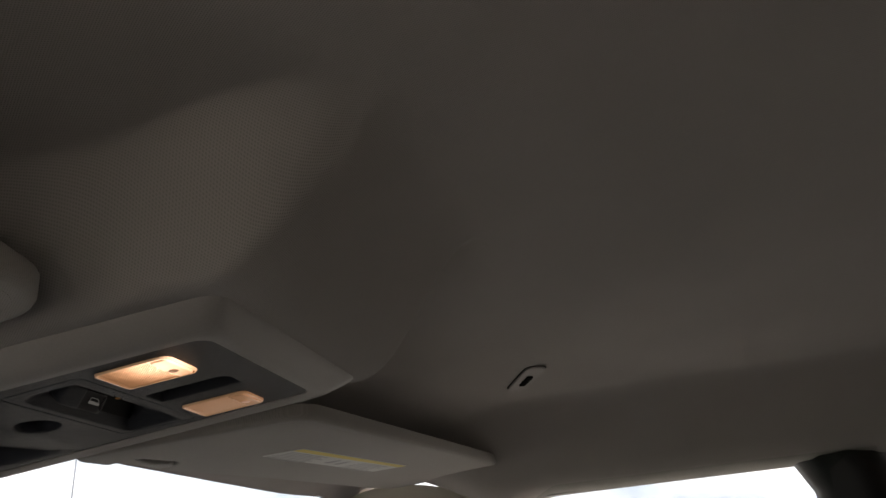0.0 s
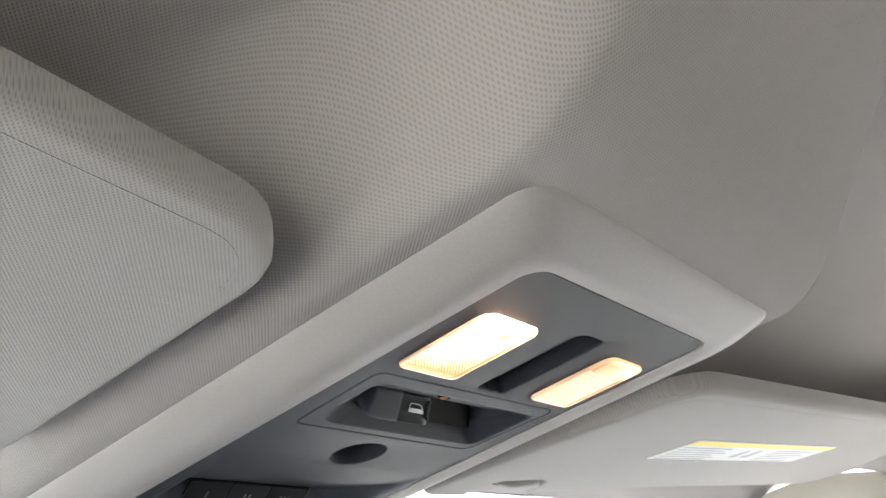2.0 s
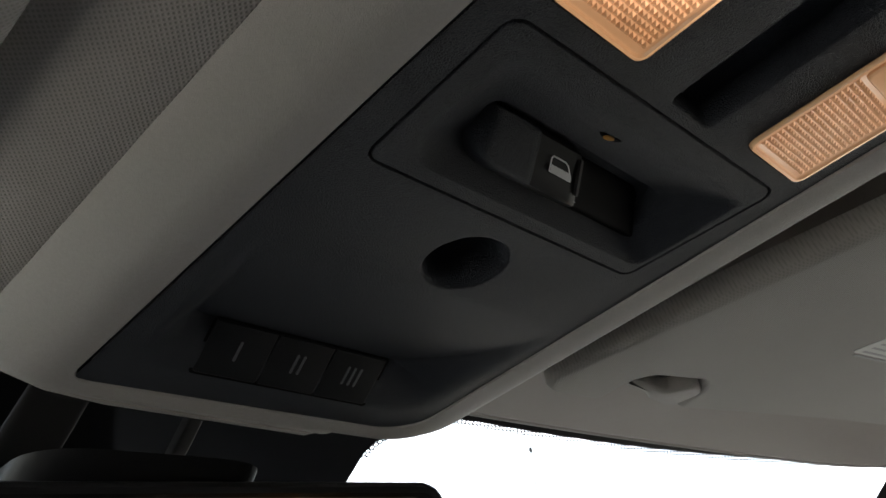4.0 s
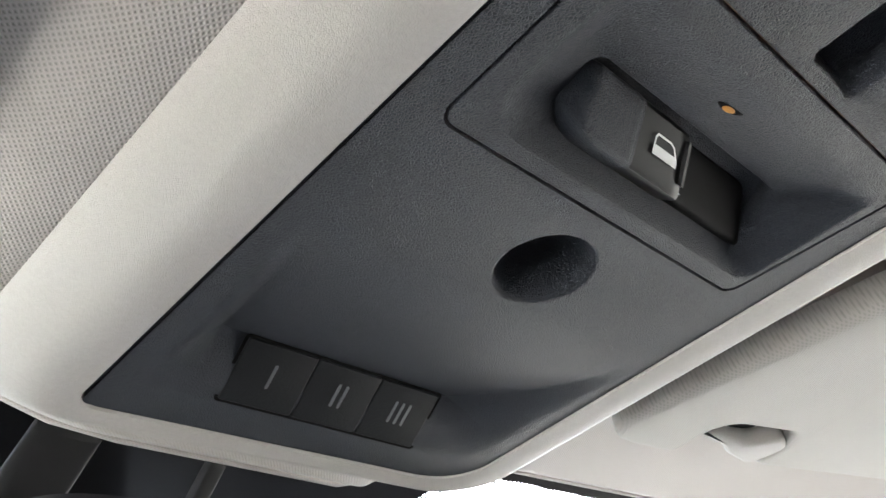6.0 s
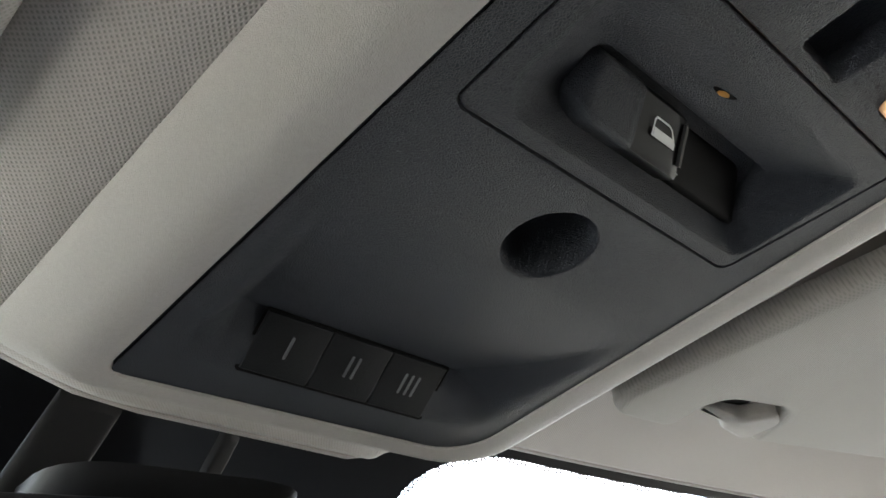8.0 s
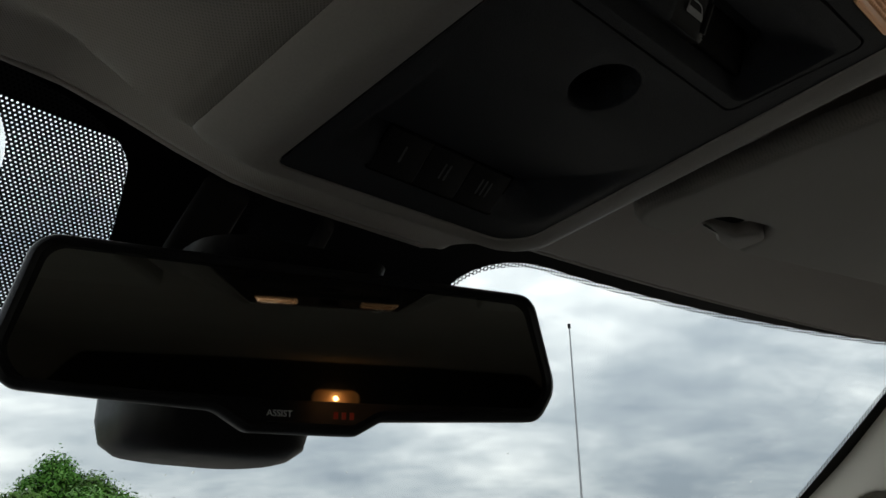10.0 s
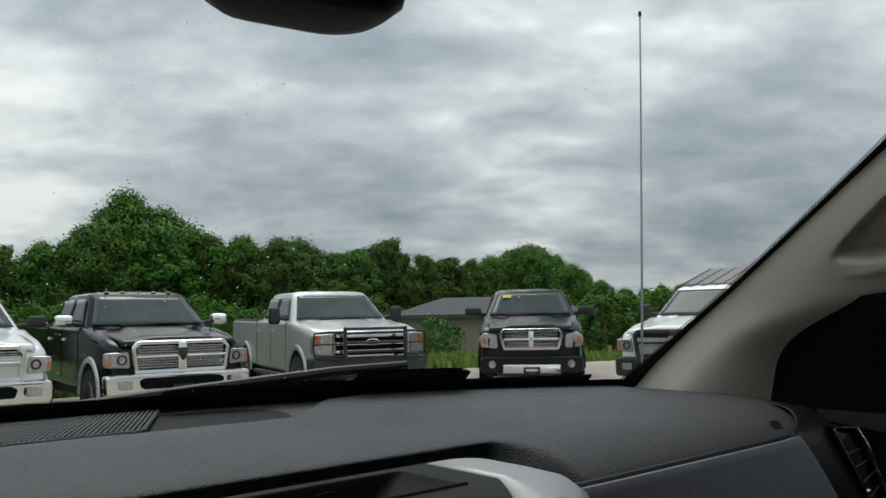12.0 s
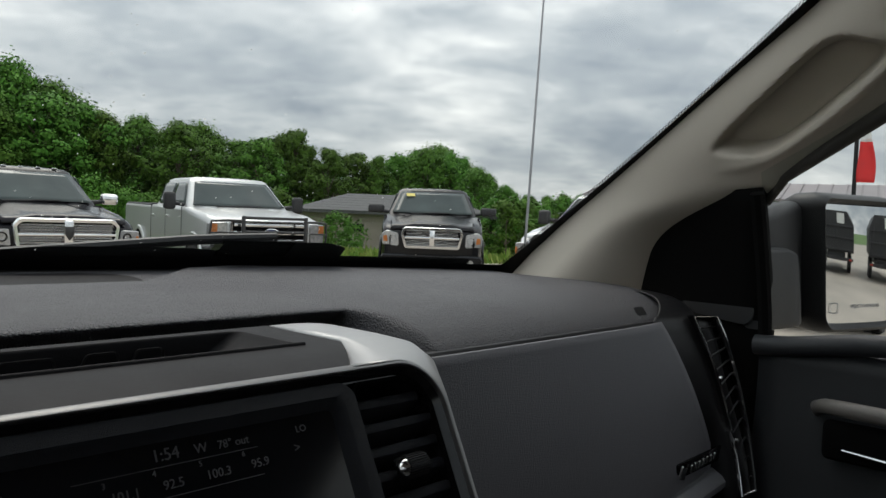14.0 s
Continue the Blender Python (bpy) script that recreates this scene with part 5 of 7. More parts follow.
# moulded end panel that carries the vent, wraps the pad's end and closes the dashboard to the door
def end_panel(u, w):
    if w <= 1.0:
        z = mixv(1.06, 1.3575, w)
        t = (1.363 - z) / 0.213
        p0 = Vector((lid_right(z) + 0.0015, lid_y(z) - 0.002, z))
        p1 = curve_at(VENT_IN, min(1.0, max(0.0, t))) + Vector((-0.002, 0.008, 0))
        p2 = curve_at(VENT_OUT, min(1.0, max(0.0, t))) + Vector((0.003, 0.010, 0))
        p3 = Vector((0.836, p2.y + 0.05, z))
        for q in (p1, p2, p3):
            q.z = z
        c = curve_at([p0, p1, p2, p3], u)
        c.z -= 0.006 * smooth((u - 0.15) / 0.6) * smooth((w - 0.8) / 0.2)
        return c
    v = mixv(1.0, 0.42, (w - 1.0) / 0.6)
    x0 = mixv(0.664, 0.775, ((w - 1.0) / 0.6) ** 0.75)
    c = pad_profile(mixv(x0, 0.822, u), v)
    k = math.exp(-(w - 1.0) / 0.05)
    return c + Vector((0, -0.0045 - 0.010 * k * math.sin(math.pi * u * 0.55), 0.0066 - 0.011 * smooth((w - 1.22) / 0.36)))


solid(part("end_panel", grid(end_panel, span(0, 1, 28), span(0, 1, 24) + span(1.02, 1.6, 24)), M_BLACK, dash, "smooth black end panel", angle=60), 0.002, 0)
# lower dashboard, dark
solid(part("lower_panel", grid(lambda x, v: Vector((x, mixv(-0.05, 0.02, v), mixv(1.115, 0.80, v))), span(-0.80, 0.80, 10), span(0, 1, 6)), M_BLACK, dash, "black lower dashboard"), 0.006)


# ---- doors, rear wall, floor and seats close the cab ----
def door_x(z):
    """Inner face of the side glass, leaning in towards the roof."""
    return 0.852 - 0.17 * max(0.0, (z - 1.34) / 0.45) ** 1.2


def make_door(sign):
    d = thing("front_door", (sign * 0.86, -0.60, 1.1), "dark door with grab pull and bright trim strip", "door", "pair of front doors", kind="structure")
    P = lambda x, y, z: Vector((sign * x, y, z))

    def skin(y, z):
        x = 0.845 - 0.018 * smooth((1.30 - z) / 0.2) - 0.03 * smooth((1.16 - z) / 0.2)
        return P(x, y, z)

    solid(part("panel", grid(skin, span(-1.02, -0.074, 30), span(0.80, 1.326, 24)), M_DOOR, d, "charcoal door panel", angle=60), 0.03, 1 if sign > 0 else -1)
    part("sill", tube([P(0.842, y, 1.324 + 0.018 * smooth((-y - 0.07) / 0.16)) for y in (-0.070, -0.08, -0.11, -0.15, -0.19, -0.23, -0.3, -0.5, -0.75, -1.02)], 0.013, 12), M_DOOR, d, "soft rounded window sill")
    pull = part("pull", tube([P(0.840, -0.150, 1.252), P(0.826, -0.154, 1.262), P(0.816, -0.166, 1.2665), P(0.808, -0.19, 1.268), P(0.802, -0.25, 1.268), P(0.800, -0.40, 1.264), P(0.804, -0.62, 1.258)], [0.005, 0.008, 0.009, 0.0095, 0.010, 0.011, 0.011], 14), material("taupe_plastic", (0.17, 0.155, 0.14), 0.45), d, "taupe grab pull")
    # solid near-black box: the shade under the pull is put into its colour
    part("recess_shade", box(min(sign * 0.808, sign * 0.826), -0.62, 1.205, max(sign * 0.808, sign * 0.826), -0.165, 1.252, 0.008, 3), M_GAP, d)
    part("strip", tube([P(0.806, -0.190, 1.221), P(0.802, -0.26, 1.217), P(0.798, -0.50, 1.210), P(0.80, -0.8, 1.205)], [0.0018, 0.003, 0.0035, 0.0035], 8), M_CHROME, d, "bright trim strip")
    part("armrest", box(min(sign * 0.74, sign * 0.826), -0.85, 1.10, max(sign * 0.74, sign * 0.826), -0.23, 1.165, 0.02, 3), M_BLACK, d)
    # window frame: front post, sail panel, header and rear post
    part("post", tube([P(door_x(z) + 0.006, -0.0755 - 0.004 * (z - 1.33), z) for z in span(1.325, 1.515, 6)], 0.009, 8), M_GAP, d, "black front window post")
    bm = grid(lambda u, z: P(door_x(z) + 0.022, mixv(-0.074, min(0.28, 0.28 - 1.2 * (z - 1.372)), u), z), span(0, 1, 10), span(1.20, 1.52, 14))
    solid(part("sail_panel", bm, M_GAP, d, "black triangular panel ahead of the window"), 0.02, 1 if sign > 0 else -1)
    part("header", tube([P(0.850, -0.070, 1.505), P(0.838, -0.095, 1.538), P(0.818, -0.215, 1.612), P(0.780, -0.345, 1.697), P(0.735, -0.53, 1.794), P(0.733, -0.80, 1.802), P(0.735, -1.02, 1.80)], [0.006, 0.009, 0.0115, 0.0115, 0.0115, 0.0115, 0.0115], 12), material("brown_door_seal", (0.06, 0.053, 0.046), 0.8), d, "dark brown door seal")
    part("rear_post", tube([P(0.845, -1.00, 1.32), P(0.745, -1.00, 1.70), P(0.737, -0.995, 1.76), P(0.737, -0.97, 1.81)], [0.05, 0.05, 0.052, 0.05], 10), M_BLACK, d)
    bm = grid(lambda u, v: (lambda z: P(door_x(z) + 0.002, mixv(-1.02, mixv(-0.085, -0.62, max(0.0, (z - 1.545) / 0.25)), u), z))(mixv(1.335, 1.795, v)), span(0, 1, 10), span(0, 1, 10))
    g = part("window", bm, M_GLASS2, d, "clear side window")
    g.visible_shadow = False
    # rear door simplified into the cab side
    r = thing("rear_door", (sign * 0.86, -1.5, 1.1), "dark rear door with privacy glass", "door", "pair of rear doors", kind="structure")
    solid(part("panel", grid(lambda y, z: P(0.835, y, z), span(-1.95, -1.06, 4), span(0.80, 1.34, 4)), M_BLACK, r), 0.03, 0)
    g = part("window", grid(lambda y, z: P(door_x(z) + 0.002, y, z), span(-1.85, -1.06, 6), span(1.34, 1.795, 6)), M_GLASS3, r, "dark privacy glass")
    g.visible_shadow = False
    part("post", tube([P(0.845, -1.92, 1.32), P(0.735, -1.92, 1.80)], 0.06, 8), M_BLACK, r)
    return d


make_door(1)
make_door(-1)

# rear wall with its window opening
rear = thing("rear_wall", (0, -1.98, 1.3), "dark rear cab wall with a wide window", "wall", kind="structure")
for x0, x1, z0, z1 in ((-0.84, 0.84, 0.75, 1.36), (-0.78, 0.78, 1.745, 1.90), (-0.84, -0.62, 1.36, 1.745), (0.62, 0.84, 1.36, 1.745)):
    part("wall", box(x0, -1.99, z0, x1, -1.945, z1, 0.004, 1), M_BLACK, rear)
g = part("pane", box(-0.62, -1.972, 1.36, 0.62, -1.967, 1.745), M_GLASS3, rear, "dark privacy glass")
g.visible_shadow = False
floor = part("floor", box(-0.84, -1.99, 0.72, 0.84, 0.10, 0.78, 0.01, 1), M_CARPET)
setting(floor, "dark carpeted cab floor", "floor")
firewall = part("wall_front", box(-0.84, 0.05, 0.72, 0.84, 0.09, 1.33, 0.01, 1), M_BLACK)
setting(firewall, "dark bulkhead behind the dashboard", "wall")


def make_seat(x, y, w):
    s = thing("seat", (x, y, 0.78), "dark cloth seat with headrest", "seat", "seats")
    part("cushion", box(x - w, y - 0.27, 0.95, x + w, y + 0.27, 1.08, 0.05, 4), M_SEAT, s)
    part("base", box(x - w * 0.8, y - 0.22, 0.775, x + w * 0.8, y + 0.2, 0.96, 0.02, 2), M_BLACK, s)
    part("backrest", moved(box(-w, -0.06, 0, w, 0.06, 0.56, 0.045, 4), Matrix.Translation((x, y - 0.27, 1.02)) @ pose(0, 0, 0, 12, 0, 0)), M_SEAT, s)
    part("headrest", moved(box(-0.13, -0.045, 0, 0.13, 0.045, 0.15, 0.04, 4), Matrix.Translation((x, y - 0.41, 1.60)) @ pose(0, 0, 0, 8, 0, 0)), M_SEAT, s)
    return s


make_seat(0.42, -0.85, 0.25)
make_seat(-0.42, -1.02, 0.25)
make_seat(0.36, -1.60, 0.33)
make_seat(-0.36, -1.60, 0.33)

# ---- outside fittings of this truck ----
M_ETCH = material("etched_print", (0.42, 0.42, 0.42), 0.5, vary=0.05)
om = thing("door_mirror", (1.00, -0.06, 1.32), "black door mirror with a heated glass", "mirror")
OR, OU = Vector((0.955, -0.297, 0)).normalized(), Vector((-0.15, 0.016, 1.0)).normalized()
ON = OR.cross(OU).normalized()
if ON.y > 0:
    ON = -ON


def omp(a, b, h=0.0):
    return Vector((1.010, -0.098, 1.425)) + OR * a + OU * b + ON * h


lp = rounded(rect(-0.012, -0.098, 0.195, 0.098), [0.025, 0.04, 0.04, 0.02], 7)
part("shell", rings([(inset(lp, 0.012), -0.016), (inset(lp, 0.010), 0.000), (inset(lp, 0.004), 0.004), (lp, 0.0), (inset(lp, -0.004), -0.02), (inset(lp, -0.002), -0.05), (inset(lp, 0.014), -0.085), (inset(lp, 0.04), -0.105)], omp, False, True), M_SHELL, om, "black grained shell", angle=60)


def convex(u, v):
    """Convex glass inside the shell's opening."""
    a, b = mixv(0.002, 0.184, u), mixv(-0.087, 0.086, v)
    return omp(a, b, -0.001 - ((a - 0.09) ** 2 + b * b) / 2.8)


part("mirror_glass", grid(convex, span(0, 1, 40), span(0, 1, 40)), M_MIRROR2, om, "convex silvered glass", angle=80)
part("heater_mark", rings([(rounded(rect(0.012, -0.072, 0.030, -0.056), 0.004, 3), -0.0028), (rounded(rect(0.0132, -0.0708, 0.0288, -0.0572), 0.003, 3), -0.0028)], omp), M_ETCH, om, smooth_all=False)
writing("OBJECTS IN MIRROR", 0.0075, frame_m(omp(0.058, -0.064, -0.0018), OR, OU), M_ETCH, om, align="LEFT")
part("mount", loft([[Vector((x, y, z)) for y, z in rounded([(-0.055 - q, z0), (0.045, z0 + 0.012), (0.045, z1 - 0.015), (-0.055 - q, z1)], 0.016, 4)] for x, q, z0, z1 in ((0.868, 0.0, 1.342, 1.490), (0.92, 0.006, 1.338, 1.503), (0.98, 0.012, 1.334, 1.515), (1.03, 0.010, 1.340, 1.512), (1.06, 0.0, 1.36, 1.49))]), M_SHELL, om, "black mirror mount", angle=50)
part("arm_cover", loft([[Vector((x, y, z)) for y, z in rounded([(-0.078 - q, 1.339), (-0.04, 1.339), (-0.04, z1), (-0.070 - q, z1)], 0.008, 4)] for x, q, z1 in ((0.872, 0.0, 1.446), (0.92, 0.006, 1.448), (0.945, 0.010, 1.442), (0.960, 0.008, 1.425), (0.966, 0.0, 1.40))]), M_SHELL, om, "rounded cover over the folding joint", angle=50)

ant = thing("aerial", (1.075, 0.455, 1.2), "thin whip aerial on the front wing", "aerial")
base_pt, tip = Vector((1.034, 0.460, 1.18)), Vector((1.078, 0.457, 2.100))
part("whip", tube([base_pt.lerp(tip, t) + Vector((0.002 * math.sin(3 * t), 0, 0)) for t in span(0, 1, 14)], [0.0030 - 0.0014 * t for t in span(0, 1, 14)], 8), material("aerial_steel", (0.35, 0.35, 0.36), 0.3, metal=0.9), ant)
part("tip", tube([tip + Vector((0, 0, -0.005)), tip + Vector((0, 0, 0.004))], 0.0032, 8), M_BLACK, ant)
part("base", tube([Vector((0.962, 0.47, 1.115)), Vector((1.03, 0.468, 1.13)), base_pt, base_pt + Vector((0, 0, 0.02))], [0.02, 0.02, 0.014, 0.006], 12), M_BLACK, ant)

# wipers and cowl beyond the screen's foot


def cowl(x, v):
    y0 = 0.575 - 0.235 * (x / 0.8) ** 2
    return Vector((x, y0 + 0.22 * v, 1.385 + 0.012 * math.sin(v * 2.2) - 0.05 * v * v))


cw = thing("cowl", (0, 0.7, 1.38), "black plastic cowl below the windscreen", "cowl", kind="structure")
solid(part("cover", grid(cowl, span(-0.82, 0.82, 40), span(0, 1, 8)), M_BLACK, cw, "", 60), 0.006)


def make_wiper(x0, x1, rise, z0=1.384, c0=0.45):
    """Blade along the foot of the screen, a raised air spoiler and the arm that carries it."""
    w = thing("wiper", ((x0 + x1) / 2, 0.55, 1.41), "black windscreen wiper at rest", "wiper", "wipers")

    def along(t, up, out=0.0):
        x = mixv(x0, x1, t)
        z = z0 + rise * t + up
        return Vector((x, glass_y(x, z) + 0.010 + out, z))

    part("blade", loft([[along(t, c, b) for b, c in ((-0.004, 0.0), (0.004, 0.0), (0.008, 0.008), (0.003, 0.014), (-0.002, 0.009))] for t in span(0, 1, 24)]), M_BLACK, w, "black wiper blade")
    for a, b, k in ((c0 - 0.30, c0 + 0.01, 1.0), (c0 + 0.05, c0 + 0.20, 1.8)):
        part("spoiler", loft([[along(t, 0.010 + k * c * (1 - 0.35 * abs(2 * (t - a) / (b - a) - 1) ** 4), 0.004 + q) for q, c in ((-0.006, 0.0), (0.012, 0.0), (0.008, 0.010), (0.0, 0.013))] for t in span(a, b, 16)]), M_BLACK, w, "black air spoiler")
    part("clasp", loft([[along(t, 0.012 + c, 0.006 + q) for q, c in ((-0.009, 0.0), (0.014, 0.0), (0.012, 0.020), (-0.004, 0.022))] for t in (c0, c0 + 0.02, c0 + 0.05, c0 + 0.08, c0 + 0.11)]), M_GLOSSB, w)
    part("arm", tube([along(c0 + 0.08, 0.040, 0.012), along(c0 - 0.03, 0.034, 0.020), along(c0 - 0.22, 0.016, 0.036), along(c0 - 0.40, -0.004, 0.06)], [0.006, 0.007, 0.008, 0.011], 8), M_BLACK, w)
    return w


make_wiper(-0.08, 0.76, 0.0, 1.393, 0.58)
make_wiper(-0.72, -0.02, 0.004)
hood = part("bonnet", grid(lambda x, y: Vector((x, y, 1.31 - 0.10 * (y - 0.75) - 0.20 * abs(x) ** 3.5 + 0.02 * smooth((abs(x) - 0.2) / 0.2) * (1 - smooth((abs(x) - 0.5) / 0.3)))), span(-0.93, 0.93, 40), span(0.70, 1.95, 24)), M_BODYDARK)
setting(solid(hood, 0.004), "dark painted bonnet of this truck", "bonnet")
for sign in (1, -1):
    bs = part("body_side", grid(lambda y, z: Vector((sign * (0.955 + 0.02 * math.sin((z - 0.5) * 3)), y, z)), span(-2.1, 1.95, 12), span(0.55, 1.26, 8)), M_BODYDARK)
    setting(solid(bs, 0.004), "dark painted side of this truck", "body panel")


# ---- outside: ground, lot, meadow ----
def ground_z(x, y):
    d = math.hypot(x, y)
    return -0.72 * smooth((d - 23) / 20) + 0.10 * (noise.noise((x * 0.05, y * 0.05, 0))) * smooth((d - 24) / 15)


axis = [-900, -500, -300, -200, -140, -100] + [k * 4 for k in range(-20, 41)] + [200, 260, 340, 500, 900]
M_GRASS = material("meadow_ground", (0.085, 0.15, 0.035), 0.95, vary=0.35, vscale=0.35, grain=0.35, gscale=9, bump=0.5)
ground = part("ground", grid(lambda x, y: Vector((x, y, ground_z(x, y))), axis, axis), M_GRASS)
setting(ground, "rough green meadow reaching to the woods", "ground")
M_LOT = material("pale_concrete", (0.36, 0.315, 0.265), 0.85, vary=0.16, vscale=0.5, grain=0.12, gscale=30, bump=0.3)
LOT = [(-45, -45), (45, -45), (45, 4), (30, 10.5), (20, 15.1), (15, 16.15), (9.5, 16.2), (-45, 17.5)]
lot = part("pavement", plate(rounded(LOT, 2.0, 4), [], lambda a, b: Vector((a, b, 0.012))), M_LOT, smooth_all=False)
setting(solid(lot, 0.05), "pale worn concrete car lot", "pavement")

# tufts of grass and weeds along the lot's edge
rnd = random.Random(11)
verts, faces = [], []
for k in range(15000):
    r = rnd.uniform(17, 46) if k % 3 else rnd.uniform(17, 27)
    az = radians(rnd.uniform(14, 72))
    x, y = r * math.sin(az), r * math.cos(az)
    if y < 16.3 - max(0, x - 15) * 0.30 and x < 44:
        continue
    z = ground_z(x, y)
    h = rnd.uniform(0.10, 0.34) * (1.6 if rnd.random() < 0.08 else 1)
    a = rnd.random() * math.pi
    dx, dy = math.cos(a) * 0.09, math.sin(a) * 0.09
    lx, ly = rnd.uniform(-0.12, 0.12), rnd.uniform(-0.12, 0.12)
    n = len(verts)
    verts += [(x - dx, y - dy, z - 0.02), (x + dx, y + dy, z - 0.02), (x + dx * 0.5 + lx, y + dy * 0.5 + ly, z + h), (x - dx * 0.4 + lx * 0.8, y - dy * 0.4 + ly, z + h * 0.85)]
    faces.append((n, n + 1, n + 2, n + 3))


def foliage(name, a, b, rough=0.6):
    """Leaf colour that differs from clump to clump and tree to tree."""
    m, n, l, bs = nodes_of(name)
    geo = n.new("ShaderNodeNewGeometry")
    inf = n.new("ShaderNodeObjectInfo")
    mx = n.new("ShaderNodeMixRGB")
    mx.inputs[1].default_value, mx.inputs[2].default_value = (*a, 1), (*b, 1)
    l.new(geo.outputs["Random Per Island"], mx.inputs[0])
    hs = n.new("ShaderNodeHueSaturation")
    mr = n.new("ShaderNodeMapRange")
    mr.inputs[3].default_value, mr.inputs[4].default_value = 0.7, 1.3
    l.new(inf.outputs["Random"], mr.inputs[0])
    l.new(mr.outputs[0], hs.inputs["Value"])
    mr2 = n.new("ShaderNodeMapRange")
    mr2.inputs[3].default_value, mr2.inputs[4].default_value = 0.486, 0.520
    l.new(inf.outputs["Random"], mr2.inputs[0])
    l.new(mr2.outputs[0], hs.inputs["Hue"])
    l.new(mx.outputs[0], hs.inputs["Color"])
    l.new(hs.outputs[0], bs.inputs["Base Color"])
    bs.inputs["Roughness"].default_value = rough
    bs.inputs["Specular IOR Level"].default_value = 0.06
    bs.inputs["Transmission Weight"].default_value = 0.0
    return m


M_BLADE = foliage("grass_blades", (0.11, 0.21, 0.035), (0.24, 0.29, 0.075))
M_LEAF = foliage("tree_leaves", (0.042, 0.108, 0.014), (0.092, 0.182, 0.028))
M_BARK = material("bark", (0.09, 0.07, 0.05), 0.95, vary=0.3, vscale=8, grain=0.3, gscale=60, bump=0.6)
me = bpy.data.meshes.new("meadow_grass")
me.from_pydata(verts, [], faces)
me.materials.append(M_BLADE)
gr = new("meadow_grass", me)
tagged(gr, "tall uneven meadow grass and weeds", "grass", kind="stuff")


def tree_meshes(seed, height, spread_r, clumps, leaves, size, low=0.25):
    """Trunk with limbs, and a crown of many small leaf clumps."""
    r = random.Random(seed)
    tb = tube([(r.uniform(-0.02, 0.02) * height * t, r.uniform(-0.02, 0.02) * height * t, height * 0.8 * t) for t in span(0, 1, 7)], [height * 0.022 * (1 - 0.85 * t) for t in span(0, 1, 7)], 8)
    centres = []
    for k in range(clumps):
        t = r.uniform(low, 1.0)
        prof = math.sin(math.pi * min(1.0, 0.12 + 0.88 * ((t - low) / (1 - low)) ** 0.85)) ** 0.6
        rad = spread_r * prof * math.sqrt(r.random())
        a = r.random() * 6.283
        c = Vector((rad * math.cos(a), rad * math.sin(a), height * t))
        centres.append((c, r.uniform(0.45, 1.0) * spread_r * 0.27))
        if k % 4 == 0:
            s = Vector((0, 0, height * max(0.15, t - 0.25)))
            tube([s, s.lerp(c, 0.5) + Vector((0, 0, 0.05 * height)), c], [height * 0.008, height * 0.005, height * 0.002], 5, tb)
    vs, fs, ns = [], [], []
    for c, cr in centres:
        for q in range(leaves):
            d = Vector((r.gauss(0, 1), r.gauss(0, 1), r.gauss(0, 0.8)))
            d = d.normalized() * cr * (r.uniform(0.35, 1.05) if q % 9 else r.uniform(1.0, 1.45))
            p = c + d
            nrm = (d.normalized() + Vector((r.uniform(-0.6, 0.6), r.uniform(-0.6, 0.6), r.uniform(0, 0.9)))).normalized()
            u = nrm.orthogonal().normalized()
            u.rotate(Matrix.Rotation(r.random() * 6.28, 3, nrm))
            v = nrm.cross(u)
            s = size * r.uniform(0.6, 1.25)
            n = len(vs)
            vs += [p - u * s * 0.5, p + v * s * 0.33 - u * 0.1 * s, p + u * s * 0.55, p - v * s * 0.30]
            fs.append((n, n + 3, n + 2, n + 1))
            # leaves shade with the round of their clump and of the whole crown
            bulk = Vector((p.x, p.y, (p.z - height * 0.45) * 0.7)) / spread_r
            ns += [(nrm * 0.45 + d.normalized() * 0.8 + bulk * 0.6 + Vector((0, 0, 0.25))).normalized()] * 4
    lm = bpy.data.meshes.new("crown")
    lm.from_pydata([tuple(v) for v in vs], [], fs)
    lm.materials.append(M_LEAF)
    lm.shade_smooth()
    lm.normals_split_custom_set_from_vertices(ns)
    return tb, lm


def make_tree(name, seed, height, spread_r, clumps, leaves, size, label, low=0.25):
    tr = thing(name, (0, 0, 0), label, "tree" if name == "tree" else "shrub", "trees of the wood" if name == "tree" else "shrubs before the wood")
    tb, lm = tree_meshes(seed, height, spread_r, clumps, leaves, size, low)
    part("trunk" if name == "tree" else "stems", tb, M_BARK, tr)
    cr = new("crown", lm)
    cr.parent = tr
    return tr


LBL = "leafy green deciduous tree at the wood's edge"
protos = [make_tree("tree", 21 + k, 8.0, (2.6, 3.0, 2.3, 3.3, 2.8)[k], (120, 140, 112, 150, 130)[k], 150, 0.20, LBL, 0.10) for k in range(5)]
shrubs = [make_tree("shrub", 51 + k, 2.6, (1.5, 1.9, 1.3)[k], 44, 90, 0.15, "dense green shrub in rough grass", 0.06) for k in range(3)]


def crest(az):
    """Height of the wood's skyline, in degrees above the horizon, by bearing."""
    pts = [(-40, 5.0), (-10, 5.2), (5, 5.2), (11, 5.4), (14, 5.2), (16.5, 6.2), (18.7, 8.1), (20.5, 7.2), (22.5, 6.6), (25, 5.6), (28.6, 5.4), (33, 5.1), (36.6, 5.4), (39, 4.2), (40.6, 4.3), (43, 3.9), (46.7, 4.6), (49, 3.8), (51.6, 1.9), (55, 1.7), (60, 1.5), (75, 1.5), (120, 2.5)]
    for (a, b), (c, d) in zip(pts, pts[1:]):
        if a <= az <= c:
            return mixv(b, d, (az - a) / (c - a))
    return 4


rnd = random.Random(5)
EYE = (-0.25, -0.5, 1.53)


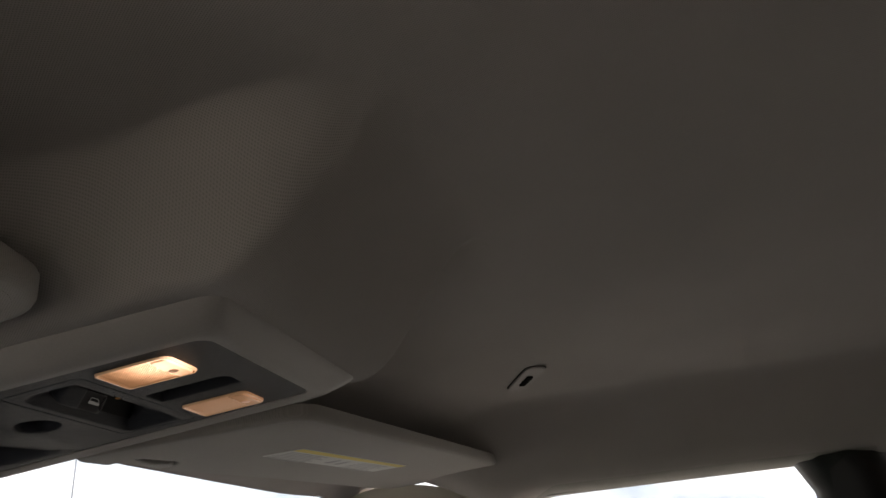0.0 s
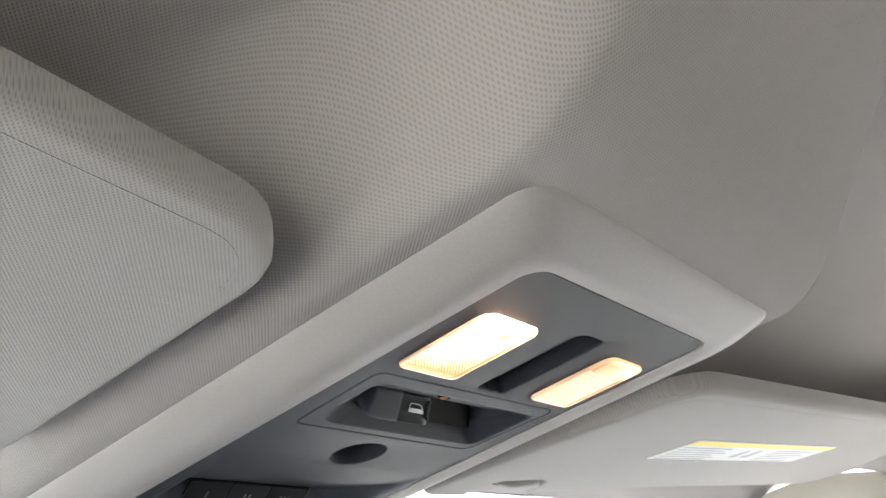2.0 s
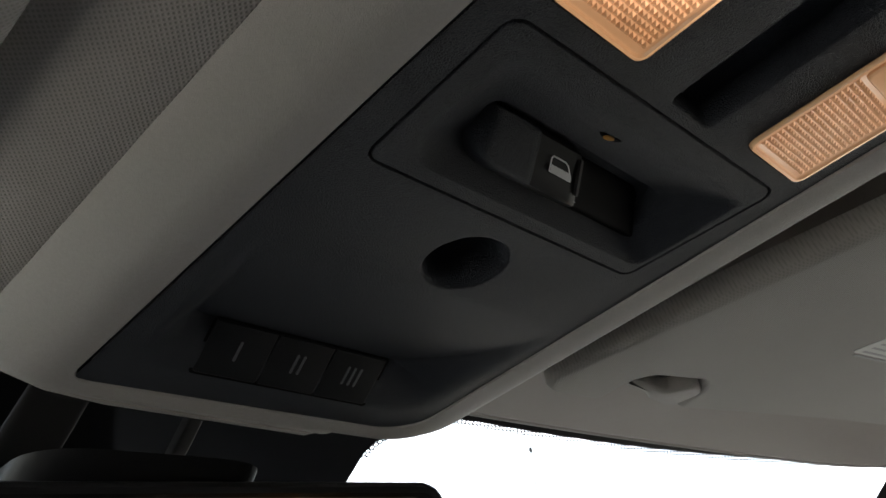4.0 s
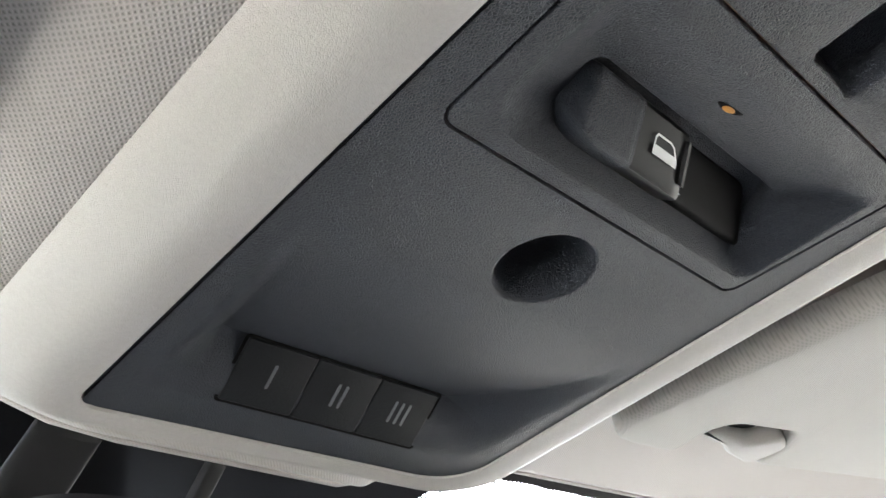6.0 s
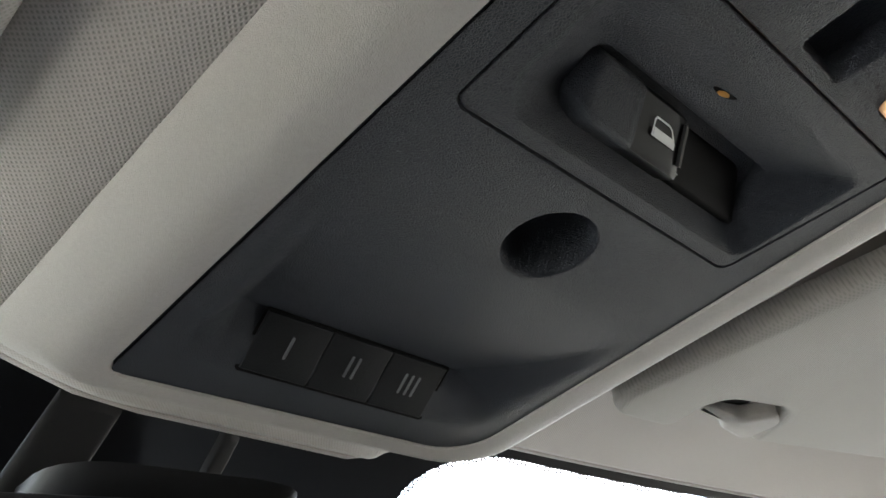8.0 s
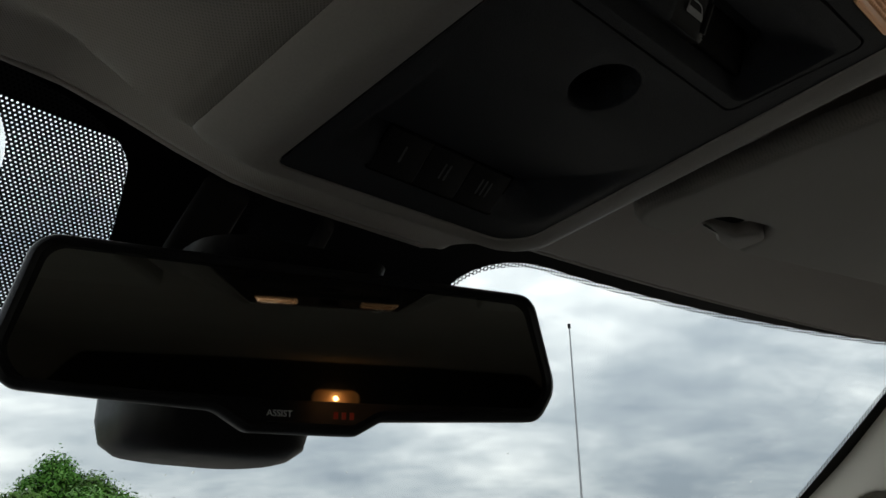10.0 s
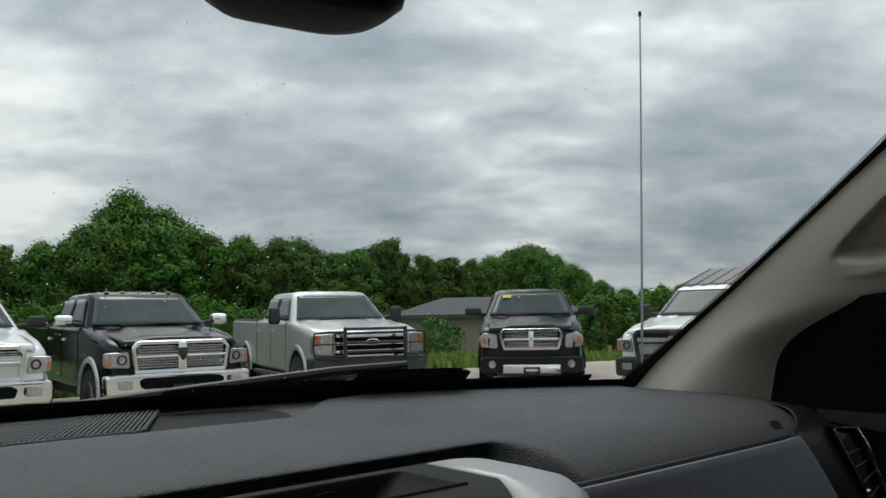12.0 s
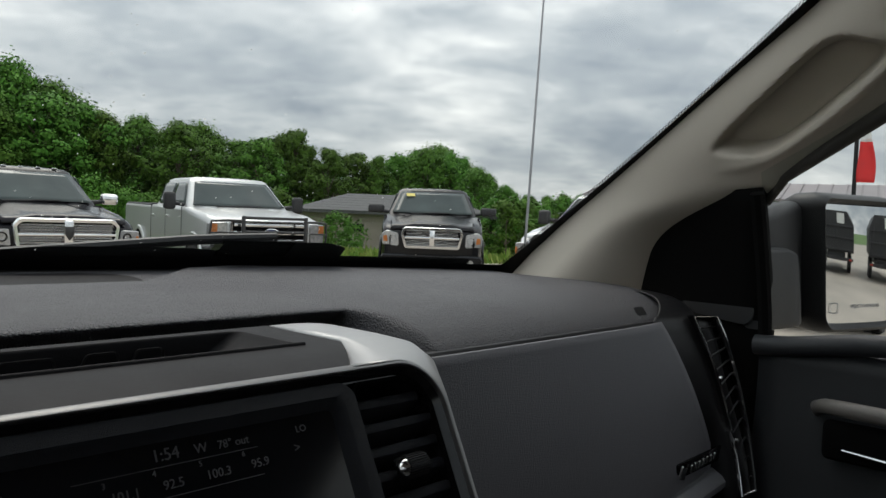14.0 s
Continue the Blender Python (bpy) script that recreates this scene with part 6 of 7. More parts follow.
def plant(proto, az, dist, top_deg, base_h, first):
    x, y = EYE[0] + dist * math.sin(radians(az)), EYE[1] + dist * math.cos(radians(az))
    gz = ground_z(x, y)
    h = max(1.2, dist * math.tan(radians(top_deg)) + EYE[2] - gz)
    s = h / base_h
    w = s * rnd.uniform(0.85, 1.2) if s < 1.15 else s * 0.9
    m = Matrix.LocRotScale((x, y, gz - 0.05), Euler((0, 0, rnd.random() * 6.28)), (w, w, s))
    if first:
        proto.matrix_basis = m
        return proto
    c = copy_thing(proto, Matrix.Identity(4))
    c.matrix_basis = m
    return c


used = set()
jobs = []
az = -32.0
while az < 52:
    jobs.append((rnd.randrange(5), az + rnd.uniform(-0.5, 0.5), rnd.uniform(49, 55), rnd.uniform(0.86, 1.0)))
    az += rnd.uniform(1.5, 2.3)
az = -32.0
while az < 50:
    jobs.append((rnd.randrange(5), az, rnd.uniform(58, 66), rnd.uniform(0.80, 0.93)))
    az += rnd.uniform(1.8, 2.6)
jobs += [(1, 18.6, 53, 1.02), (3, 20.8, 54, 0.98), (2, 36.5, 52, 1.0), (4, 46.6, 56, 1.0), (0, 44.9, 57, 0.98), (2, 48.2, 56, 0.98)]
for k, a, d, f in jobs:
    plant(protos[k], a, d, crest(a) * f, 8.0, k not in used)
    used.add(k)
az = 50.0
while az < 78:
    plant(protos[rnd.randrange(5)], az, rnd.uniform(75, 90), crest(az) * rnd.uniform(0.8, 1.05), 8.0, False)
    az += rnd.uniform(1.1, 1.8)
used = set()
az = -30.0
while az < 62:
    k = rnd.randrange(3)
    lo = 0.2 if 36 < az < 45 else 1.0
    d = rnd.uniform(41, 47) if not 36 < az < 45 else rnd.uniform(44.5, 50)
    plant(shrubs[k], az, d, rnd.uniform(0.3, 1.6) * lo, 2.6, k not in used)
    used.add(k)
    az += rnd.uniform(0.9, 1.5)
for a, d, t in ((37.0, 36, -1.3), (39.5, 31, -0.35), (40.3, 34, -1.7), (38.4, 30, -1.9), (50.6, 40, 1.1), (51.6, 38, 0.9), (53.0, 42, 1.0), (55, 40, 0.2), (48.8, 43, 0.9)):
    plant(shrubs[rnd.randrange(3)], a, d, t, 2.6, False)

# ---- low house behind the weeds ----
house = thing("house", (0, 0, 0), "low tan house with a grey shingled hip roof", "house")
M_WALL = material("tan_siding", (0.27, 0.235, 0.195), 0.85, vary=0.08, vscale=1.5, grain=0.05, gscale=20)
M_SHINGLE = material("grey_shingles", (0.085, 0.085, 0.085), 0.9, vary=0.15, vscale=2, grain=0.25, gscale=12, bump=0.4)
HW, HD = 4.6, 3.2
part("wall", box(-HW, -HD, 0, HW, HD, 2.35, 0.02, 1), M_WALL, house)
for k in range(11):
    part("board", box(-HW - 0.012, -HD - 0.022, 0.1 + k * 0.2, HW + 0.012, -HD - 0.004, 0.285 + k * 0.2, 0.006, 1), M_WALL, house)
bm = loft([[Vector(p) for p in ((-HW - 0.5, -HD - 0.5, 2.30), (HW + 0.5, -HD - 0.5, 2.30), (HW + 0.5, HD + 0.5, 2.30), (-HW - 0.5, HD + 0.5, 2.30))],
           [Vector(p) for p in ((-HW - 0.5, -HD - 0.5, 2.42), (HW + 0.5, -HD - 0.5, 2.42), (HW + 0.5, HD + 0.5, 2.42), (-HW - 0.5, HD + 0.5, 2.42))],
           [Vector(p) for p in ((-HW + 1.9, -0.05, 3.32), (HW - 1.9, -0.05, 3.32), (HW - 1.9, 0.05, 3.32), (-HW + 1.9, 0.05, 3.32))]])
roofp = part("roof", bm, M_SHINGLE, house, "grey shingled hip roof", smooth_all=False)
for k in range(7):
    t0, t1 = k / 7, (k + 1) / 7
    y0, z0 = mixv(-HD - 0.52, -0.06, t0), mixv(2.425, 3.33, t0)
    x0 = mixv(HW + 0.5, HW - 1.9, t1) - 0.03
    part("course", moved(box(-x0, 0, 0, x0, 0.50, 0.03, 0.006, 1), Matrix.Translation((0, y0, z0)) @ pose(0, 0, 0, 14.2, 0, 0)), M_SHINGLE, roofp)
for x in (-1.84, 2.2):
    win = part("window", box(x - 0.48, -HD - 0.05, 1.36, x + 0.48, -HD, 1.86, 0.01, 1), M_WALL, house, "small framed window with dark panes")
    part("pane", box(x - 0.40, -HD - 0.058, 1.42, x - 0.03, -HD - 0.05, 1.80), M_SCREEN, win)
    part("pane", box(x + 0.03, -HD - 0.058, 1.42, x + 0.40, -HD - 0.05, 1.80), M_SCREEN, win)
house.matrix_basis = pose(EYE[0] + 43 * math.sin(radians(43.7)), EYE[1] + 43 * math.cos(radians(43.7)), -0.95, 0, 0, -46)

# ---- long shed with a ribbed metal roof, and the flag on its pole ----
shed = thing("shed", (0, 0, 0), "long pale shed with a ribbed metal roof", "shed")
part("wall", box(-12, -4, 0, 12, 4, 3.40, 0.02, 1), material("pale_cladding", (0.5, 0.5, 0.48), 0.6, vary=0.06), shed)
M_TIN = material("weathered_metal_roof", (0.23, 0.20, 0.20), 0.45, metal=0.3, vary=0.12, vscale=0.6)
bm = loft([[Vector((a, b * 4.6, c)) for a in (-12.3, 12.3)] + [Vector((a, -b * 4.6, c)) for a in (12.3, -12.3)] if b else [Vector((-12.3, -0.1, c)), Vector((12.3, -0.1, c)), Vector((12.3, 0.1, c)), Vector((-12.3, 0.1, c))] for b, c in ((-1, 3.35), (-1, 3.45), (0, 4.34))])
shed_roof = part("roof", bm, M_TIN, shed, "weathered ribbed metal roof", smooth_all=False)
for k in range(40):
    x = -12.2 + k * 0.625
    part("rib", tube([(x, -4.62, 3.47), (x, -0.12, 4.36)], 0.035, 5), M_TIN, shed_roof)
shed.matrix_basis = pose(EYE[0] + 42 * math.sin(radians(75.0)), EYE[1] + 42 * math.cos(radians(75.0)), -0.72, 0, 0, -75)

flag = thing("flag", (EYE[0] + 15 * math.sin(radians(74)), EYE[1] + 15 * math.cos(radians(74)), 0), "red and white feather flag on a dark pole", "flag")
fx, fy = flag.matrix_basis.translation.x, flag.matrix_basis.translation.y
part("pole", tube([(fx, fy, 0), (fx + 0.01, fy, 3.5)], 0.035, 8), M_BLACK, flag)
side = Vector((math.cos(radians(74)), -math.sin(radians(74)), 0))
for z0, z1, col, nm in ((2.28, 2.95, (0.62, 0.03, 0.03), "red_panel"), (2.95, 3.45, (0.75, 0.75, 0.74), "white_panel")):
    bm = grid(lambda u, z: Vector((fx, fy, z)) + side * (u * (0.26 + 0.06 * math.sin((z - 2.2) * 4))) + Vector((0.03 * math.sin(u * 5 + z * 4), 0.03 * math.cos(u * 4 + z * 3), 0)), span(0.1, 1, 8), span(z0, z1, 8))
    solid(part(nm, bm, material(nm, col, 0.8, vary=0.06), flag), 0.004)


# ---- parked pickup trucks ----
M_TYRE = material("tyre_rubber", (0.022, 0.022, 0.022), 0.85, vary=0.15)
M_TGLASS = material("tinted_car_glass", (0.050, 0.064, 0.062), 0.08, spec=0.26, vary=0.2, vscale=2, rvary=0.02)
M_HEAD = material("headlamp_clear", (0.42, 0.42, 0.42), 0.14, metal=0.5, vary=0.25, vscale=25)
M_AMBER = material("amber_lens", (0.45, 0.15, 0.04), 0.25)
M_TRIMB = material("textured_black_trim", (0.02, 0.02, 0.021), 0.6, vary=0.15)
M_WHITEP = material("white_paint", (0.72, 0.73, 0.73), 0.22, coat=0.4, vary=0.01, rvary=0.01)
M_SILVERP = material("silver_paint", (0.47, 0.48, 0.475), 0.30, metal=0.25, coat=0.4, vary=0.012, rvary=0.01)
M_BLACKP = material("black_paint", (0.008, 0.008, 0.010), 0.14, spec=0.20, coat=0.0, vary=0.05, rvary=0.01)
M_CHAR = material("charcoal_paint", (0.009, 0.009, 0.010), 0.18, spec=0.25, coat=0.0, vary=0.05, rvary=0.01)


def section(w, z0, z1, rt, rb=0.06):
    return rounded([(-w, z0), (w, z0), (w, z1), (-w, z1)], [rb, rb, rt, rt], 5)


def make_truck(paint, label, style):
    t = thing("pickup_truck", (0, 0, 0), label, "truck", "row of parked trucks")
    st = [(0.14, 0.80, 0.62, 1.07, 0.10), (0.18, 0.90, 0.56, 1.12, 0.12), (0.32, 0.965, 0.52, 1.19, 0.13), (0.70, 0.995, 0.52, 1.28, 0.12), (1.25, 1.0, 0.52, 1.36, 0.10), (1.45, 1.0, 0.52, 1.395, 0.07), (3.60, 1.0, 0.52, 1.42, 0.05), (3.66, 1.0, 0.54, 1.40, 0.05), (5.75, 0.99, 0.58, 1.42, 0.05), (5.82, 0.96, 0.62, 1.40, 0.05)]
    if style == "ford":
        st = [(y, w, z0, z1 + 0.09 * max(0.0, 1 - y / 1.35), r) for y, w, z0, z1, r in st]
    body = part("body", loft([[Vector((a, y, b)) for a, b in section(w, z0, z1, r)] for y, w, z0, z1, r in st]), paint, t, angle=40)
    part("shut_line", box(-1.004, 3.615, 0.6, 1.004, 3.635, 1.405), M_GAP, body)
    for y in (1.62, 2.62):
        for s in (-1, 1):
            part("shut_line", box(s * 1.0 - 0.004, y, 0.62, s * 1.0 + 0.004, y + 0.012, 1.39), M_GAP, body)
            part("handle", box(s * 1.0 - 0.03, y + 0.78, 1.20, s * 1.0 + 0.03, y + 0.94, 1.245, 0.012, 2), M_CHROME if style in ("ram", "ramw") else paint, body)
    part("underbody", box(-0.80, 0.35, 0.34, 0.80, 5.6, 0.62, 0.03, 1), M_TRIMB, body)
    # bonnet with a raised middle
    hz = {"dodge": -0.02, "ford": 0.0}.get(style, 0.0)

    def hood(u, v):
        x = (u * 2 - 1) * mixv(0.80, 0.86, v)
        y = mixv(0.15, 1.46, v)
        z = mixv(1.205 + hz, 1.375, v ** 0.85) + 0.030 * smooth((0.55 - abs(x)) / 0.18) + 0.02 * (1 - (abs(x) / 0.86) ** 2) - 0.05 * (1 - smooth(v / 0.07))
        return Vector((x, y, z))

    solid(part("bonnet", grid(hood, span(0, 1, 24), span(0, 1, 18)), paint, t, "", 60), 0.02)
    # cab above the belt line
    lp0 = rounded([(-0.93, 1.50), (-0.62, 1.40), (0, 1.36), (0.62, 1.40), (0.93, 1.50), (0.95, 3.58), (-0.95, 3.58)], [0.10, 0.5, 1.5, 0.5, 0.10, 0.1, 0.1], 5)
    lp1 = rounded([(-0.725, 2.13), (-0.48, 2.06), (0, 2.03), (0.48, 2.06), (0.725, 2.13), (0.745, 3.40), (-0.745, 3.40)], [0.10, 0.4, 1.2, 0.4, 0.10, 0.12, 0.12], 5)
    lpm = [(mixv(a[0], b[0], 0.86), mixv(a[1], b[1], 0.86)) for a, b in zip(lp0, lp1)]
    cab = part("cab", loft([[Vector((a, b, 1.36)) for a, b in lp0], [Vector((a, b, 1.82)) for a, b in lpm], [Vector((a, b, 1.895)) for a, b in lp1], [Vector((a * 0.95, b, 1.932)) for a, b in inset(lp1, 0.05)], [Vector((a, b, 1.955)) for a, b in inset(lp1, 0.28)]]), paint, t, angle=35)

    def wind(u, v):
        x = (u * 2 - 1) * mixv(0.835, 0.665, v)
        y = mixv(1.455, 1.975, v) + mixv(0.092, 0.075, v) * (2 * u - 1) ** 2
        return Vector((x, y - 0.022, mixv(1.425, 1.852, v) + 0.010))

    solid(part("windscreen", grid(wind, span(0, 1, 14), span(0, 1, 10)), M_TGLASS, t, "sky-reflecting windscreen", 60), 0.006, 1)
    for s in (-1, 1):
        for y0, y1 in ((1.74, 2.62), (2.69, 3.46)):
            def side(u, v, y0=y0, y1=y1, s=s):
                lean = 0.36 * v if y0 < 2 else 0
                y = mixv(y0 + lean, y1, u)
                return Vector((s * (mixv(0.903, 0.768, v) + 0.010), y, mixv(1.440, 1.835, v)))
            solid(part("window", grid(side, span(0, 1, 8), span(0, 1, 6)), M_TGLASS, t, "dark side window", 60), 0.006, 0)
        part("wiper", tube([(s * 0.1 - 0.35, 1.43, 1.425), (s * 0.1 + 0.25, 1.43, 1.455)], 0.012, 6), M_TRIMB, t)
        # mirrors
        mz = 1.50
        cap = M_CHROME if style in ("ram",) else M_TRIMB
        mw, mh = {"dodge": (0.17, 0.085), "ford": (0.10, 0.15), "ramw": (0.11, 0.13)}.get(style, (0.13, 0.085))
        part("mirror", box(s * 1.18 - mw, 1.66, mz - mh, s * 1.18 + mw, 1.80, mz + mh, 0.05, 4), cap, t, "door mirror")
        part("mirror_arm", tube([(s * 0.92, 1.78, 1.44), (s * 1.08, 1.74, 1.46)], 0.035, 8), M_TRIMB, t)
        # wheels
        for y in (0.95, 4.55):
            for rr, col, nm in ((0.475, M_GAP, "arch"),):
                part(nm, loft([[Vector((x, y + rr * math.cos(a), 0.44 + rr * math.sin(a))) for a in (2 * math.pi * q / 28 for q in range(28))] for x in (s * 0.90, s * 1.006)]), col, body)
            part("flare", loft([[Vector((s * x, y + r2 * math.cos(a), 0.44 + r2 * math.sin(a))) for x, r2 in ((1.0, 0.475), (1.03, 0.485), (1.03, 0.545), (1.0, 0.565))] for a in (math.pi * q / 20 for q in range(21))], True, True), M_SILVERP if style == "ram" else paint, body)
            prof = [(0.76, 0.24), (0.76, 0.37), (0.79, 0.415), (0.98, 0.415), (1.02, 0.385), (1.02, 0.25)]
            wh = part("tyre", loft([[Vector((s * x, y + r2 * math.cos(a), 0.415 + r2 * math.sin(a))) for a in (2 * math.pi * q / 32 for q in range(32))] for x, r2 in prof], True, True), M_TYRE, t, "black treaded tyre", 30)
            part("rim", loft([[Vector((s * x, y + r2 * math.cos(a), 0.415 + r2 * math.sin(a))) for a in (2 * math.pi * q / 24 for q in range(24))] for x, r2 in ((1.005, 0.25), (1.022, 0.245), (0.99, 0.20), (1.0, 0.09), (1.02, 0.08), (1.02, 0.02))], True, True), M_CHROME, wh, "bright wheel rim", 30)
    # bed rim and tailgate seam
    part("bed_rail", tube([(-0.93, 3.75, 1.405), (-0.93, 5.78, 1.425), (0.93, 5.78, 1.425), (0.93, 3.75, 1.405)], 0.03, 6), M_TRIMB, body)
    front(t, paint, style)
    # each make carries its face at its own height
    rise = {"ford": {"grille": 0.10, "headlamp": 0.10, "bumper": 0.08, "brush_guard": 0.10},
            "dodge": {"grille": 0.03, "headlamp": 0.02, "bumper": -0.07, "front_plate": -0.13}}.get(style, {"grille": 0.055, "headlamp": 0.045, "bumper": 0.02, "front_plate": 0.01})
    for ob in t.children:
        up = rise.get(ob.name.split(".")[0], 0.0)
        if up:
            ob.matrix_basis = Matrix.Translation((0, 0, up))
    return t


def yz(y):
    return lambda a, b, h: Vector((a, y - h, b))


def front(t, paint, style):
    """Grille, lamps and bumper in each make's manner."""
    if style in ("ram", "ramk", "ramw"):
        chrome = M_TRIMB if style == "ramw" else M_CHROME
        lp = rounded([(-0.64, 0.720), (0.64, 0.720), (0.69, 1.075), (0.60, 1.165), (-0.60, 1.165), (-0.69, 1.075)], [0.05, 0.05, 0.06, 0.09, 0.09, 0.06], 4)
        gp = yz(0.13)
        gr = part("grille", rings([(lp, -0.04), (lp, 0.03), (inset(lp, 0.012), 0.05), (inset(lp, 0.052), 0.045), (inset(lp, 0.060), 0.0), (inset(lp, 0.066), -0.03)], gp, False, True), chrome, t, "broad crossed grille", 40)
        ins = rounded([(-0.565, 0.785), (0.565, 0.785), (0.615, 1.06), (0.56, 1.102), (-0.56, 1.102), (-0.615, 1.06)], 0.03, 3)
        part("insert", rings([(ins, -0.02)], gp, False, True), M_GAP, gr)
        bm = bmesh.new()
        for j in range(9):
            for i in range(34):
                x = -0.60 + i * 0.036 + (0.018 if j % 2 else 0)
                z = 0.805 + j * 0.034
                if abs(x) > 0.59:
                    continue
                tube([(x - 0.013, 0.137, z), (x, 0.132, z + 0.010), (x + 0.013, 0.137, z)], 0.0042, 4, bm)
                tube([(x - 0.013, 0.137, z), (x, 0.132, z - 0.010), (x + 0.013, 0.137, z)], 0.0042, 4, bm)
        part("honeycomb", bm, M_CHROME if style != "ramw" else M_TRIMB, gr)["kind"] = "stuff"
        part("cross_bar", box(-0.63, 0.080, 0.930, 0.63, 0.14, 0.965, 0.012, 2), chrome, gr)
        part("centre_bar", box(-0.062, 0.060, 0.755, 0.062, 0.14, 1.145, 0.025, 3), chrome, gr)
        sh = rounded([(-0.06, 1.06), (0.06, 1.06), (0.055, 0.95), (0.0, 0.87), (-0.055, 0.95)], 0.012, 3)
        part("emblem", rings([(sh, 0.06), (sh, 0.085), (inset(sh, 0.012), 0.092)], gp, False, True), M_SILVERP if style == "ramw" else M_TRIMB, gr, "plain shield emblem")
        for s in (-1, 1):
            h = rounded([(s * 0.690, 0.81), (s * 0.995, 0.825), (s * 0.995, 1.02), (s * 0.715, 1.03)], 0.03, 3)
            curve = lambda a, b, k, s=s: Vector((a, 0.155 - k + 0.38 * max(0, abs(a) - 0.72) ** 1.4, b))
            hl = part("headlamp", rings([(h, -0.10), (h, 0.03), (inset(h, 0.012), 0.045)], curve, False, True), M_HEAD, t, "clear headlamp", 40)
            part("lens_ring", rings([(circle(s * 0.800, 0.925, 0.066, 18), 0.04), (circle(s * 0.800, 0.925, 0.062, 18), 0.06), (circle(s * 0.800, 0.925, 0.046, 18), 0.058), (circle(s * 0.800, 0.925, 0.042, 18), 0.03)], curve, False, True), M_GLOSSB, hl)
            part("turn_lamp", rings([(rounded([(s * 0.935, 0.835), (s * 0.980, 0.84), (s * 0.980, 0.95), (s * 0.94, 0.95)], 0.015, 3), 0.048)], curve, False, True), M_AMBER, hl, "amber turn lamp")
        bl = rounded([(-1.0, 0.46), (1.0, 0.46), (1.01, 0.74), (0.86, 0.765), (-0.86, 0.765), (-1.01, 0.74)], 0.06, 4)
        bc = lambda a, b, k: Vector((a, 0.06 - k + 0.22 * max(0, abs(a) - 0.45) ** 1.6, b))
        bp = part("bumper", rings([(bl, -0.16), (bl, 0.02), (inset(bl, 0.02), 0.05), (inset(bl, 0.05), 0.055)], bc, False, True), M_CHROME if style != "ramw" else M_TRIMB, t, "broad bumper", 40)
        op = rounded([(-0.55, 0.555), (0.55, 0.555), (0.58, 0.66), (0.50, 0.70), (-0.50, 0.70), (-0.58, 0.66)], 0.03, 4)
        part("opening", rings([(op, 0.05), (inset(op, 0.01), 0.062)], bc, False, True), M_GAP, bp)
        for s in (-1, 1):
            f = rounded(rect(s * 0.68, 0.56, s * 0.86, 0.67) if s > 0 else rect(-0.86, 0.56, -0.68, 0.67), 0.02, 3)
            part("fog_lamp", rings([(f, 0.045), (inset(f, 0.008), 0.062)], bc, False, True), M_HEAD, bp)
        for k in range(5):
            x = (k - 2) * 0.24
            part("roof_lamp", box(x - 0.034, 2.09, 1.928, x + 0.034, 2.15, 1.953, 0.009, 2), M_HEAD, t, "small clearance lamp")
        pl = 0.075
    elif style == "dodge":
        lp = rounded([(-0.53, 0.745), (0.53, 0.745), (0.605, 1.04), (0.53, 1.145), (-0.53, 1.145), (-0.605, 1.04)], [0.06, 0.06, 0.06, 0.08, 0.08, 0.06], 4)
        gp = yz(0.12)
        gr = part("grille", rings([(lp, -0.04), (lp, 0.03), (inset(lp, 0.01), 0.045), (inset(lp, 0.055), 0.045), (inset(lp, 0.065), 0.0)], gp), M_CHROME, t, "chrome cross grille with bars", 40)
        part("insert", rings([(inset(lp, 0.06), -0.01)], gp, False, True), M_GAP, gr)
        for k in range(11):
            z = 0.812 + k * 0.026
            part("bar", box(-0.50, 0.10, z, 0.50, 0.12, z + 0.009, 0.003, 1), M_CHROME if k % 2 else M_SILVERP, gr)
        part("cross_bar", box(-0.52, 0.075, 0.930, 0.52, 0.12, 0.970, 0.01, 2), M_CHROME, gr)
        part("centre_bar", box(-0.05, 0.07, 0.80, 0.05, 0.12, 1.095, 0.012, 2), M_CHROME, gr)
        for s in (-1, 1):
            h = rounded([(s * 0.625, 0.785), (s * 0.955, 0.82), (s * 0.975, 1.01), (s * 0.88, 1.085), (s * 0.645, 1.04)], 0.05, 4)
            curve = lambda a, b, k: Vector((a, 0.16 - k + 0.38 * max(0, abs(a) - 0.68) ** 1.4, b))
            hl = part("headlamp", rings([(h, -0.10), (h, 0.03), (inset(h, 0.012), 0.045)], curve, False, True), M_HEAD, t, "clear headlamp", 40)
            part("lens_ring", rings([(circle(s * 0.74, 0.92, 0.07, 18), 0.04), (circle(s * 0.74, 0.92, 0.062, 18), 0.056), (circle(s * 0.74, 0.92, 0.05, 18), 0.03)], curve, False, True), M_CHROME, hl)
            part("turn_lamp", rings([(rounded([(s * 0.85, 0.87), (s * 0.93, 0.88), (s * 0.93, 0.98), (s * 0.86, 0.99)], 0.012, 3), 0.05)], curve, False, True), M_AMBER, hl, "amber turn lamp")
        bl = rounded([(-0.97, 0.44), (0.97, 0.44), (0.98, 0.74), (-0.98, 0.74)], 0.07, 4)
        bc = lambda a, b, k: Vector((a, 0.07 - k + 0.25 * max(0, abs(a) - 0.5) ** 1.6, b))
        bp = part("bumper", rings([(bl, -0.16), (bl, 0.02), (inset(bl, 0.03), 0.05)], bc, False, True), paint, t, "black bumper", 40)
        br = rounded(rect(-0.54, 0.44, 0.54, 0.59), 0.02, 3)
        part("bright_bar", rings([(br, 0.04), (br, 0.062), (inset(br, 0.012), 0.07)], bc, False, True), M_CHROME, bp)
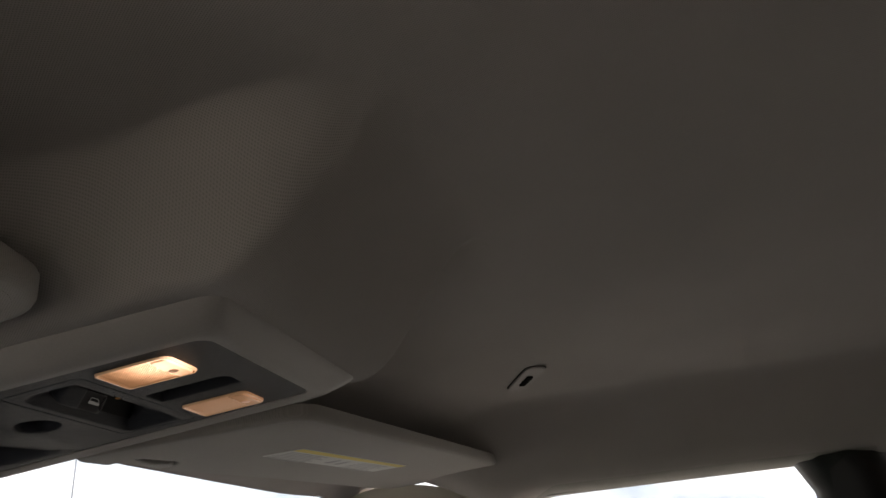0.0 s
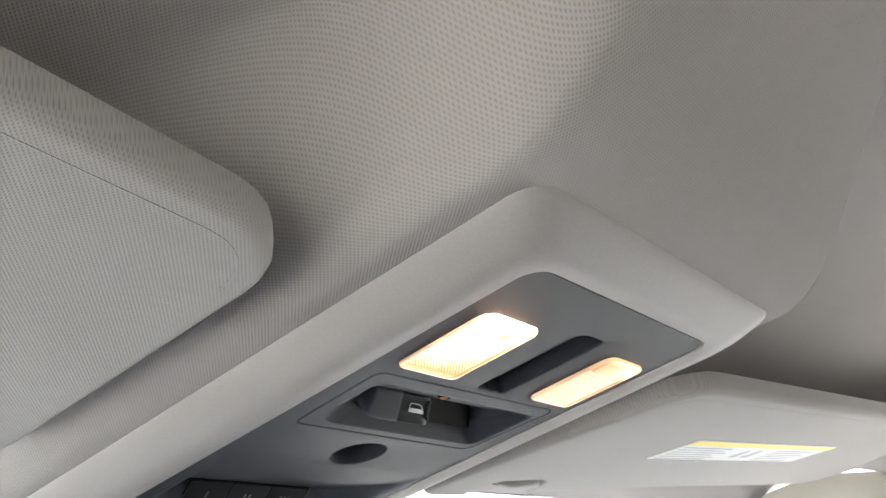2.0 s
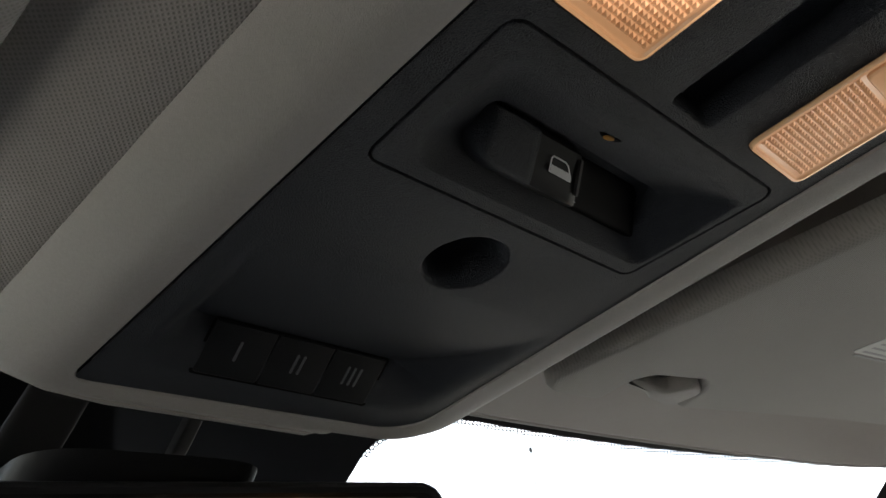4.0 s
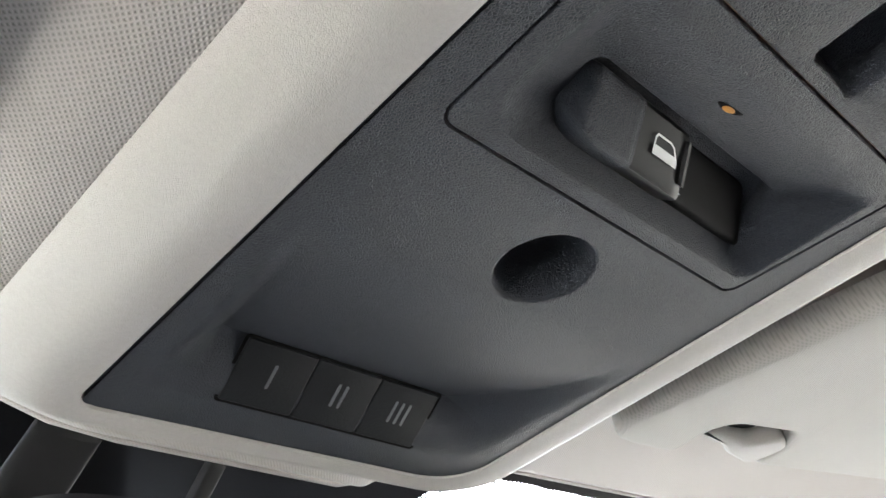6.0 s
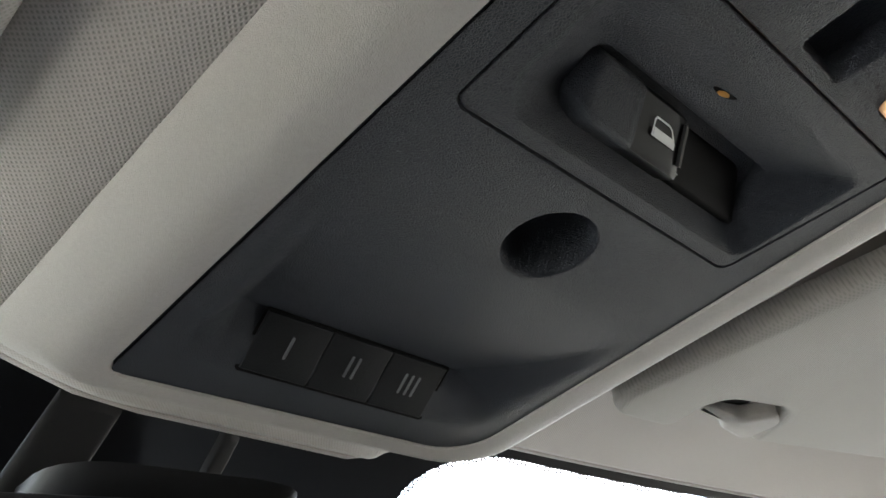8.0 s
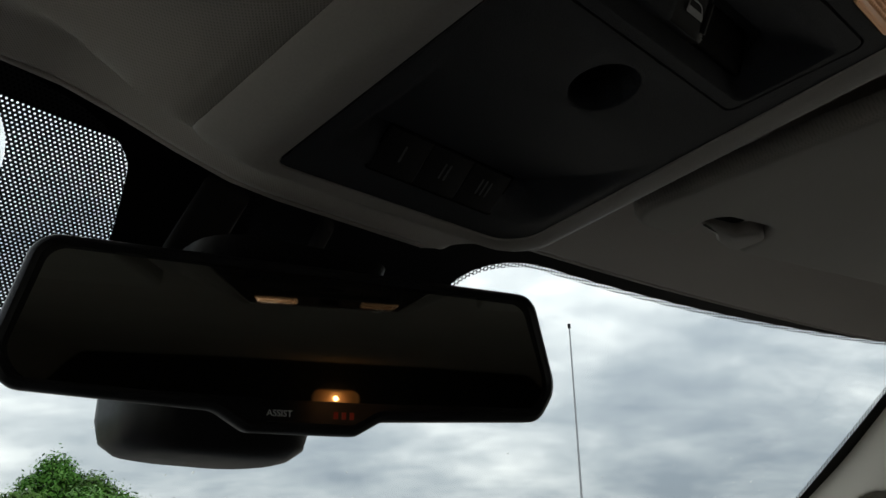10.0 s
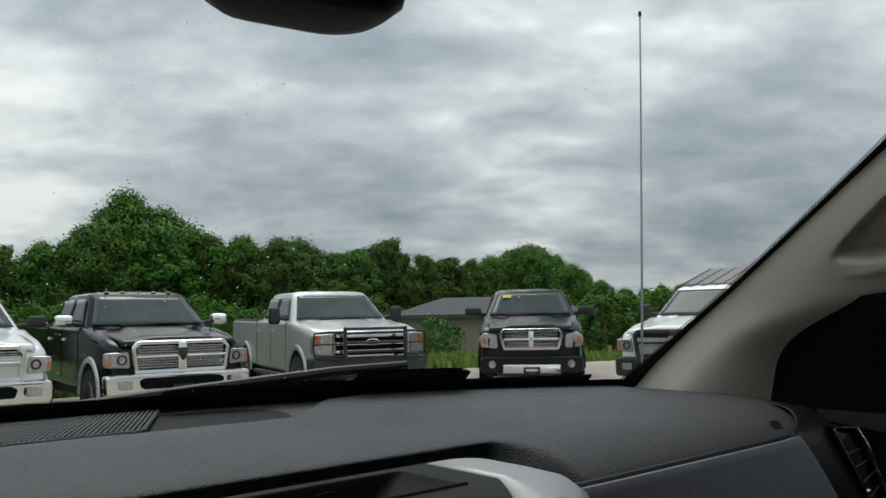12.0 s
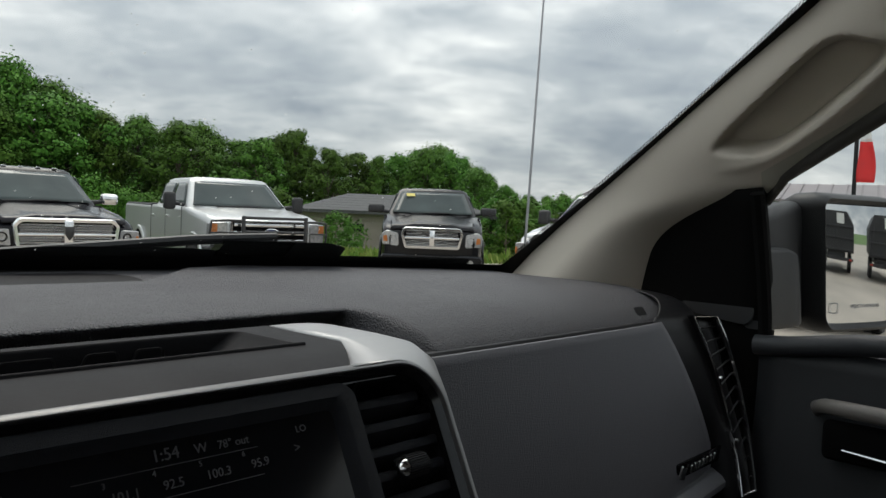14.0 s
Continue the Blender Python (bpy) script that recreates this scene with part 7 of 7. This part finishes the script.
        for s in (-1, 1):
            part("fog_lamp", rings([(circle(s * 0.74, 0.60, 0.07, 18), 0.04), (circle(s * 0.74, 0.60, 0.065, 18), 0.06), (circle(s * 0.74, 0.60, 0.05, 18), 0.055)], bc, False, True), M_HEAD, bp)
        part("screen_sticker", moved(box(-0.16, 0, -0.045, 0.02, 0.004, 0.045), Matrix.Translation((-0.40, 1.868, 1.806)) @ pose(0, 0, 0, -50, 0, 8)), M_YELLOW, t, "yellow sticker on the screen")
        pl = 0.08
    else:
        lp = rounded([(-0.66, 0.70), (0.66, 0.70), (0.68, 1.13), (-0.68, 1.13)], 0.05, 4)
        gp = yz(0.12)
        gr = part("grille", rings([(lp, -0.04), (lp, 0.02), (inset(lp, 0.012), 0.035), (inset(lp, 0.04), 0.035), (inset(lp, 0.05), 0.0)], gp), M_CHROME, t, "chrome barred grille", 40)
        part("insert", rings([(inset(lp, 0.045), -0.01)], gp, False, True), M_GAP, gr)
        for z in (0.80, 0.925, 1.05):
            part("bar", box(-0.62, 0.06, z - 0.028, 0.62, 0.12, z + 0.028, 0.015, 2), M_CHROME, gr)
        ov = circle(0, 0.945, 0.125, 24, 0.055)
        part("emblem", rings([(ov, 0.05), (ov, 0.085), (inset(ov, 0.01), 0.092), (inset(ov, 0.014), 0.086)], gp, False, True), M_CHROME, gr, "plain oval emblem")
        part("emblem_face", rings([(inset(ov, 0.016), 0.088)], gp, False, True), material("deep_blue", (0.01, 0.02, 0.08), 0.2), gr)
        for s in (-1, 1):
            h = rounded([(s * 0.71, 0.74), (s * 0.985, 0.76), (s * 0.985, 1.08), (s * 0.71, 1.09)], 0.03, 3)
            curve = lambda a, b, k: Vector((a, 0.15 - k + 0.38 * max(0, abs(a) - 0.75) ** 1.4, b))
            hl = part("headlamp", rings([(h, -0.10), (h, 0.03), (inset(h, 0.012), 0.045)], curve, False, True), M_HEAD, t, "clear stacked headlamp", 40)
            part("turn_lamp", rings([(rounded([(s * 0.87, 0.93), (s * 0.98, 0.93), (s * 0.98, 1.06), (s * 0.87, 1.06)], 0.012, 3), 0.05)], curve, False, True), M_AMBER, hl, "amber turn lamp")
        bc = lambda a, b, k: Vector((a, 0.02 - k + 0.35 * max(0, abs(a) - 0.55) ** 1.4, b))
        bl = rounded([(-1.02, 0.50), (-0.55, 0.40), (0.55, 0.40), (1.02, 0.50), (1.03, 0.72), (-1.03, 0.72)], 0.04, 3)
        bp = part("bumper", rings([(bl, -0.22), (bl, 0.05), (inset(bl, 0.03), 0.09)], bc, False, True), M_TRIMB, t, "heavy black steel bumper", 30)
        gd = part("brush_guard", box(-0.56, -0.14, 0.62, -0.50, -0.08, 1.20, 0.02, 2), M_TRIMB, t, "black tubular brush guard")
        part("upright", box(0.50, -0.14, 0.62, 0.56, -0.08, 1.20, 0.02, 2), M_TRIMB, gd)
        for z in (0.80, 0.945, 1.17):
            part("tube", tube([(-0.53, -0.11, z), (0.53, -0.11, z)], 0.022, 8), M_TRIMB, gd)
        for s in (-1, 1):
            part("lamp_hoop", tube([(s * 0.53, -0.11, 1.12), (s * 0.80, -0.07, 1.12), (s * 0.98, 0.08, 1.10), (s * 1.0, 0.09, 0.90), (s * 0.98, 0.08, 0.72), (s * 0.53, -0.11, 0.74)], 0.02, 8), M_TRIMB, gd)
            part("lamp_hoop", tube([(s * 0.53, -0.11, 0.93), (s * 0.80, -0.07, 0.93), (s * 0.99, 0.08, 0.92)], 0.014, 8), M_TRIMB, gd)
            part("shackle", tube([(s * 0.50, -0.08, 0.50), (s * 0.50, -0.15, 0.50), (s * 0.50, -0.15, 0.58), (s * 0.50, -0.08, 0.58)], 0.014, 6), M_SILVERP, bp)
            part("step_bar", tube([(s * 1.04, 1.6, 0.45), (s * 1.04, 3.6, 0.45)], 0.04, 8), M_TRIMB, t)
        pl = 0.12
    if style != "ford":
        pm = part("front_plate", box(-0.155, 0.055 - pl, 0.475, 0.155, 0.07 - pl + 0.01, 0.61, 0.006, 1), M_GLOSSB, t, "black dealer plate with a pale line")
        part("plate_bar", box(-0.11, 0.050 - pl, 0.535, 0.11, 0.056 - pl, 0.575), M_MARK, pm)
        part("plate_bar", box(-0.06, 0.050 - pl, 0.500, 0.06, 0.056 - pl, 0.515), M_DIMMARK, pm)


t1 = make_truck(M_BLACKP, "black crew-cab pickup with chrome grille and bumper", "ram")
t1.matrix_basis = pose(4.21, 10.32, 0, 0, 0, -2.5)
t0 = make_truck(M_WHITEP, "white crew-cab pickup with chrome honeycomb grille", "ramk")
t0.matrix_basis = pose(1.58, 10.4, 0, 0, 0, 0)
t2 = make_truck(M_SILVERP, "silver crew-cab pickup with black brush guard", "ford")
t2.matrix_basis = Matrix.Translation((7.44, 10.40, 0.03)) @ pose(0, 0, 0, 0, 0, -12.8)
t3 = make_truck(M_CHAR, "black older pickup with chrome cross grille and towing mirrors", "dodge")
t3.matrix_basis = Matrix.LocRotScale((10.77, 10.0, 0), Euler((0, 0, radians(-45.8))), (1.0, 1.0, 1.035))
t4 = make_truck(M_WHITEP, "white work pickup with black grille and bumper", "ramw")
t4.matrix_basis = pose(10.36, 6.67, 0, 0, 0, -78.4)
copy_thing(t4, pose(11.6, 3.6, 0, 0, 0, -84))


# ---- dump trailers parked behind, seen in the door mirror ----
def make_trailer():
    t = thing("dump_trailer", (0, 0, 0), "black steel dump trailer with chamfered high sides", "trailer", "parked trailers")
    shape = [(-0.95, 0.80), (0.95, 0.80), (0.95, 1.72), (0.62, 2.12), (-0.62, 2.12), (-0.95, 1.72)]
    part("box", loft([[Vector((a, y, b)) for a, b in rounded(shape, 0.03, 3)] for y in (0.0, 3.7)]), M_TRIMB, t, angle=30)
    for z in (0.84, 1.22, 1.60):
        part("rail", box(-0.97, -0.05, z, 0.97, 0.0, z + 0.07, 0.01, 1), M_TRIMB, t)
    for x in (-0.93, 0.0, 0.93):
        part("stake", box(x - 0.035, -0.04, 0.80, x + 0.035, 0.0, 1.70, 0.01, 1), M_TRIMB, t)
    part("sheet", box(-0.42, -0.012, 1.72, -0.02, -0.002, 2.05), M_LABEL, t, "white notice on the tailgate")
    part("frame", box(-0.5, 0.1, 0.50, 0.5, 5.0, 0.78, 0.02, 1), M_TRIMB, t)
    part("bumper_bar", box(-0.95, 0.0, 0.52, 0.95, 0.08, 0.62, 0.01, 1), M_TRIMB, t)
    for s in (-1, 1):
        part("tail_lamp", box(s * 0.8 - 0.08, -0.02, 0.54, s * 0.8 + 0.08, 0.0, 0.60, 0.005, 1), M_RED, t)
        for y in (1.5, 2.35):
            prof = [(0.66, 0.18), (0.66, 0.33), (0.69, 0.37), (0.86, 0.37), (0.89, 0.34), (0.89, 0.18)]
            wh = part("tyre", loft([[Vector((s * x, y + r * math.cos(a), 0.37 + r * math.sin(a))) for a in (2 * math.pi * q / 24 for q in range(24))] for x, r in prof]), M_TYRE, t)
            part("rim", loft([[Vector((s * x, y + r * math.cos(a), 0.37 + r * math.sin(a))) for a in (2 * math.pi * q / 20 for q in range(20))] for x, r in ((0.88, 0.19), (0.86, 0.10), (0.89, 0.05))]), M_SILVERP, wh)
    return t


tr1 = make_trailer()
tr1.matrix_basis = pose(8.4, -11.2, 0, 0, 0, -145)
copy_thing(tr1, pose(10.6, -9.4, 0, 0, 0, -142))
